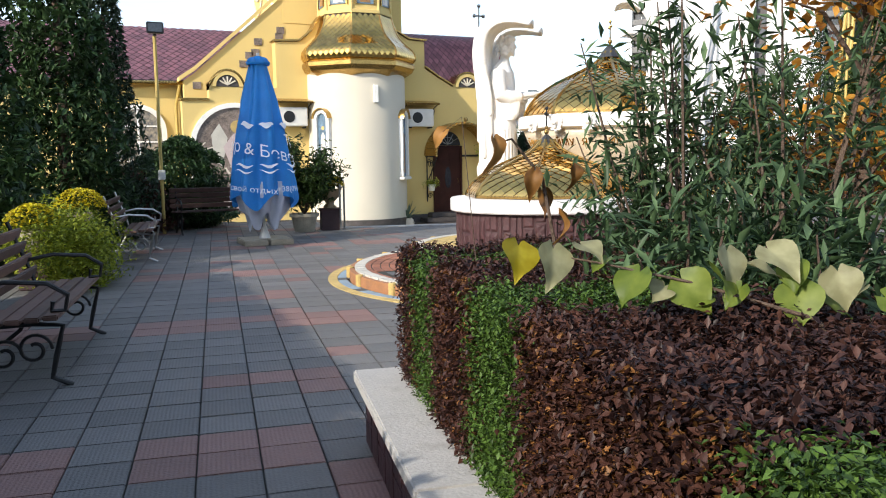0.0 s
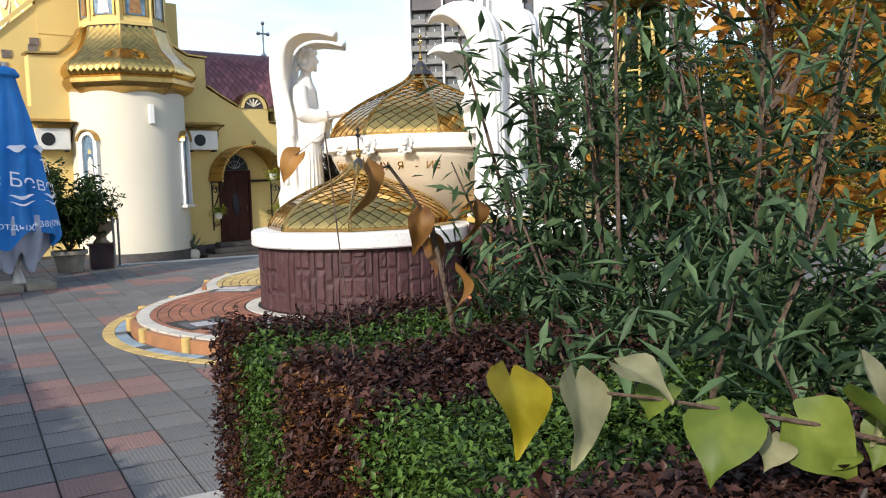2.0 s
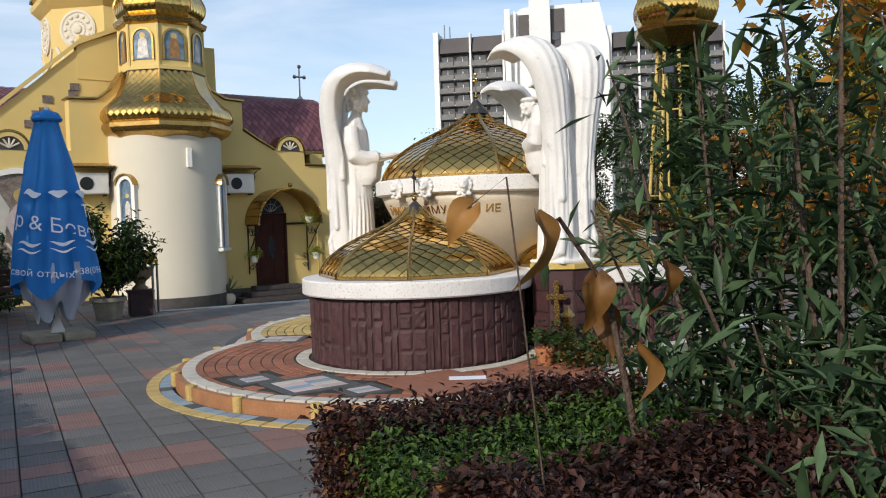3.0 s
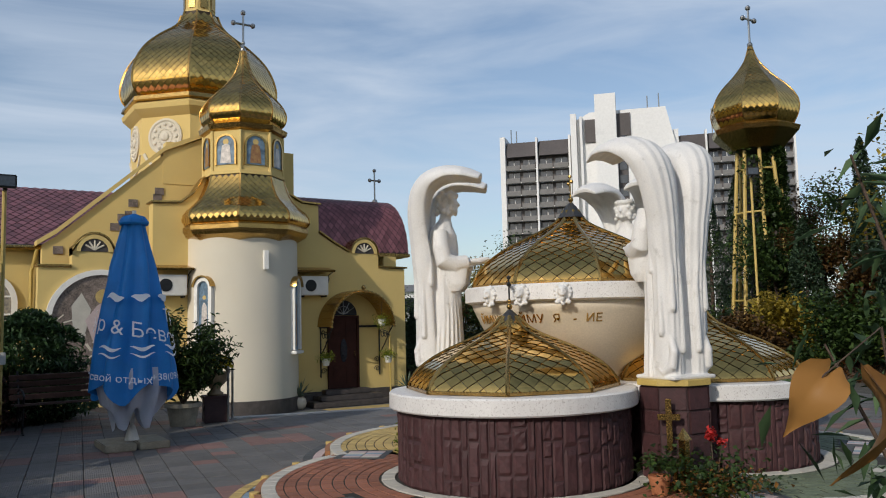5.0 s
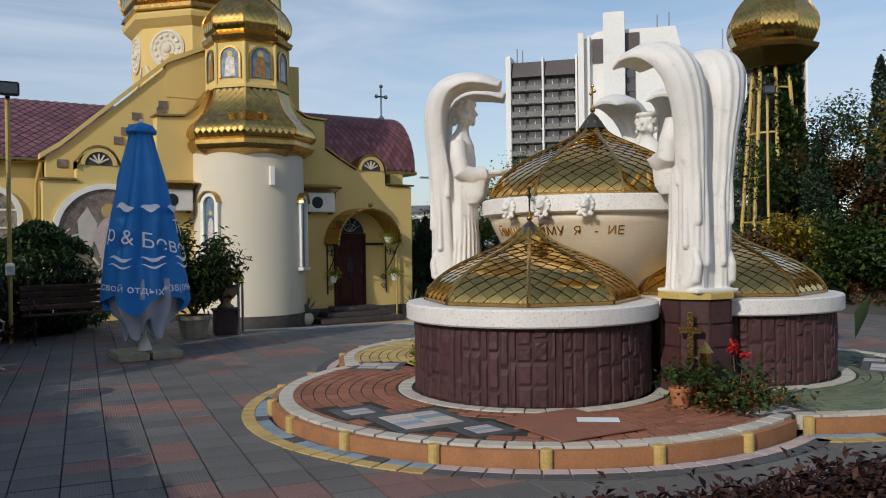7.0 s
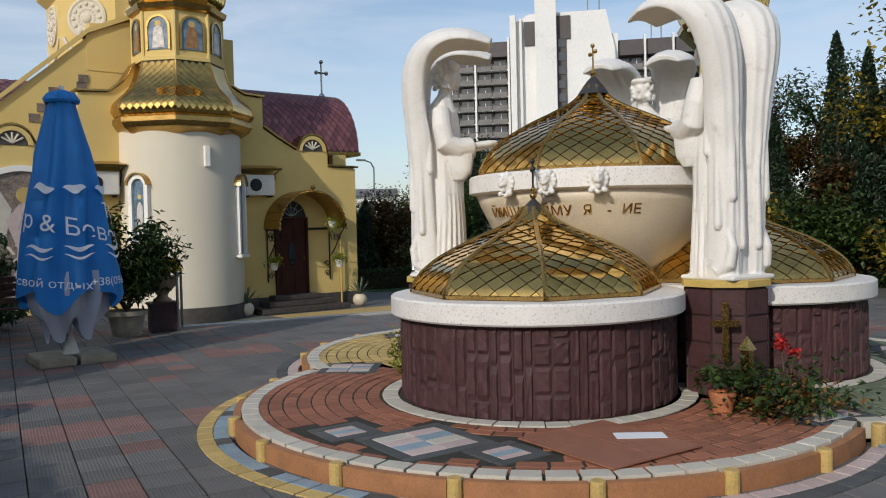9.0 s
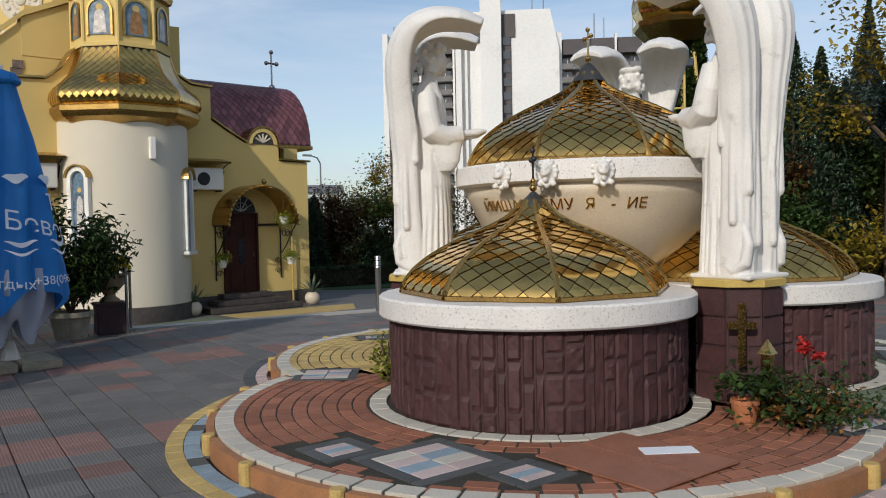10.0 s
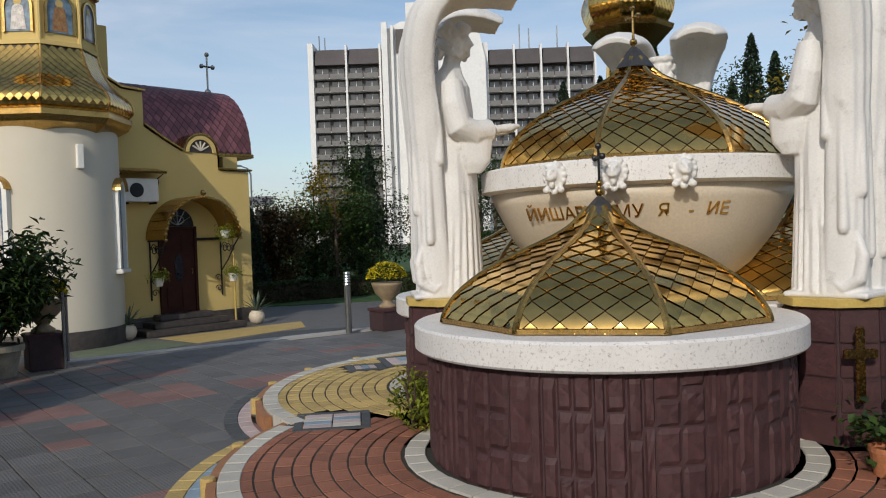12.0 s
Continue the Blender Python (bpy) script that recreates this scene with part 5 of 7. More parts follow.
def tower():
    t = thing("bell_tower", (CX, 31.2, 0), "yellow eight-sided church tower with a large gilt onion dome", "tower")
    R = 2.35
    part("wall", lathe([(R, 4.5), (R, 8.85)], 8, a0=22.5), YELLOW, t)
    part("cornice", lathe([(R, 8.7), (R + 0.12, 8.8), (R + 0.28, 8.95), (R + 0.32, 9.1), (R + 0.1, 9.25)], 8, a0=22.5), YELLOW, t)
    part("cornice_band", lathe([(R + 0.2, 9.22), (R + 0.34, 9.26), (R + 0.3, 9.4)], 8, a0=22.5), GOLD_D, t)
    q = 2.62
    prof = [(2.3, 9.38), (2.6, 9.62), (2.73, 9.98), (2.68, 10.42), (2.48, 10.92), (2.12, 11.4), (1.62, 11.85), (1.12, 12.22), (0.8, 12.55), (0.64, 12.95)]
    gilt_dome(t, prof, 8, 22.5, 0.25, 0.25, GOLD, GOLD_P, GOLD_R, 0.04)
    part("upper_lantern", lathe([(0.62, 12.9), (0.56, 13.0), (0.56, 14.1), (0.66, 14.2), (0.6, 14.28)], 8, a0=22.5), YELLOW, t)
    for k in range(8):
        e = radians(45 * k + 45)
        m = Matrix.Translation((0.52 * math.cos(e), 0.52 * math.sin(e), 13.1)) @ pose(0, 0, 0, 0, 0, 45 * k + 135)
        bm = prism([(0.12, 0)] + arc(0, 0.62, 0.12, 0, 180, 8) + [(-0.12, 0)], -0.03, 0.0)
        bmesh.ops.transform(bm, matrix=m, verts=bm.verts)
        part("louvre", bm, GOLD_D, t)
    gilt_dome(t, [(0.6, 14.25), (0.72, 14.4), (0.75, 14.6), (0.66, 14.85), (0.45, 15.1), (0.25, 15.35), (0.1, 15.7)], 8, 22.5, 0.15, 0.15, GOLD, GOLD_P, GOLD_D, 0.02, name="upper_shingle")
    # round relief on the two front faces
    d = R * math.cos(math.pi / 8)
    for k in (5, 4, 6):
        a = 45 * k
        e = radians(a)
        m = pose(d * math.cos(e), d * math.sin(e), 8.0, 90, 0, a + 90)
        part("relief_disc", lathe([(0.62, -0.02), (0.62, 0.05), (0.55, 0.07), (0.5, 0.04), (0.02, 0.045)], 28), CREAM, t, "cream carved round relief", m=m)
        bm = bmesh.new()
        for i in range(12):
            g = radians(30 * i)
            ball(bm, (0.42 * math.cos(g), 0.42 * math.sin(g), 0.05), 0.07, 1, 1, 0.5, 8, 6)
        for i in range(18):
            g = radians(20 * i)
            ball(bm, (0.26 * math.cos(g), 0.26 * math.sin(g), 0.045), 0.04, 1, 1, 0.5, 6, 5)
        ball(bm, (0, 0, 0.05), 0.16, 1, 1, 0.4)
        part("relief_carving", bm, CREAM, t, m=m)
        m2 = Matrix.Translation((d * math.cos(e), d * math.sin(e), 0)) @ pose(0, 0, 0, 0, 0, a + 90)
        bm = band(arc(0, 7.75, 0.78, 200, 340, 14), arc(0, 7.75, 0.88, 200, 340, 14), -0.05, 0.0)
        bmesh.ops.transform(bm, matrix=m2, verts=bm.verts)
        part("moulding", bm, CREAM, t)


def entrance():
    x0, x1, zb = 11.2, 12.15, -0.42
    d = thing("door_1", ((x0 + x1) / 2, FY - 0.02, zb), "dark brown carved wooden church door, closed", "door", kind="structure")
    w = (x1 - x0) / 2
    part("leaf", boxed(-w, w, -0.05, -0.005, 0, 2.25, bevel=0.01), DOORWOOD, d)
    part("frame", band([(w, 0), (w, 2.25), (-w, 2.25), (-w, 0)], [(w + 0.07, 0), (w + 0.07, 2.32), (-w - 0.07, 2.32), (-w - 0.07, 0)], -0.1, -0.006), DOORWOOD, d)
    for z0, z1 in ((0.15, 0.7), (1.65, 2.1)):
        for s in (-1, 1):
            part("panel", boxed(s * 0.22 - 0.15, s * 0.22 + 0.15, -0.075, -0.052, z0, z1, bevel=0.012), DOORWOOD, d)
    part("light", prism([(0.12 * math.cos(a / 3.0), 1.2 + 0.38 * math.sin(a / 3.0)) for a in range(19)], -0.07, -0.053), GLASS, d, "oval glass pane with grille")
    part("handle", tube([(0.38, -0.06, 1.0), (0.38, -0.1, 1.02), (0.38, -0.1, 1.16), (0.38, -0.06, 1.18)], 0.012), GOLD_D, d)
    part("fanlight", prism(arc(0, 2.33, w + 0.02, 0, 180, 14), -0.05, -0.004), IRON, d, "dark arched fanlight with scrolls")
    bm = bmesh.new()
    for i in range(5):
        g = radians(30 + 30 * i)
        tube([(0, -0.07, 2.36), (0.44 * math.cos(g), -0.07, 2.36 + 0.44 * math.sin(g))], 0.012, bm, 6)
    tube([(0.2 * math.cos(g / 8), -0.07, 2.5 + 0.12 * math.sin(g / 8)) for g in range(51)], 0.012, bm, 6)
    part("fanlight_grille", bm, STEEL, d)
    st = thing("entrance_steps", (0, 0, 0), "three dark stone steps with rounded nosings", "steps", kind="structure")
    for i, (dx, dy) in enumerate(((0.95, 1.1), (0.6, 0.75), (0.3, 0.45))):
        z = LOW + 0.16 * i
        part("step", boxed(x0 - dx, x1 + dx, FY - dy, FY - 0.04, z, z + 0.157, bevel=0.02), DARKSTONE, st)
    # arched canopy on wrought brackets
    c = thing("door_canopy", (11.95, FY, 1.55), "arched gilt shingled canopy on scrolled iron brackets", "canopy")
    R = 1.12
    part("vault", band(arc(0, 0, R - 0.05, 0, 180, 24), arc(0, 0, R, 0, 180, 24), -1.0, -0.01), GOLD_D, c)
    for i in range(14):
        e = 180 * (i + 0.5) / 14
        for j in range(4):
            part("shingle", boxed(-0.12, 0.12, -0.13, 0.13, 0, 0.012), GOLD_D, c, m=pose((R + 0.008 + 0.004 * (j % 2)) * math.cos(radians(e)), -0.14 - 0.24 * j, (R + 0.008) * math.sin(radians(e)), 3, 90 - e, 0))
    for i in range(25):
        e = radians(7.5 * i)
        part("fringe_knob", ball(bmesh.new(), ((R - 0.02) * math.cos(e), -1.03, (R - 0.02) * math.sin(e)), 0.045, u=8, v=6), GOLD_D, c)
    part("crest_knob", ball(bmesh.new(), (0, -1.03, R + 0.1), 0.08, u=8, v=6), GOLD_D, c)
    for s in (-1, 1):
        bm = bmesh.new()
        tube([(s * 1.05, -0.03, -1.6), (s * 1.05, -0.03, 0)], 0.022, bm, 6)
        tube([(s * 1.05, -0.05, -0.9), (s * 1.05, -0.4, -0.6), (s * 1.05, -0.75, -0.2), (s * 1.05, -0.98, 0)], 0.02, bm, 6)
        for q in range(3):
            cy, cz, r = -0.25 - 0.2 * q, -0.25 - 0.02 * q, 0.16 - 0.03 * q
            tube([(s * 1.05, cy + r * (1 - g / 40) * math.cos(g / 3), cz + r * (1 - g / 40) * math.sin(g / 3)) for g in range(28)], 0.013, bm, 5)
        for q in range(2):
            tube([(s * (1.05 - 0.1 - 0.1 * (1 - g / 30) * math.cos(g / 3)), -0.04, -1.1 - 0.3 * q + 0.1 * (1 - g / 30) * math.sin(g / 3)) for g in range(24)], 0.012, bm, 5)
        part("bracket", bm, IRON, c, "scrolled wrought iron bracket")
    part("tie_beam", boxed(-1.1, 1.1, -0.06, -0.01, -0.04, 0.03), IRON, c)


# ---------- smaller things ----------
def bench(x, y, rz, label, iron=IRON):
    b = thing("park_bench", (x, y, 0), label, "bench", "park benches", rz=rz)
    for i in range(4):
        part("seat_slat", boxed(-0.95, 0.95, -0.05 + i * 0.11, 0.045 + i * 0.11, 0.43 + 0.008 * i, 0.465 + 0.008 * i, bevel=0.008), WOOD, b)
    for i in range(4):
        z = 0.56 + i * 0.105
        part("back_slat", boxed(-0.95, 0.95, -0.02, 0.012, -0.045, 0.045, bevel=0.008), WOOD, b, m=pose(0, -0.12 - 0.035 * i, z, -18, 0, 0))
    for s in (-0.82, 0.82):
        bm = bmesh.new()
        tube([(s, 0.42, 0.0), (s, 0.3, 0.06), (s, 0.33, 0.2), (s, 0.38, 0.4), (s, 0.2, 0.42), (s, -0.08, 0.41), (s, -0.14, 0.6), (s, -0.28, 0.98)], 0.018, bm, 6)
        tube([(s, -0.34, 0.0), (s, -0.24, 0.08), (s, -0.14, 0.25), (s, -0.05, 0.41)], 0.018, bm, 6)
        tube([(s, -0.16, 0.66), (s, 0.05, 0.7), (s, 0.3, 0.68), (s, 0.42, 0.6), (s, 0.4, 0.5), (s, 0.32, 0.5), (s, 0.33, 0.56)], 0.016, bm, 6)
        for cy, cz in ((0.2, 0.25), (0.02, 0.22)):
            tube([(s, cy + 0.11 * (1 - g / 36) * math.cos(g / 3), cz + 0.11 * (1 - g / 36) * math.sin(g / 3)) for g in range(26)], 0.012, bm, 5)
        part("side_frame", bm, iron, b, "scrolled wrought iron side frame")
    return b


def umbrella(x, y):
    t = thing("parasol", (x, y, 0), "closed blue advertising parasol in a concrete foot", "parasol")
    for i, (a, b) in enumerate(((-0.42, -0.02), (0.02, 0.42))):
        part("foot_slab", boxed(a, b, -0.42, 0.42, 0.0, 0.1, bevel=0.012), GREYPOT, t)
    part("foot_cone", lathe([(0.1, 0.1), (0.09, 0.14), (0.04, 0.3)], 16), PLASTIC, t)
    part("pole", tube([(0, 0, 0.1), (0, 0, 3.3)], 0.028), PLASTIC, t)
    n = 64

    def fold(z0, z1, rows, mtl, name, seed, amp):
        bm = bmesh.new()
        rings = []
        for z, r in rows:
            ring = []
            for i in range(n):
                e = 2 * math.pi * i / n
                f = 1 + amp * math.sin(8 * e + seed + 1.2 * math.sin(z * 1.7)) * min(1, r / 0.3) + 0.06 * math.sin(3 * e + z * 2)
                ring.append(bm.verts.new((r * f * math.cos(e), r * f * math.sin(e), z)))
            rings.append(ring)
        for v_i, v in enumerate(rings[0]):
            e = 2 * math.pi * v_i / n
            v.co.z += 0.13 * math.sin(4 * e + seed) + 0.05 * math.sin(7 * e)
        for a, b in zip(rings, rings[1:]):
            for i in range(n):
                bm.faces.new((a[i], a[(i + 1) % n], b[(i + 1) % n], b[i]))
        return part(name, bm, mtl, t, smooth=True)
    c = fold(0.8, 3.3, [(0.78, 0.53), (1.1, 0.5), (1.5, 0.44), (2.0, 0.36), (2.5, 0.28), (2.85, 0.2), (3.08, 0.15), (3.14, 0.19), (3.21, 0.15), (3.25, 0.03)], BLUE, "canopy", 0.0, 0.16)
    fold(0.3, 1.0, [(0.38, 0.26), (0.6, 0.36), (0.85, 0.42), (1.1, 0.4)], BLUEPALE, "canopy_lining", 1.5, 0.2)
    part("tie", lathe([(0.19, 3.09), (0.205, 3.12), (0.195, 3.15)], 32), BLUE, t)

    def on_cloth(a, z):
        r = np.interp(z, [0.78, 1.1, 1.5, 2.0, 2.5, 2.9], [0.53, 0.5, 0.44, 0.36, 0.28, 0.21]) * 1.17 + 0.03
        return Vector((r * math.cos(radians(a)), r * math.sin(radians(a)), z))

    def wrapped(txt, size, a0, z, slope=0.0):
        cu = bpy.data.curves.new("print", "FONT")
        cu.body, cu.size = txt, size
        tmp = bpy.data.objects.new("print", cu)
        me = bpy.data.meshes.new_from_object(tmp)
        bpy.data.objects.remove(tmp)
        bm = bmesh.new()
        bm.from_mesh(me)
        bmesh.ops.subdivide_edges(bm, edges=[e for e in bm.edges if e.calc_length() > 0.05], cuts=2)
        bmesh.ops.triangulate(bm, faces=bm.faces)
        for v in bm.verts:
            p = on_cloth(a0 + math.degrees(v.co.x / 0.5), z + v.co.y + slope * v.co.x)
            v.co = p
        part("print", bm, INK, c, "white lettering on blue canvas")
    wrapped("Тур & Бевер", 0.28, -201, 1.7, -0.2)
    wrapped("Тр", 0.25, -48, 1.72)
    wrapped('"свой отдых', 0.13, -165, 0.98, -0.12)
    wrapped("+38(096", 0.13, -80, 0.93)
    for a0 in (-150, -105, -55):
        for dz, hh in ((2.03, 0.1), (1.36, 0.05), (1.27, 0.03)):
            bm = bmesh.new()
            prev = None
            for i in range(15):
                a = a0 + 2.4 * i
                z = dz + 0.035 * math.sin(i * 0.42 + a0)
                k = hh * math.sin(math.pi * (i + 0.3) / 15)
                v = (bm.verts.new(on_cloth(a, z)), bm.verts.new(on_cloth(a, z + k)))
                if prev:
                    bm.faces.new((prev[0], v[0], v[1], prev[1]))
                prev = v
            part("print_wave", bm, INK, c)


def pot(parent, r, h, mtl, profile=None):
    part("pot", lathe(profile or [(r * 0.7, 0), (r * 0.95, h * 0.8), (r, h * 0.82), (r, h), (r * 0.88, h), (r * 0.85, h * 0.85)], 20), mtl, parent, smooth=False)


def agave(x, y, z, r, label, seed, clay=None):
    t = thing("potted_agave", (x, y, z), label, "potted plant", "agaves by the door")
    part("pot", lathe([(0.1, 0), (0.19, 0.08), (0.23, 0.2), (0.2, 0.32), (0.15, 0.36), (0.16, 0.38), (0.12, 0.37)], 20), clay or BOWL, t, "" if clay else "pale rounded pot", True)
    rng = random.Random(seed)
    for i in range(20):
        a = i * 2.4
        el = 0.35 + 1.0 * (i / 20)
        L = r * rng.uniform(0.8, 1.1)
        bm = bmesh.new()
        prev = None
        for s in range(6):
            f = s / 5
            x1 = L * f * math.cos(el)
            z1 = 0.36 + L * f * math.sin(el) - 0.12 * f * f * (1.3 - el)
            w = 0.035 * (1 - f) ** 0.6 * (0.7 + f)
            v = [bm.verts.new((x1, -w, z1 + w * 0.5)), bm.verts.new((x1, 0, z1)), bm.verts.new((x1, w, z1 + w * 0.5))]
            if prev:
                bm.faces.new((prev[0], prev[1], v[1], v[0])), bm.faces.new((prev[1], prev[2], v[2], v[1]))
            prev = v
        part("leaf", bm, L_AGAVE, t, m=pose(0, 0, 0, 0, 0, math.degrees(a)))


def flower_ball(name, x, y, z, r, seed, pot_kind="urn", label="urn of yellow chrysanthemums"):
    t = thing(name, (x, y, z), label, "flower pot", "chrysanthemum pots")
    if pot_kind == "urn":
        part("urn", lathe([(0.14, 0), (0.14, 0.04), (0.07, 0.09), (0.1, 0.14), (0.2, 0.24), (0.24, 0.36), (0.26, 0.4), (0.22, 0.4)], 20), URN, t, "brown moulded urn", True)
        zz = 0.4
    else:
        pot(t, 0.16, 0.24, GREYPOT)
        zz = 0.24
    rng = np.random.RandomState(seed)

    def dome(k):
        d = rng.normal(0, 1, 3)
        d /= np.linalg.norm(d)
        return (d[0] * r * k, d[1] * r * k, zz + r * 0.35 + abs(d[2]) * r * 0.8 * k - 0.04)
    leaves("greenery", [dome(0.55 + 0.4 * rng.rand()) for _ in range(500)], 0.05, L_GREEN, t, seed)
    leaves("blossom", [dome(0.92 + 0.1 * rng.rand()) for _ in range(900)], 0.035, L_FLOWER, t, seed + 1, 1.0)


def floodlight(x, y, h, name, rz=0):
    t = thing("floodlight_pole", (x, y, 0), "ochre painted pole with a small floodlight", "lamp post", "floodlight poles", rz=rz)
    part("pole", tube([(0, 0, 0), (0, 0, h)], 0.035), OCHRE, t)
    part("arm", boxed(-0.03, 0.03, -0.15, 0.03, h, h + 0.05), IRON, t)
    part("head", boxed(-0.16, 0.16, -0.3, -0.2, h + 0.02, h + 0.24, bevel=0.015), IRON, t, "black floodlight head", m=Matrix.Translation((0, 0, 0)))
    part("lens", boxed(-0.13, 0.13, -0.306, -0.301, h + 0.05, h + 0.21), GLASS, t)
    part("junction_box", boxed(-0.07, 0.07, -0.09, -0.03, 1.1, 1.3, bevel=0.01), PLASTIC, t)


# ---------- hedge bed ----------
def hedge_bed():
    w = thing("bed_wall", (1.2, 3.95, 0), "low brown planter wall with a grey concrete capping", "planter", kind="structure", rz=-10)
    part("wall", boxed(0.06, 0.2, -9, -0.06, 0, 0.3), BROWN_J, w)
    part("wall", boxed(0.2, 9, -0.2, -0.06, 0, 0.3), BROWN_J, w)
    for i in range(5):
        part("cap_slab", boxed(0.0, 0.26, -1.6 * (i + 1) + 0.004, -1.6 * i, 0.3, 0.36, bevel=0.008), CONCRETE, w)
    for i in range(5):
        part("cap_slab", boxed(0.264 + 1.6 * i, 0.26 + 1.6 * (i + 1), -0.26, 0.0, 0.3, 0.36, bevel=0.008), CONCRETE, w)
    rng = random.Random(31)
    for i in range(22):
        y = -0.1 - i * 0.2
        part("stone", boxed(0.045, 0.062, y - 0.19, y, 0.005, 0.14 + 0.05 * (i % 2), bevel=0.006), BROWN, w)
        part("stone", boxed(0.045, 0.062, y - 0.19, y, 0.148 + 0.05 * (i % 2), 0.296, bevel=0.006), BROWN, w)
    solo("bed_soil", boxed(0.2, 9, -9, -0.2, 0.0, 0.28), SOIL, "dark soil of the planted bed", "soil", "structure", m=BEDM)
    # clipped hedge in bands across the bed
    bands = [(-0.12, -0.45, L_BURG, "burgundy"), (-0.45, -0.85, L_BOX, "green"), (-0.85, -1.42, L_BURG, "burgundy"), (-1.42, -1.95, L_BOX, "green"), (-1.95, -3.0, L_BURG, "burgundy"), (-3.0, -4.6, L_BOX, "green")]
    r = np.random.RandomState(77)
    for k, (y0, y1, mtl, word) in enumerate(bands):
        t = thing("clipped_hedge", (1.2, 3.95, 0), f"low clipped hedge band of {word} leaves", "hedge", "hedge bands", rz=-10)
        ly = abs(y1 - y0)
        wx = 1.0
        top = 1.0 if mtl is L_BURG else 0.985
        n_top, n_side = int(26000 * ly * wx), int(16000 * ly)
        pts = np.stack([0.24 + wx * r.rand(n_top), y1 + ly * r.rand(n_top), top - 0.16 * r.rand(n_top) ** 2.0 + 0.02 * r.randn(n_top)], 1)
        pts[:, 2] += 0.015 * np.sin(pts[:, 0] * 9) + 0.015 * np.sin(pts[:, 1] * 11)
        side = np.stack([0.24 + 0.12 * r.rand(n_side) ** 2 - 0.02 * r.rand(n_side) + 0.02 * np.sin(20 * r.rand(n_side)), y1 + ly * r.rand(n_side), 0.3 + (top - 0.3) * r.rand(n_side)], 1)
        pts[:, 1] += r.normal(0, 0.035, n_top)
        side[:, 1] += r.normal(0, 0.06, n_side)
        allp = [pts, side]
        if k == 0:
            m2 = int(8000 * wx)
            allp.append(np.stack([0.24 + wx * r.rand(m2), -0.14 - 0.12 * r.rand(m2) ** 2, 0.3 + (top - 0.3) * r.rand(m2)], 1))
        # soil-coloured box that fills the band behind its leaves
        part("core", boxed(0.36, 0.24 + wx - 0.05, y1, min(y0, -0.24), 0.28, top - 0.2), SOIL, t, "dark solid hedge core")
        leaves("foliage", np.concatenate(allp), 0.02 if mtl is L_BOX else 0.025, mtl, t, 500 + k, 1.9, -0.3)
        if mtl is L_BURG:
            m3 = int(3600 * ly)
            leaves("rusty_foliage", np.stack([0.235 + 0.05 * r.rand(m3), y1 + ly * r.rand(m3), 0.3 + 0.7 * r.rand(m3)], 1), 0.03, L_RUST, t, 600 + k, 1.9, -0.3)


def bed_end_hedge():
    r = np.random.RandomState(88)
    for k, (x0, x1, mtl, word) in enumerate(((1.25, 2.2, L_BURG, "burgundy"), (2.2, 2.9, L_BOX, "green"), (2.9, 4.4, L_BURG, "burgundy"), (4.4, 6.0, L_BOX, "green"))):
        t = thing("clipped_hedge", (1.2, 3.95, 0), f"low clipped end hedge of {word} leaves", "hedge", "hedge bands", rz=-10)
        L, n = x1 - x0, int(16000 * (x1 - x0))
        top = np.stack([x0 + L * r.rand(n), -0.14 - 0.5 * r.rand(n), 0.82 - 0.14 * r.rand(n) ** 2 + 0.02 * r.randn(n)], 1)
        back = np.stack([x0 + L * r.rand(n // 2), -0.14 - 0.1 * r.rand(n // 2) ** 2, 0.3 + 0.5 * r.rand(n // 2)], 1)
        # solid filling in the soil colour, set back from the leaves
        part("core", boxed(x0, x1, -0.58, -0.24, 0.28, 0.68), SOIL, t, "dark solid hedge core")
        leaves("foliage", np.concatenate([top, back]), 0.025, mtl, t, 700 + k, 1.9, -0.3)


bed_end_hedge()


def heart_leaf(bm, m, s, curl=0.25):
    """A drooping heart-shaped leaf, folded at its midrib, with a wavy rim."""
    nv, nu = 9, 4
    wid = [0.2, 0.44, 0.54, 0.55, 0.5, 0.41, 0.29, 0.16, 0.07, 0.0]
    for sx in (1, -1):
        rows = []
        for j in range(nv + 1):
            v = j / nv
            row = []
            for i in range(nu + 1):
                u = i / nu
                x = sx * u * wid[j]
                y = -1.08 * v + 0.2 * math.sin(math.pi * min(1, 0.75 * u)) * (1 - v) ** 2
                z = 0.2 * u * wid[j] - curl * (v - 0.3) ** 2 + 0.05 * u * u * math.sin(9 * v + 2 * sx + 40 * s)
                row.append(bm.verts.new(m @ Vector((x * s, y * s, z * s))))
            rows.append(row)
        for q, r in zip(rows, rows[1:]):
            for i in range(nu):
                f = (q[i], q[i + 1], r[i + 1], r[i])
                bm.faces.new(f if sx < 0 else f[::-1])
    bmesh.ops.remove_doubles(bm, verts=bm.verts, dist=s * 0.004)
    for f in bm.faces:
        f.smooth = True


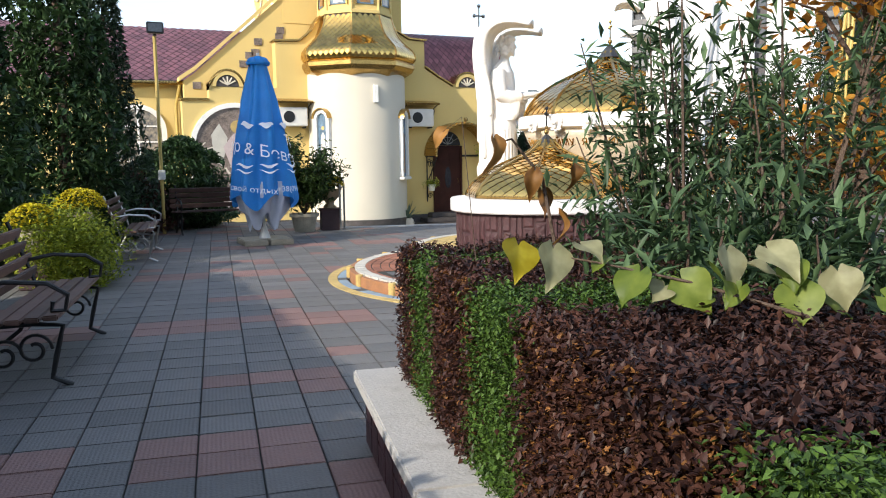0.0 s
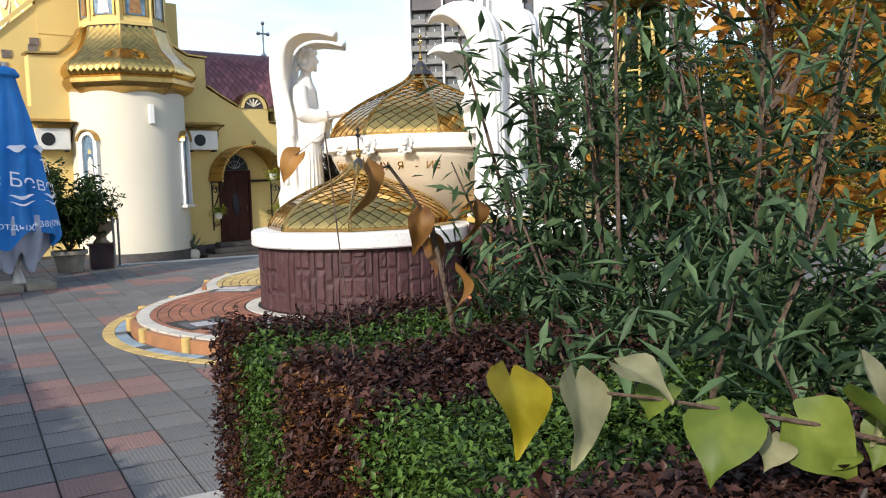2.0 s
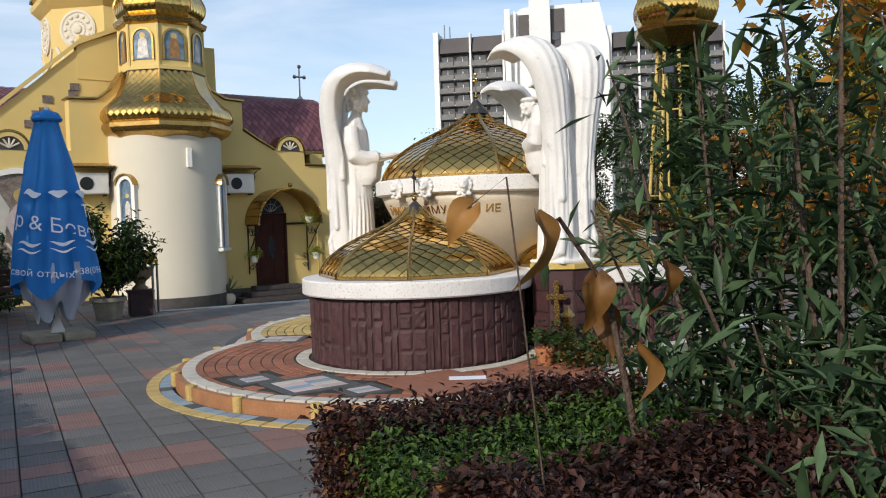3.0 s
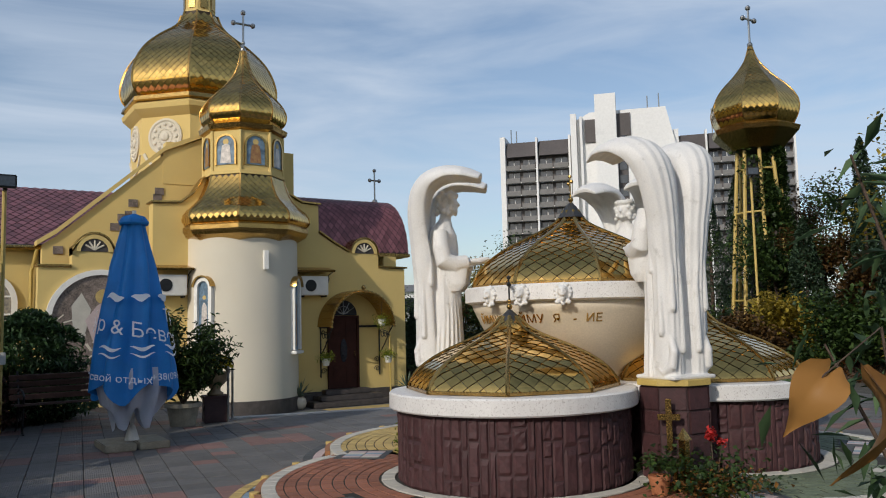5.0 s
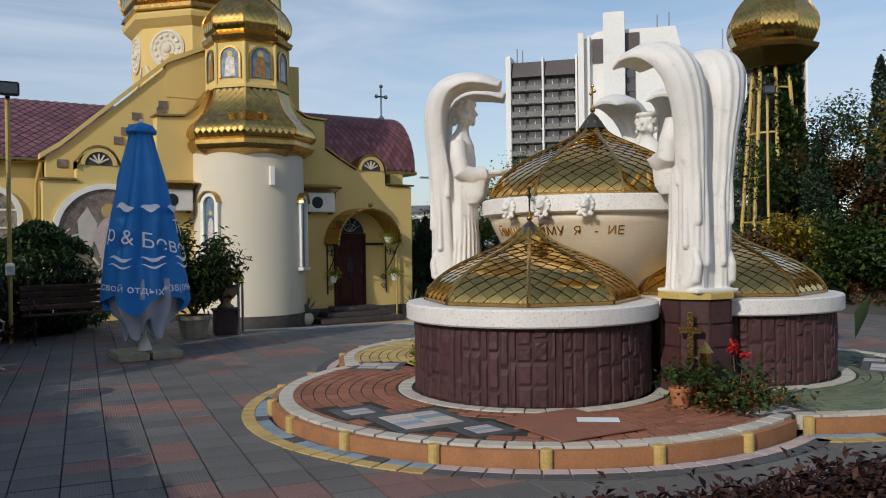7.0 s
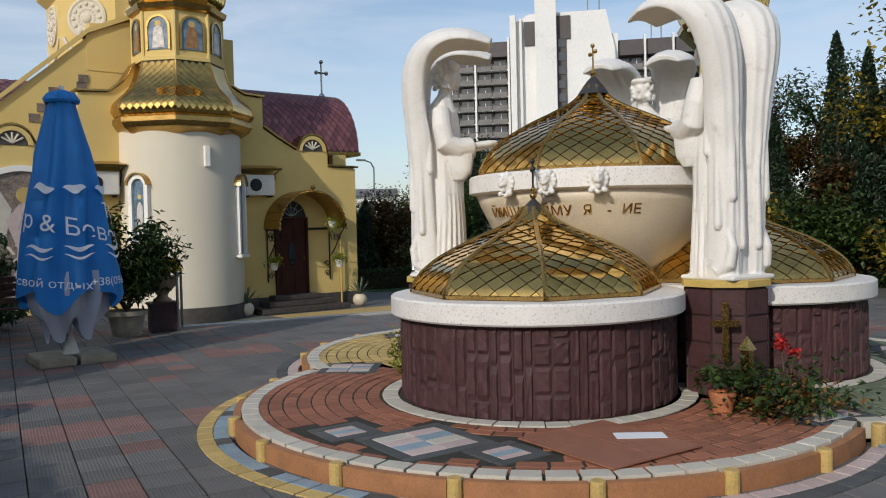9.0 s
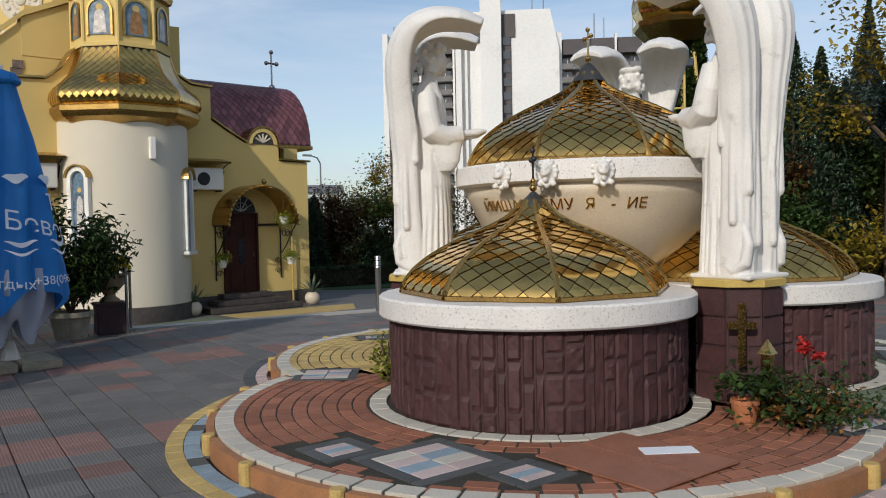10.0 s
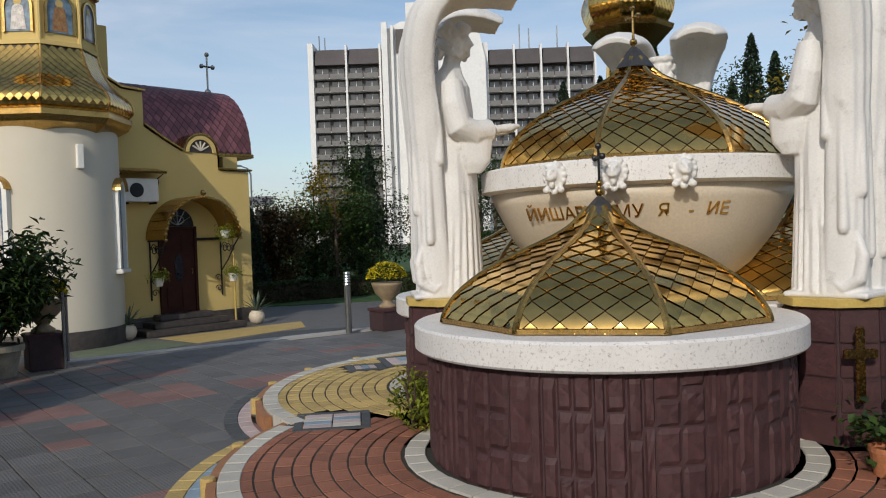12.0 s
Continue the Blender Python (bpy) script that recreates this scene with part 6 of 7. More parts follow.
def redbud():
    t = thing("redbud_branch", (2.05, 1.3, 0.235), "low redbud branch with yellowing heart-shaped leaves", "shrub")
    pts = [Vector((0, 0, 0)), Vector((-0.15, 0.1, 0.5)), Vector((-0.35, 0.2, 0.78)), Vector((-0.6, 0.38, 0.87)), Vector((-0.8, 0.52, 0.92)), Vector((-0.95, 0.62, 0.95))]
    part("branch", tube(pts, [0.012, 0.009, 0.006, 0.004, 0.003, 0.002]), BARK, t)
    rng = random.Random(5)
    spec = [(-0.99, 0.62, 0.97, 0.075, L_REDBUD_Y), (-0.91, 0.57, 0.96, 0.08, L_REDBUD_P), (-0.83, 0.56, 0.97, 0.06, L_REDBUD_P), (-0.72, 0.45, 0.9, 0.075, L_REDBUD_G), (-0.62, 0.4, 0.88, 0.08, L_REDBUD_G), (-0.55, 0.35, 0.9, 0.08, L_REDBUD_G), (-0.5, 0.36, 0.95, 0.08, L_REDBUD_P), (-0.42, 0.3, 0.96, 0.08, L_REDBUD_P), (-0.36, 0.25, 0.86, 0.08, L_REDBUD_G), (-0.28, 0.2, 0.9, 0.07, L_REDBUD_P), (-0.2, 0.12, 0.84, 0.08, L_REDBUD_G), (-0.1, 0.1, 0.86, 0.09, L_REDBUD_P), (-0.02, 0.02, 0.8, 0.09, L_REDBUD_Y), (0.1, 0.0, 0.78, 0.09, L_REDBUD_G), (0.2, -0.05, 0.74, 0.09, L_DRY)]
    for x, y, z, s, mtl in spec:
        bm = bmesh.new()
        heart_leaf(bm, Matrix.Identity(4), s * 1.42, 0.4)
        part("leaf", bm, mtl, t, m=pose(x, y, z, 48 + rng.uniform(-30, 26), rng.uniform(-42, 42), -30 + rng.uniform(-45, 45)))
        if x > -0.9:
            bm = bmesh.new()
            heart_leaf(bm, Matrix.Identity(4), s * rng.uniform(0.8, 1.2))
            part("leaf", bm, rng.choice((L_REDBUD_G, L_REDBUD_P, L_REDBUD_G)), t, m=pose(x + 0.06, y - 0.03, z - 0.04, 50 + rng.uniform(-30, 30), rng.uniform(-40, 40), rng.uniform(-120, 60)))
    # withered leaves on a bare stem
    d = thing("withered_shrub", (1.85, 3.0, 0.4), "bare stem with hanging brown withered leaves", "shrub")
    part("stem", tube([(0, 0, 0), (0.03, 0.02, 0.5), (-0.05, 0.05, 0.95), (-0.2, 0.05, 1.12), (-0.3, 0.0, 1.1)], [0.012, 0.01, 0.007, 0.005, 0.003]), BARK, d)
    for x, y, z, s, r in ((-0.3, 0.0, 1.12, 0.13, 20), (-0.1, 0.03, 0.98, 0.12, -30), (0.02, 0.0, 0.8, 0.13, 60), (-0.03, 0.08, 0.9, 0.11, 130), (0.05, -0.05, 1.0, 0.1, 10)):
        bm = bmesh.new()
        heart_leaf(bm, Matrix.Diagonal((0.6, 1, 1.5, 1)), s, 0.9)
        part("leaf", bm, L_DRY, d, m=pose(x, y, z, 80, 10, r))


def buddleja(x, y, h, seed, n=16, spread=0.48):
    t = thing("butterfly_bush", (x, y, 0.28), "tall butterfly bush with narrow grey-green leaves", "shrub", "butterfly bushes")
    rng = np.random.RandomState(seed)
    bm = bmesh.new()
    pts = []
    for i in range(n):
        a, s = rng.rand() * 6.28, spread * (0.25 + 0.75 * rng.rand())
        hh = h * (0.35 + 0.65 * rng.rand())
        path = [Vector((0.03 * math.cos(a), 0.03 * math.sin(a), 0)), Vector((s * 0.35 * math.cos(a), s * 0.35 * math.sin(a), hh * 0.45)), Vector((s * 0.75 * math.cos(a), s * 0.75 * math.sin(a), hh * 0.8)), Vector((s * math.cos(a), s * math.sin(a), hh))]
        part("stem", tube(path, [0.012, 0.009, 0.006, 0.003], None, 5), BARK, t)
        for j in range(150):
            f = 0.03 + 0.97 * rng.rand() ** 1.25
            k = min(2, int(f * 3))
            p = path[k].lerp(path[k + 1], f * 3 - k)
            pts.append(p + Vector(rng.normal(0, 0.07, 3)))
    leaves("foliage", [tuple(p) for p in pts], 0.1, L_BUDD, t, seed, 4.4, 0.45, 0.08)
    return t


def tree(name, x, y, z, h, r, material, label, seed, n=3000, size=0.12, cat="tree", trunk_f=0.35):
    t = thing(name, (x, y, z), label, cat)
    rng = np.random.RandomState(seed)
    bm = bmesh.new()
    tube([(0, 0, 0), (0.05, 0.03, h * 0.3), (0, 0, h * 0.7), (0.05, 0, h * 0.95)], [0.02 * h + 0.02, 0.014 * h + 0.01, 0.008 * h, 0.006], bm, 7)
    lumps = []
    for i in range(18):
        a, f = rng.rand() * 6.28, trunk_f + (1 - trunk_f) * rng.rand()
        L = r * (0.5 + 0.5 * rng.rand()) * (1.15 - 0.6 * f)
        p0, p2 = Vector((0, 0, h * f * 0.8)), Vector((L * math.cos(a), L * math.sin(a), h * f))
        tube([p0, p0.lerp(p2, 0.5) + Vector((0, 0, 0.05 * h)), p2], [0.006 * h, 0.004 * h, 0.004], bm, 5)
        lumps.append((p2, r * (0.28 + 0.22 * rng.rand())))
        lumps.append((p0.lerp(p2, 0.55), r * 0.25))
    part("trunk", bm, BARK, t)
    pts = []
    for i in range(n):
        c, q = lumps[rng.randint(len(lumps))]
        d = rng.normal(0, 1, 3)
        d *= 0.95 * rng.rand() ** 0.5 / np.linalg.norm(d)
        pts.append((c.x + d[0] * q, c.y + d[1] * q, c.z + d[2] * q))
    leaves("foliage", pts, size, material, t, seed, 1.6)
    return t


# ---------- distance ----------
def hotel():
    t = thing("hotel_block", (106.2, 144.9, LOW), "white high-rise slab block with rows of dark balconies", "high-rise", rz=-47)
    fl = 2.8
    # local x runs along the front; the front looks to -y

    def wing(x0, x1, top, cols):
        part("wing_body", boxed(x0, x1, 0.0, 17, 0, top), HOTEL_D, t)
        part("end_fin", boxed(x0 - 1.1, x0, -2.0, 17, 0, top + 1.2), HOTEL, t)
        w = (x1 - x0) / cols
        for c in range(cols):
            a = x0 + c * w
            part("pier", boxed(a + w - 0.4, a + w, -2.1, -0.01, 0, top + 0.6), HOTEL, t)
            part("attic", prism([(-1.9, top - 3.4), (-0.6, top), (-0.01, top), (-0.01, top - 3.4)], a + 0.3, a + w - 0.41), HOTEL_D, t, m=Matrix(((0, 1, 0, 0), (1, 0, 0, 0), (0, 0, 1, 0), (0, 0, 0, 1))))
            for f in range(int((top - 3.4) / fl)):
                z = top - 3.4 - (f + 1) * fl
                part("slab", boxed(a + 0.02, a + w - 0.41, -1.7, -0.01, z - 0.1, z + 0.1), HOTEL, t)
                for q in range(2):
                    b0, b1 = a + 0.1 + q * (w - 0.5) / 2, a + (q + 1) * (w - 0.5) / 2 - 0.15
                    part("balcony_front", boxed(b0, b1, -1.85, -1.72, z - 0.15, z + 0.95), HOTEL_G, t)
                    part("window", boxed(b0 + 0.2, b1 - 0.25, -0.14, -0.02, z + 0.3, z + 2.3), GLASS, t)
                    part("window_frame", boxed((b0 + b1) / 2 - 0.07, (b0 + b1) / 2 + 0.07, -0.2, -0.15, z + 0.3, z + 2.3), HOTEL, t)
    wing(1.4, 15.6, 41.4, 2)
    wing(38.0, 60.5, 40.2, 4)
    part("core_body", prism([(16.1, 0), (16.1, 44.0), (20.0, 46.0), (35.6, 46.0), (37.4, 38.0), (37.4, 0)], -3.6, 14.5), HOTEL, t, "blank white stair tower")
    part("core_tower", boxed(21.3, 25.6, -6.0, -3.62, 0, 49.2), HOTEL, t)
    part("core_fin", boxed(16.1, 17.3, -5.3, -3.62, 0, 45.6), HOTEL, t)
    part("core_fin", boxed(18.0, 18.5, -5.0, -3.62, 0, 45.0), HOTEL, t)
    part("window_strip", boxed(25.62, 27.6, -3.75, -3.61, 2, 45), HOTEL_D, t)
    for f in range(15):
        part("window", boxed(25.9, 27.4, -3.9, -3.76, 2.4 + f * 2.8, 4.1 + f * 2.8), GLASS, t)
    part("roof_block", boxed(25.62, 28.4, -4.0, -3.76, 40.5, 45.2), HOTEL_D, t)
    part("roof_block", boxed(19.0, 21.2, -4.0, -3.62, 39.5, 44.4), HOTEL_D, t)
    for x, z in ((2.2, 45), (3.4, 44.6), (32.0, 50), (34.4, 50.4), (45, 46), (47, 45), (53, 45.5)):
        part("antenna", tube([(x, 2, 39), (x, 2, z)], 0.13), STEEL, t)


def water_tower():
    t = thing("gilt_tower", (24.6, 20.0, LOW), "slim ivy-clad tower carrying a small gilt dome and cross", "tower")
    for i in range(8):
        e = radians(45 * i)
        part("leg", tube([(1.25 * math.cos(e), 1.25 * math.sin(e), 0), (0.62 * math.cos(e), 0.62 * math.sin(e), 8.3)], 0.065), OCHRE, t)
    for z in (1.5, 3.0, 4.5, 6.0, 7.5):
        r = 1.25 - 0.63 * z / 8.3
        part("ring", tube([(r * math.cos(radians(45 * i)), r * math.sin(radians(45 * i)), z) for i in range(9)], 0.035), OCHRE, t)
    part("tank", lathe([(0.46, 0), (0.42, 8.0), (0.9, 8.3)], 12), IRON, t, "dark core of the tower")
    part("eave", lathe([(0.9, 8.2), (1.45, 8.75), (1.5, 8.9), (1.3, 9.0)], 8, a0=22.5), GOLD_D, t)
    gilt_dome(t, [(1.25, 8.95), (1.42, 9.25), (1.5, 9.6), (1.42, 9.95), (1.15, 10.35), (0.75, 10.75), (0.42, 11.15), (0.2, 11.5), (0.06, 11.95)], 8, 22.5, 0.2, 0.2, GOLD, GOLD_P, GOLD_D, 0.02)
    bm = bmesh.new()
    ball(bm, (0, 0, 12.0), 0.1)
    cross(bm, 0, 0, 12.05, 1.3, 0.62, 0.04)
    part("cross", bm, STEEL, t)
    rng = np.random.RandomState(8)
    pts = []
    for i in range(15000):
        z = 8.4 * rng.rand() ** 0.9
        a = -1.1 + rng.normal(0, 0.9 if z > 2.5 else 1.4)
        r = (1.3 - 0.55 * z / 8.4) * (0.7 + 0.5 * rng.rand()) * (1.0 if math.sin(a * 3 + 2.2 * z) > -0.4 else 0.6)
        pts.append((r * math.cos(a), r * math.sin(a), z))
    leaves("ivy", pts, 0.15, L_GREEN, t, 8, 1.4)


def far_block():
    t = thing("low_block", (48.0, 80.0, LOW), "low white block with a grey roof, far beyond the trees", "building", rz=-32)
    part("wall", boxed(-4, 2.6, 0, 10, 0, 6.0), HOTEL, t)
    part("roof", prism([(-0.5, 6.0), (5, 7.0), (10.5, 6.0)], -4.4, 3.0), HOTEL_G, t, m=Matrix(((0, 1, 0, 0), (1, 0, 0, 0), (0, 0, 1, 0), (0, 0, 0, 1))))
    for i in range(3):
        for z in (0.9, 3.7):
            part("window", boxed(-3.2 + 2.15 * i, -1.9 + 2.15 * i, -0.06, -0.005, z, z + 1.6), GLASS, t)
    s = thing("street_lamp", (32.8, 55.2, LOW), "tall grey street lamp beyond the lawn", "street lamp")
    part("pole", tube([(0, 0, 0), (0, 0, 6.9), (-0.25, 0, 7.3), (-0.8, 0, 7.45)], [0.09, 0.06, 0.05, 0.04]), STEEL, s)
    part("head", boxed(-1.45, -0.75, -0.14, 0.14, 7.38, 7.52, bevel=0.03), STEEL, s)


platform()
for i in range(3):
    drum(i)
far_block()
bowl()
for i in range(3):
    angel(i)
church()
tower()
entrance()
hotel()
water_tower()
umbrella(2.79, 14.3)
bench(-0.47, 6.61, -98, "dark wooden slatted bench with black scrolled iron frames")
bench(0.55, 13.4, -97, "weathered wooden bench with pale scrolled iron frames", STEEL)
bench(2.45, 17.25, 184, "dark wooden slatted bench before the evergreen bushes")
floodlight(1.36, 17.4, 3.95, "a")
floodlight(19.5, 16.5, 5.4, "b", -40)
agave(9.8, 25.5, LOW, 0.62, "spiky agave in a pale round pot by the steps", 1)
agave(13.6, 25.6, LOW, 0.6, "spiky agave in a pale round pot by the steps", 2)
hedge_bed()
redbud()
for i, (x, y, h) in enumerate(((2.38, 2.8, 2.1), (2.5, 3.15, 1.9), (2.65, 2.5, 1.8), (3.0, 2.8, 1.5), (2.35, 2.2, 1.1), (1.95, 2.3, 1.15), (2.2, 1.85, 1.05))):
    buddleja(x, y, h, 40 + i)
bush("evergreen_bush", 3.0, 2.0, 0.28, 0.8, 0.6, 0.7, L_GREEN, "dense dark green bush in the bed", 3, 2600, 0.06)
bush("evergreen_bush", 3.9, 3.0, 0.28, 0.9, 0.6, 0.75, L_GREEN, "dense dark green bush in the bed", 4, 2600, 0.06)
tree("autumn_tree", 3.8, 3.1, 0.28, 2.6, 0.95, L_ORANGE, "small tree with thin orange autumn leaves", 5, 1300, 0.08)
tree("autumn_tree", 5.4, 2.8, 0.28, 3.0, 1.1, L_YELLOW, "small tree with thin yellow autumn leaves", 6, 1200, 0.08)
tree("autumn_tree", 4.6, 2.4, 0.28, 2.7, 1.0, L_ORANGE, "small tree with curled orange autumn leaves", 57, 1200, 0.08)
# left planting
conifer("thuja_tree", -0.35, 14.9, 6.6, 1.0, L_THUJA, "tall dark thuja beside the bench", 11, n=12000, size=0.17)
conifer("thuja_tree", -1.6, 12.4, 6.4, 1.1, L_THUJA, "tall dark thuja with a ragged outline", 12, n=12000, size=0.17)
conifer("thuja_tree", 0.4, 16.5, 5.8, 0.75, L_CYPR, "slim grey-green cypress behind the bench", 13, n=7000)
conifer("thuja_tree", -2.9, 17.2, 5.8, 1.0, L_THUJA, "tall dark thuja with a ragged outline", 14, n=7000)
conifer("thuja_tree", -2.2, 14.8, 6.4, 1.1, L_THUJA, "tall dark thuja with a ragged outline", 15, n=6000)
conifer("evergreen_bush", 1.9, 18.9, 1.95, 1.25, L_THUJA, "rounded dark green bush behind the bench", 16, n=14000, size=0.12, shape=0.45, ragged=0.3)
conifer("evergreen_bush", 0.7, 17.8, 1.3, 0.9, L_BURG, "dark purple-leaved bush beneath the conifers", 17, n=8000, size=0.1, shape=0.45, ragged=0.3)
bush("golden_bush", -0.35, 10.9, 0, 0.65, 1.0, 0.95, L_LIME, "low golden-green bush beside the bench", 18, 13000, 0.06, blob=0.5)
flower_ball("chrysanthemum_pot", -0.12, 11.0, 0.6, 0.3, 19, "pot", "yellow chrysanthemums in a pot above the bush")
flower_ball("chrysanthemum_pot", -0.62, 10.5, 0.45, 0.3, 21, "pot", "yellow chrysanthemums in a pot above the bush")
# ---------- lower court, lawn and road ----------
solo("lower_court", prism([(3.0, 15.5), (24, 13), (30, 24), (20, 30), (14, 36), (2, 30)], LOW - 0.03, LOW - 0.006, axis="z"), GREYTILE_I, "grey paving of the lower court before the church", "pavement", "structure")
for k, (pts, mtl, word) in enumerate((([(7.6, 22.6), (10.4, 23.3), (10.0, 24.9), (8.0, 24.6)], BRICK_G, "green"), ([(10.5, 23.3), (13.8, 23.6), (14.6, 24.9), (10.4, 25.1)], BRICK_Y, "yellow"), ([(9.6, 21.4), (14.5, 22.4), (12.8, 23.4), (9.2, 22.5)], BRICK_K, "dark grey"), ([(6.6, 20.8), (8.4, 21.4), (7.4, 22.9), (6.0, 22.4)], BRICK_W, "white"))):
    solo("paving_patch", prism(pts, LOW - 0.005, LOW + 0.004 + 0.001 * k, axis="z"), mtl, f"{word} patterned paving before the church steps", "pavement", "structure")
solo("lawn", prism([(15.5, 31.5), (17.5, 29.5), (26, 24.5), (60, 36), (80, 90), (30, 80), (16, 44)], LOW - 0.03, LOW + 0.03, axis="z"), GRASS, "short green lawn beyond the lower court", "lawn", "structure")
solo("terrace_edge", prism([(4.9, 16.75), (9.8, 15.7), (15, 14.6), (15, 14.85), (9.85, 15.95), (4.95, 17.0)], LOW, 0.006, axis="z"), CONCRETE, "pale concrete edging of the terrace", "kerb", "structure")


def railing():
    t = thing("stair_railing", (4.75, 16.75, 0), "short steel handrail at the terrace steps", "railing")
    for x, y in ((0, 0), (0.25, 0.05), (0.0, -0.5)):
        part("post", tube([(x, y, -0.02 if y < 0.02 else -0.02), (x, y, 0.95)], 0.022), STEEL, t)
    part("handrail", tube([(0.0, -0.55, 0.86), (0, 0, 0.98), (0.25, 0.05, 1.02)], 0.024), STEEL, t)
    st = thing("terrace_steps", (5.0, 17.0, 0), "white stone steps from the terrace to the court", "steps", kind="structure")
    for i in range(4):
        part("step", boxed(0.0, 1.6, 0.05 + 0.3 * i, 0.35 + 0.3 * i, LOW, -0.16 - 0.18 * i, bevel=0.01), WHITE, st)


railing()


def oleander(x, y):
    t = thing("potted_oleander", (x, y, 0), "large leafy oleander in a grey pot", "potted plant")
    part("pot", lathe([(0.2, 0), (0.26, 0.3), (0.3, 0.31), (0.3, 0.38), (0.26, 0.38), (0.24, 0.34)], 24), GREYPOT, t)
    rng = np.random.RandomState(66)
    pts = []
    for i in range(14):
        a = 6.28 * i / 14 + rng.rand()
        h, q = 1.1 + 0.75 * rng.rand(), 0.35 + 0.45 * rng.rand()
        part("stem", tube([(0, 0, 0.34), (q * 0.5 * math.cos(a), q * 0.5 * math.sin(a), 0.3 + h * 0.5), (q * math.cos(a), q * math.sin(a), h)], [0.014, 0.01, 0.004], None, 5), BARK, t)
        for j in range(330):
            f = 0.3 + 0.7 * rng.rand()
            pts.append((q * f * math.cos(a) + rng.normal(0, 0.11), q * f * math.sin(a) + rng.normal(0, 0.11), 0.34 + (h - 0.3) * f + rng.normal(0, 0.1)))
    leaves("foliage", pts, 0.13, L_GREEN, t, 66, 3.2)


oleander(4.0, 16.3)


def pedestal(x, y, z, h, w, label):
    t = thing("urn_pedestal", (x, y, z), label, "pedestal", "urn pedestals", rz=-10)
    part("block", boxed(-w, w, -w, w, 0, h - 0.05, bevel=0.01), BROWN_J, t)
    part("top", boxed(-w - 0.02, w + 0.02, -w - 0.02, w + 0.02, h - 0.05, h, bevel=0.01), BROWN, t)


pedestal(4.6, 16.5, 0.0, 0.45, 0.2, "dark brown stone block under a flower urn")
flower_ball("flower_urn", 4.6, 16.5, 0.45, 0.3, 23, "urn", "brown urn of yellow chrysanthemums on a block")
pedestal(9.5, 15.55, 0.0, 0.35, 0.22, "brown stone block at the terrace edge")
flower_ball("flower_urn", 9.5, 15.55, 0.35, 0.32, 24, "urn", "brown urn of yellow chrysanthemums at the terrace edge")


def bollard(x, y, z, h):
    t = thing("bollard_light", (x, y, z), "slim steel bollard lamp at the terrace edge", "bollard")
    part("post", tube([(0, 0, 0), (0, 0, h * 0.78)], 0.05, n=14), STEEL, t)
    for i in range(4):
        part("louvre", lathe([(0.035, h * (0.79 + 0.045 * i)), (0.058, h * (0.795 + 0.045 * i)), (0.05, h * (0.82 + 0.045 * i))], 14), STEEL, t)
    part("cap", lathe([(0.06, h * 0.97), (0.055, h), (0.01, h * 1.01)], 14), STEEL, t)


bollard(8.85, 15.75, 0.0, 0.95)


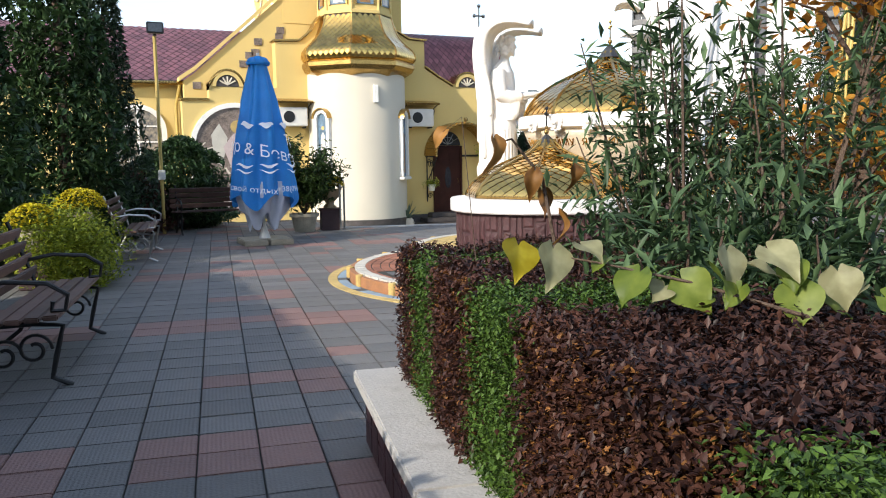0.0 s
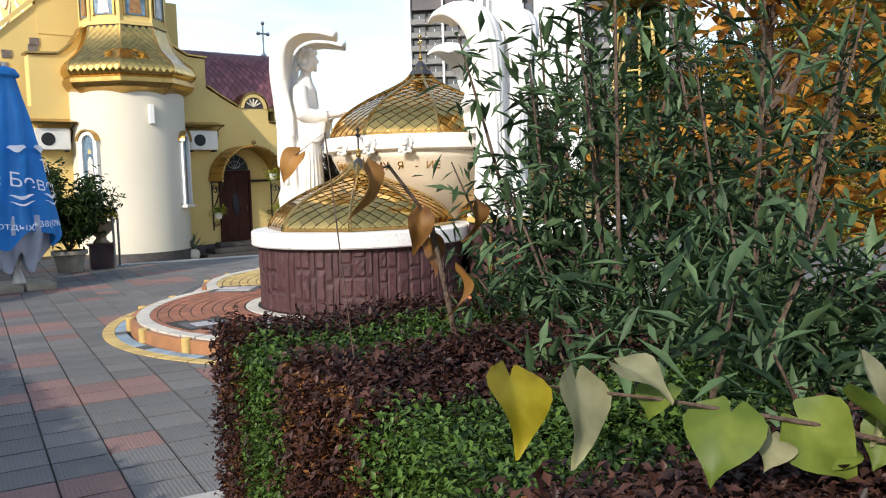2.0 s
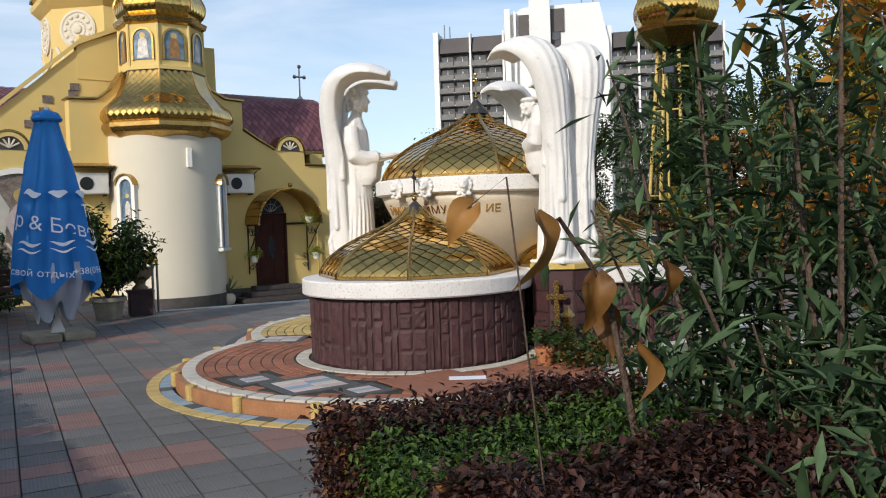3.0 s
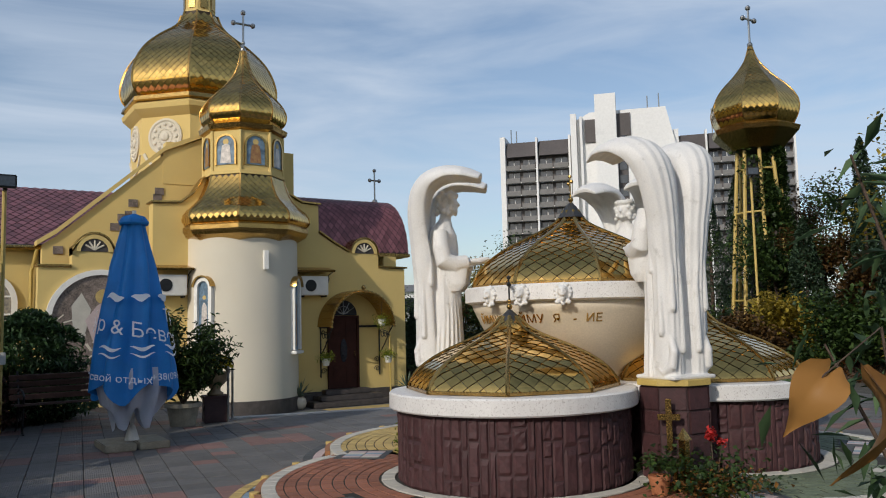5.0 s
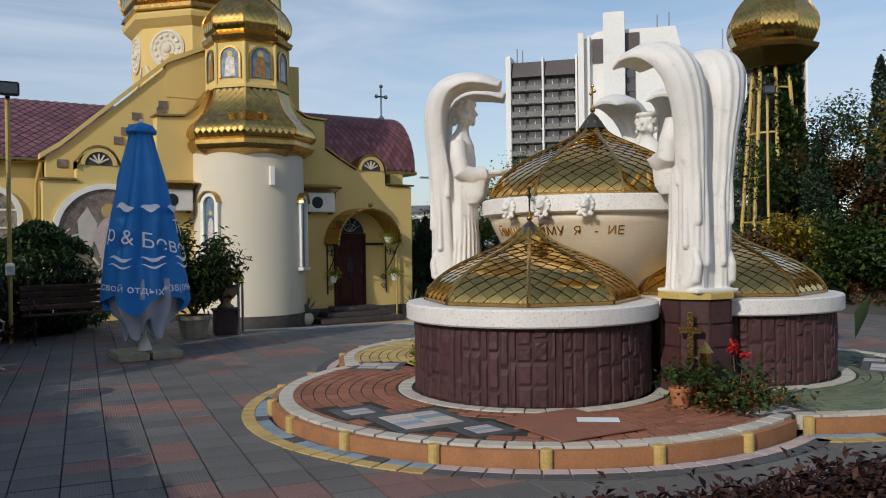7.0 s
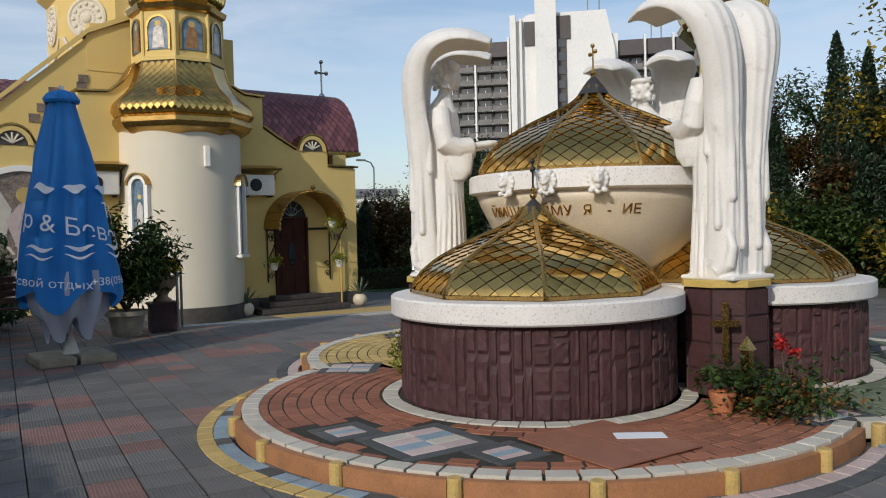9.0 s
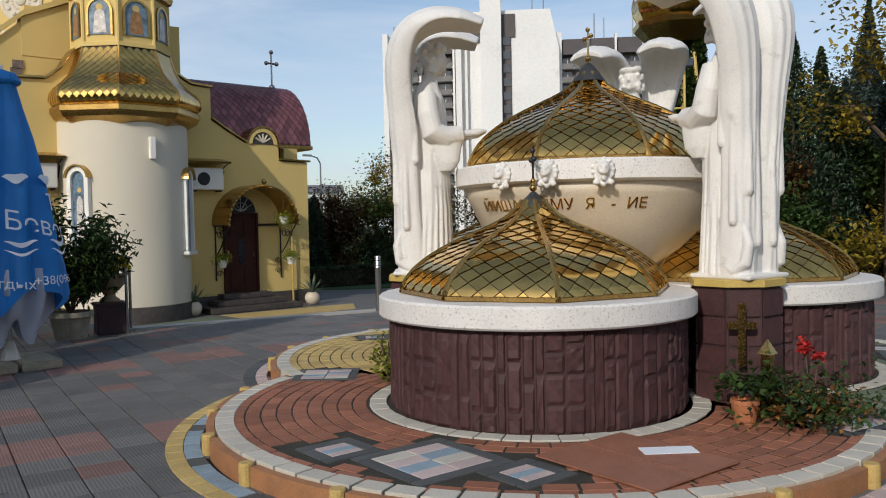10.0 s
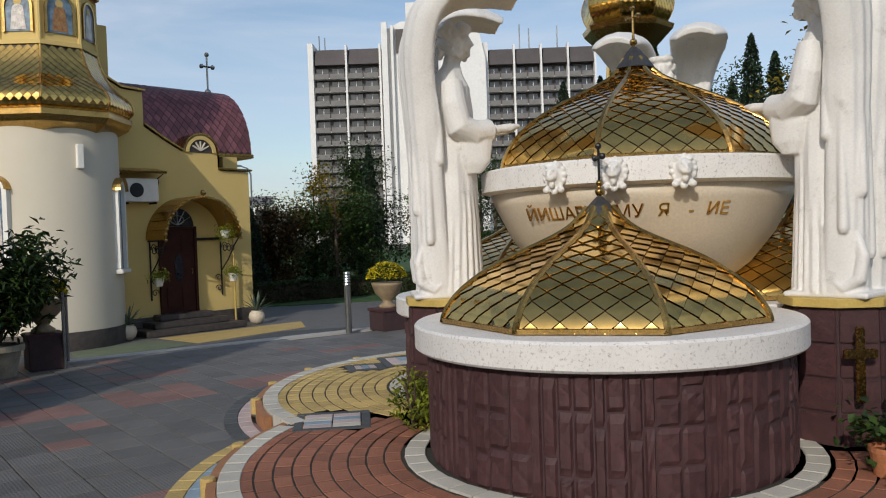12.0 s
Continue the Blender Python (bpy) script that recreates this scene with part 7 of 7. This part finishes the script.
def memorial_things():
    c = thing("gilt_cross", (6.05, 7.53, 0.42), "flat gilt cross on the brown plinth", "cross", rz=-48)
    part("upright", boxed(-0.026, 0.026, -0.03, 0, 0, 0.46, bevel=0.006), GOLD_D, c)
    part("bar", boxed(-0.1, 0.1, -0.034, -0.002, 0.27, 0.325, bevel=0.006), GOLD_D, c)
    p = thing("red_flower_pot", (5.62, 7.27, PLAT_Z), "clay pot of trailing geraniums with red flowers", "flower pot")
    pot(p, 0.095, 0.16, CLAY)
    rng = np.random.RandomState(12)
    leaves("greenery", [(0.05 + rng.normal(0, 0.1), rng.normal(0, 0.1), 0.2 + abs(rng.normal(0, 0.07))) for _ in range(260)], 0.055, L_GREEN, p, 12, 1.3)
    q = thing("flower_clump", (6.0, 7.0, PLAT_Z), "clump of green and dried geraniums with red blooms", "plants")
    leaves("greenery", [(rng.normal(0, 0.24), rng.normal(0, 0.2), 0.03 + abs(rng.normal(0, 0.13))) for _ in range(1100)], 0.05, L_GREEN, q, 13, 1.4)
    leaves("dry_leaves", [(rng.normal(0, 0.22), rng.normal(0, 0.18), 0.02 + abs(rng.normal(0, 0.08))) for _ in range(500)], 0.05, L_DRY, q, 14, 1.6)
    for i, (x, y, z) in enumerate(((0.02, 0.05, 0.46), (0.1, 0.0, 0.42), (0.06, 0.08, 0.5))):
        part("stalk", tube([(0, 0, 0.02), (x, y, z)], 0.005, None, 5), BARK, q)
        leaves("bloom", [(x + rng.normal(0, 0.02), y + rng.normal(0, 0.02), z + rng.normal(0, 0.016)) for _ in range(70)], 0.03, L_RED, q, 15 + i, 1.2)
    g = thing("grave_lantern", (5.95, 7.28, PLAT_Z), "tall gilt candle lantern beside the flowers", "lantern")
    part("body", boxed(-0.035, 0.035, -0.035, 0.035, 0, 0.42, bevel=0.005), GOLD_D, g)
    part("roof", lathe([(0.07, 0.42), (0.05, 0.45), (0.005, 0.52)], 4, a0=45), GOLD_D, g)
    part("side_candle", lathe([(0.025, 0), (0.025, 0.2), (0.02, 0.21)], 12, c=(-0.1, 0.02)), GOLD_D, g)
    b = thing("board", (4.37, 7.26, PLAT_Z + 0.008), "red-brown board lying on the bricks", "board", rz=-3)
    part("sheet", boxed(-0.36, 0.02, -0.42, 0.42, 0, 0.012, bevel=0.003), PLYWOOD, b)
    part("sheet", boxed(0.025, 0.4, -0.42, 0.42, 0, 0.012, bevel=0.003), PLYWOOD, b)
    n = thing("white_sheet", (4.64, 7.21, PLAT_Z + 0.022), "small white printed sheet on the board", "notice", rz=52)
    part("paper", boxed(-0.07, 0.07, -0.16, 0.16, 0, 0.003), INK, n)
    bush("small_shrub", 4.85, 10.15, PLAT_Z, 0.22, 0.22, 0.42, L_LIME, "small yellow-green shrub against the drum", 71, 900, 0.045)


memorial_things()


def hanging_pot(x, y, z, label, spill=False):
    t = thing("hanging_flowers", (x, y, z), label, "flower pot", "hanging flowers")
    part("pot", lathe([(0.09, 0), (0.14, 0.2), (0.15, 0.22), (0.12, 0.22)], 16), PLASTIC, t)
    part("hanger", tube([(0, 0, 0.2), (0, 0.0, 0.75)], 0.006, None, 5), IRON, t)
    rng = np.random.RandomState(int(x * 10))
    leaves("greenery", [(rng.normal(0, 0.11), rng.normal(0, 0.11), 0.27 + rng.normal(0, 0.08) - (0.25 * rng.rand() if spill else 0)) for _ in range(600)], 0.05, L_LIME, t, 9, 1.4)


hanging_pot(10.85, FY - 0.55, 0.35, "white pot of bushy greenery by the door")
hanging_pot(13.05, FY - 0.55, 0.35, "white pot of bushy greenery by the door")
hanging_pot(12.7, FY - 0.8, 1.55, "spilling green spider plant under the canopy", True)
drop = thing("yellow_pipe", (13.35, FY - 0.12, LOW), "yellow painted gas pipe on the wall", "pipe")
part("riser", tube([(0, 0, 0), (0, 0, 2.9), (-0.35, 0, 2.95)], 0.03), OCHRE, drop)

# ---------- trees round the place ----------
# hedge rows out of view, added to keep sun off the near pavers
shade_hedge_rows = ((-1.75, -3.0, -1.75, 3.0), (-1.75, 3.1, -1.7, 9.4))
rng_t = random.Random(50)
BACK = [(18.6, 33.5, 3.3, 1.1, "c"), (20.8, 34.8, 3.7, 2.0, "o"), (22.6, 33.2, 4.6, 2.20, "g"), (21.5, 38, 3.8, 1.2, "c"), (24, 36.5, 5.2, 2.40, "y"), (24.8, 33.4, 6.4, 1.10, "c"), (26, 34.8, 5.6, 2.40, "g"), (20.2, 41, 7.5, 1.60, "s"), (27, 31, 4.2, 2.20, "o"), (28.5, 33, 6.6, 1.20, "c"), (17.5, 38.5, 5.5, 1.30, "c"), (30, 30.5, 5.2, 2.20, "g"),
        (22, 14.8, 7.3, 1.15, "c"), (23.4, 13.4, 8.1, 1.38, "s"), (24.6, 15.2, 7.3, 1.26, "c"), (25.6, 17.2, 6.5, 2.30, "g"), (26.6, 13, 8.3, 2.53, "y"), (27.4, 15, 8.3, 1.61, "s"), (24.4, 17.6, 5.7, 2.07, "o"), (23, 18.4, 5.2, 1.84, "g"), (28.4, 18.2, 7.3, 1.49, "c"), (29, 11.4, 9.1, 2.99, "y"), (22.8, 22.4, 5.7, 2.07, "g"), (26, 22, 7.8, 1.38, "c"), (28, 25, 8.3, 1.61, "c"), (30.5, 22, 7.3, 2.76, "o"), (19.5, 9, 6.8, 2.07, "y"), (22.5, 10.2, 8.6, 1.49, "c"), (25, 8.6, 9.1, 2.76, "g"), (21.0, 12.2, 4.2, 1.8, "g"), (20.4, 14.4, 3.6, 1.5, "o"), (24.0, 11.4, 8.2, 1.5, "c"), (26.2, 10.4, 8.6, 2.6, "y"), (28.6, 14.0, 8.8, 1.6, "c"), (30.6, 16.6, 8.4, 1.6, "s"), (33.0, 19.0, 8.2, 2.8, "g"), (34.0, 13.0, 9.0, 2.8, "g"), (32.0, 25.0, 8.0, 1.5, "c"), (35.0, 28.0, 7.0, 2.8, "g"), (19.2, 36.4, 3.6, 1.6, "g"), (23.2, 40.0, 3.8, 2.4, "g"), (28.0, 38.0, 6.4, 2.8, "g"), (33.0, 34.0, 6.4, 2.8, "g"), (16.2, 41.0, 5.0, 2.4, "g"), (19.6, 12.7, 5.3, 1.2, "c"), (20.7, 12.9, 5.6, 1.3, "s"), (21.6, 16.4, 5.2, 1.3, "c"), (22.5, 12.9, 6.0, 1.5, "s"), (19.4, 11.4, 8.2, 2.2, "y"), (20.2, 16.0, 3.0, 1.7, "y"), (18.6, 13.4, 2.6, 1.6, "g"), (17.9, 15.6, 2.2, 1.5, "o")]
for i, (x, y, h, r, kind) in enumerate(BACK):
    z = LOW
    if kind == "c":
        conifer("cypress_tree", x, y, h, r * 0.62, L_CYPR, "slim dark green cypress beyond the court", 200 + i, base=z, n=6500, size=0.14, shape=0.6)
    elif kind == "s":
        conifer("spruce_tree", x, y, h, r, L_SPRUCE, "blue-green spruce beyond the court", 200 + i, base=z, n=7500, size=0.14, shape=0.95, ragged=0.4)
    else:
        tree("autumn_tree" if kind != "g" else "leafy_tree", x, y, z, h, r, {"o": L_RUSTDARK, "y": L_YELLOW, "g": L_GREEN}[kind], {"o": "rusty brown autumn tree beyond the court", "y": "yellow-leaved autumn tree beyond the court", "g": "dense dark green tree beyond the court"}[kind], 200 + i, 8000, 0.14, trunk_f=0.12)


def far_hedge(x0, y0, x1, y1, z, h, w, mtl, label, seed, n=9000):
    t = thing("clipped_hedge", (x0, y0, z), label, "hedge", "far hedges", rz=math.degrees(math.atan2(y1 - y0, x1 - x0)))
    L = math.hypot(x1 - x0, y1 - y0)
    r = np.random.RandomState(seed)
    # plain box in the soil colour inside the leaf layer
    part("core", boxed(0.05, L - 0.05, -w / 2 + 0.08, w / 2 - 0.08, 0, h - 0.1), SOIL, t, "dark solid hedge core")
    p = np.stack([L * r.rand(n), (w / 2) * np.sign(r.rand(n) - 0.5) * (1 - 0.2 * r.rand(n)), h * r.rand(n)], 1)
    q = np.stack([L * r.rand(n // 2), w * (r.rand(n // 2) - 0.5), h - 0.1 * r.rand(n // 2)], 1)
    leaves("foliage", np.concatenate([p, q]), 0.09, mtl, t, seed, 1.7)


# the unseen hedges that cast shade over the start of the walk
for k, (xa, ya, xb, yb) in enumerate(shade_hedge_rows):
    far_hedge(xa, ya, xb, yb, 0.0, 1.75, 0.7, L_GREEN, "unseen green hedge added to shade the near paving", 310 + k, 7000)
far_hedge(15.5, 18.6, 22.0, 9.0, LOW + 0.1, 1.3, 0.8, L_RUST, "long clipped red-brown hedge beyond the terrace", 301)
far_hedge(16.6, 20.4, 24.4, 12.4, LOW, 1.6, 0.8, L_BURG, "long clipped dark purple hedge", 302)
far_hedge(15.6, 31.2, 28.0, 29.5, LOW, 0.8, 0.7, L_GREEN, "low green hedge along the lawn", 303)
pedestal(-0.12, 11.0, 0.0, 0.6, 0.16, "brown stone block inside the golden bush")
pedestal(-0.62, 10.5, 0.0, 0.45, 0.16, "brown stone block inside the golden bush")


def lone_leaf(x, y, z):
    t = thing("withered_twig", (x + 0.12, y - 0.1, 0.6), "thin twig with one curled brown leaf", "twig")
    part("twig", tube([(0, 0, -0.3), (0.02, 0.02, 0.3), (-0.03, 0.06, z - 0.6 + 0.12), (-0.1, 0.1, z - 0.6 + 0.06)], [0.0022, 0.002, 0.0018, 0.0015]), BARK, t)
    bm = bmesh.new()
    heart_leaf(bm, Matrix.Diagonal((0.7, 1, 1.5, 1)), 0.078, 0.9)
    part("leaf", bm, L_DRY, t, "curled brown leaf", m=pose(-0.09, 0.09, z - 0.6 + 0.07, 70, 35, -60))


lone_leaf(1.24, 2.9, 1.48)
# unseen trees added to close the place behind and beside the walk; they dim sky fill and reflections
for k in range(11):
    if k % 3 == 1:
        tree("leafy_tree", -11 + 2.6 * k, -7.5 - (k % 2), LOW, 8.5, 2.6, L_GREEN, "unseen green tree added behind the walk to cut sky light", 400 + k, 1600, 0.36, trunk_f=0.12)
    else:
        conifer("cypress_tree", -11 + 2.6 * k, -7.0 - (k % 2), 8.5, 1.5, L_CYPR, "unseen cypress added behind the walk to darken reflections", 400 + k, base=LOW, n=1800, size=0.4, shape=0.6)
for k in range(9):
    conifer("cypress_tree", -13.0 - (k % 2), -5.0 + 3.2 * k, 6.0, 1.3, L_CYPR, "unseen cypress added beyond the west side to cut sky light", 430 + k, base=-0.03, n=1800, size=0.4, shape=0.6)
plaza()
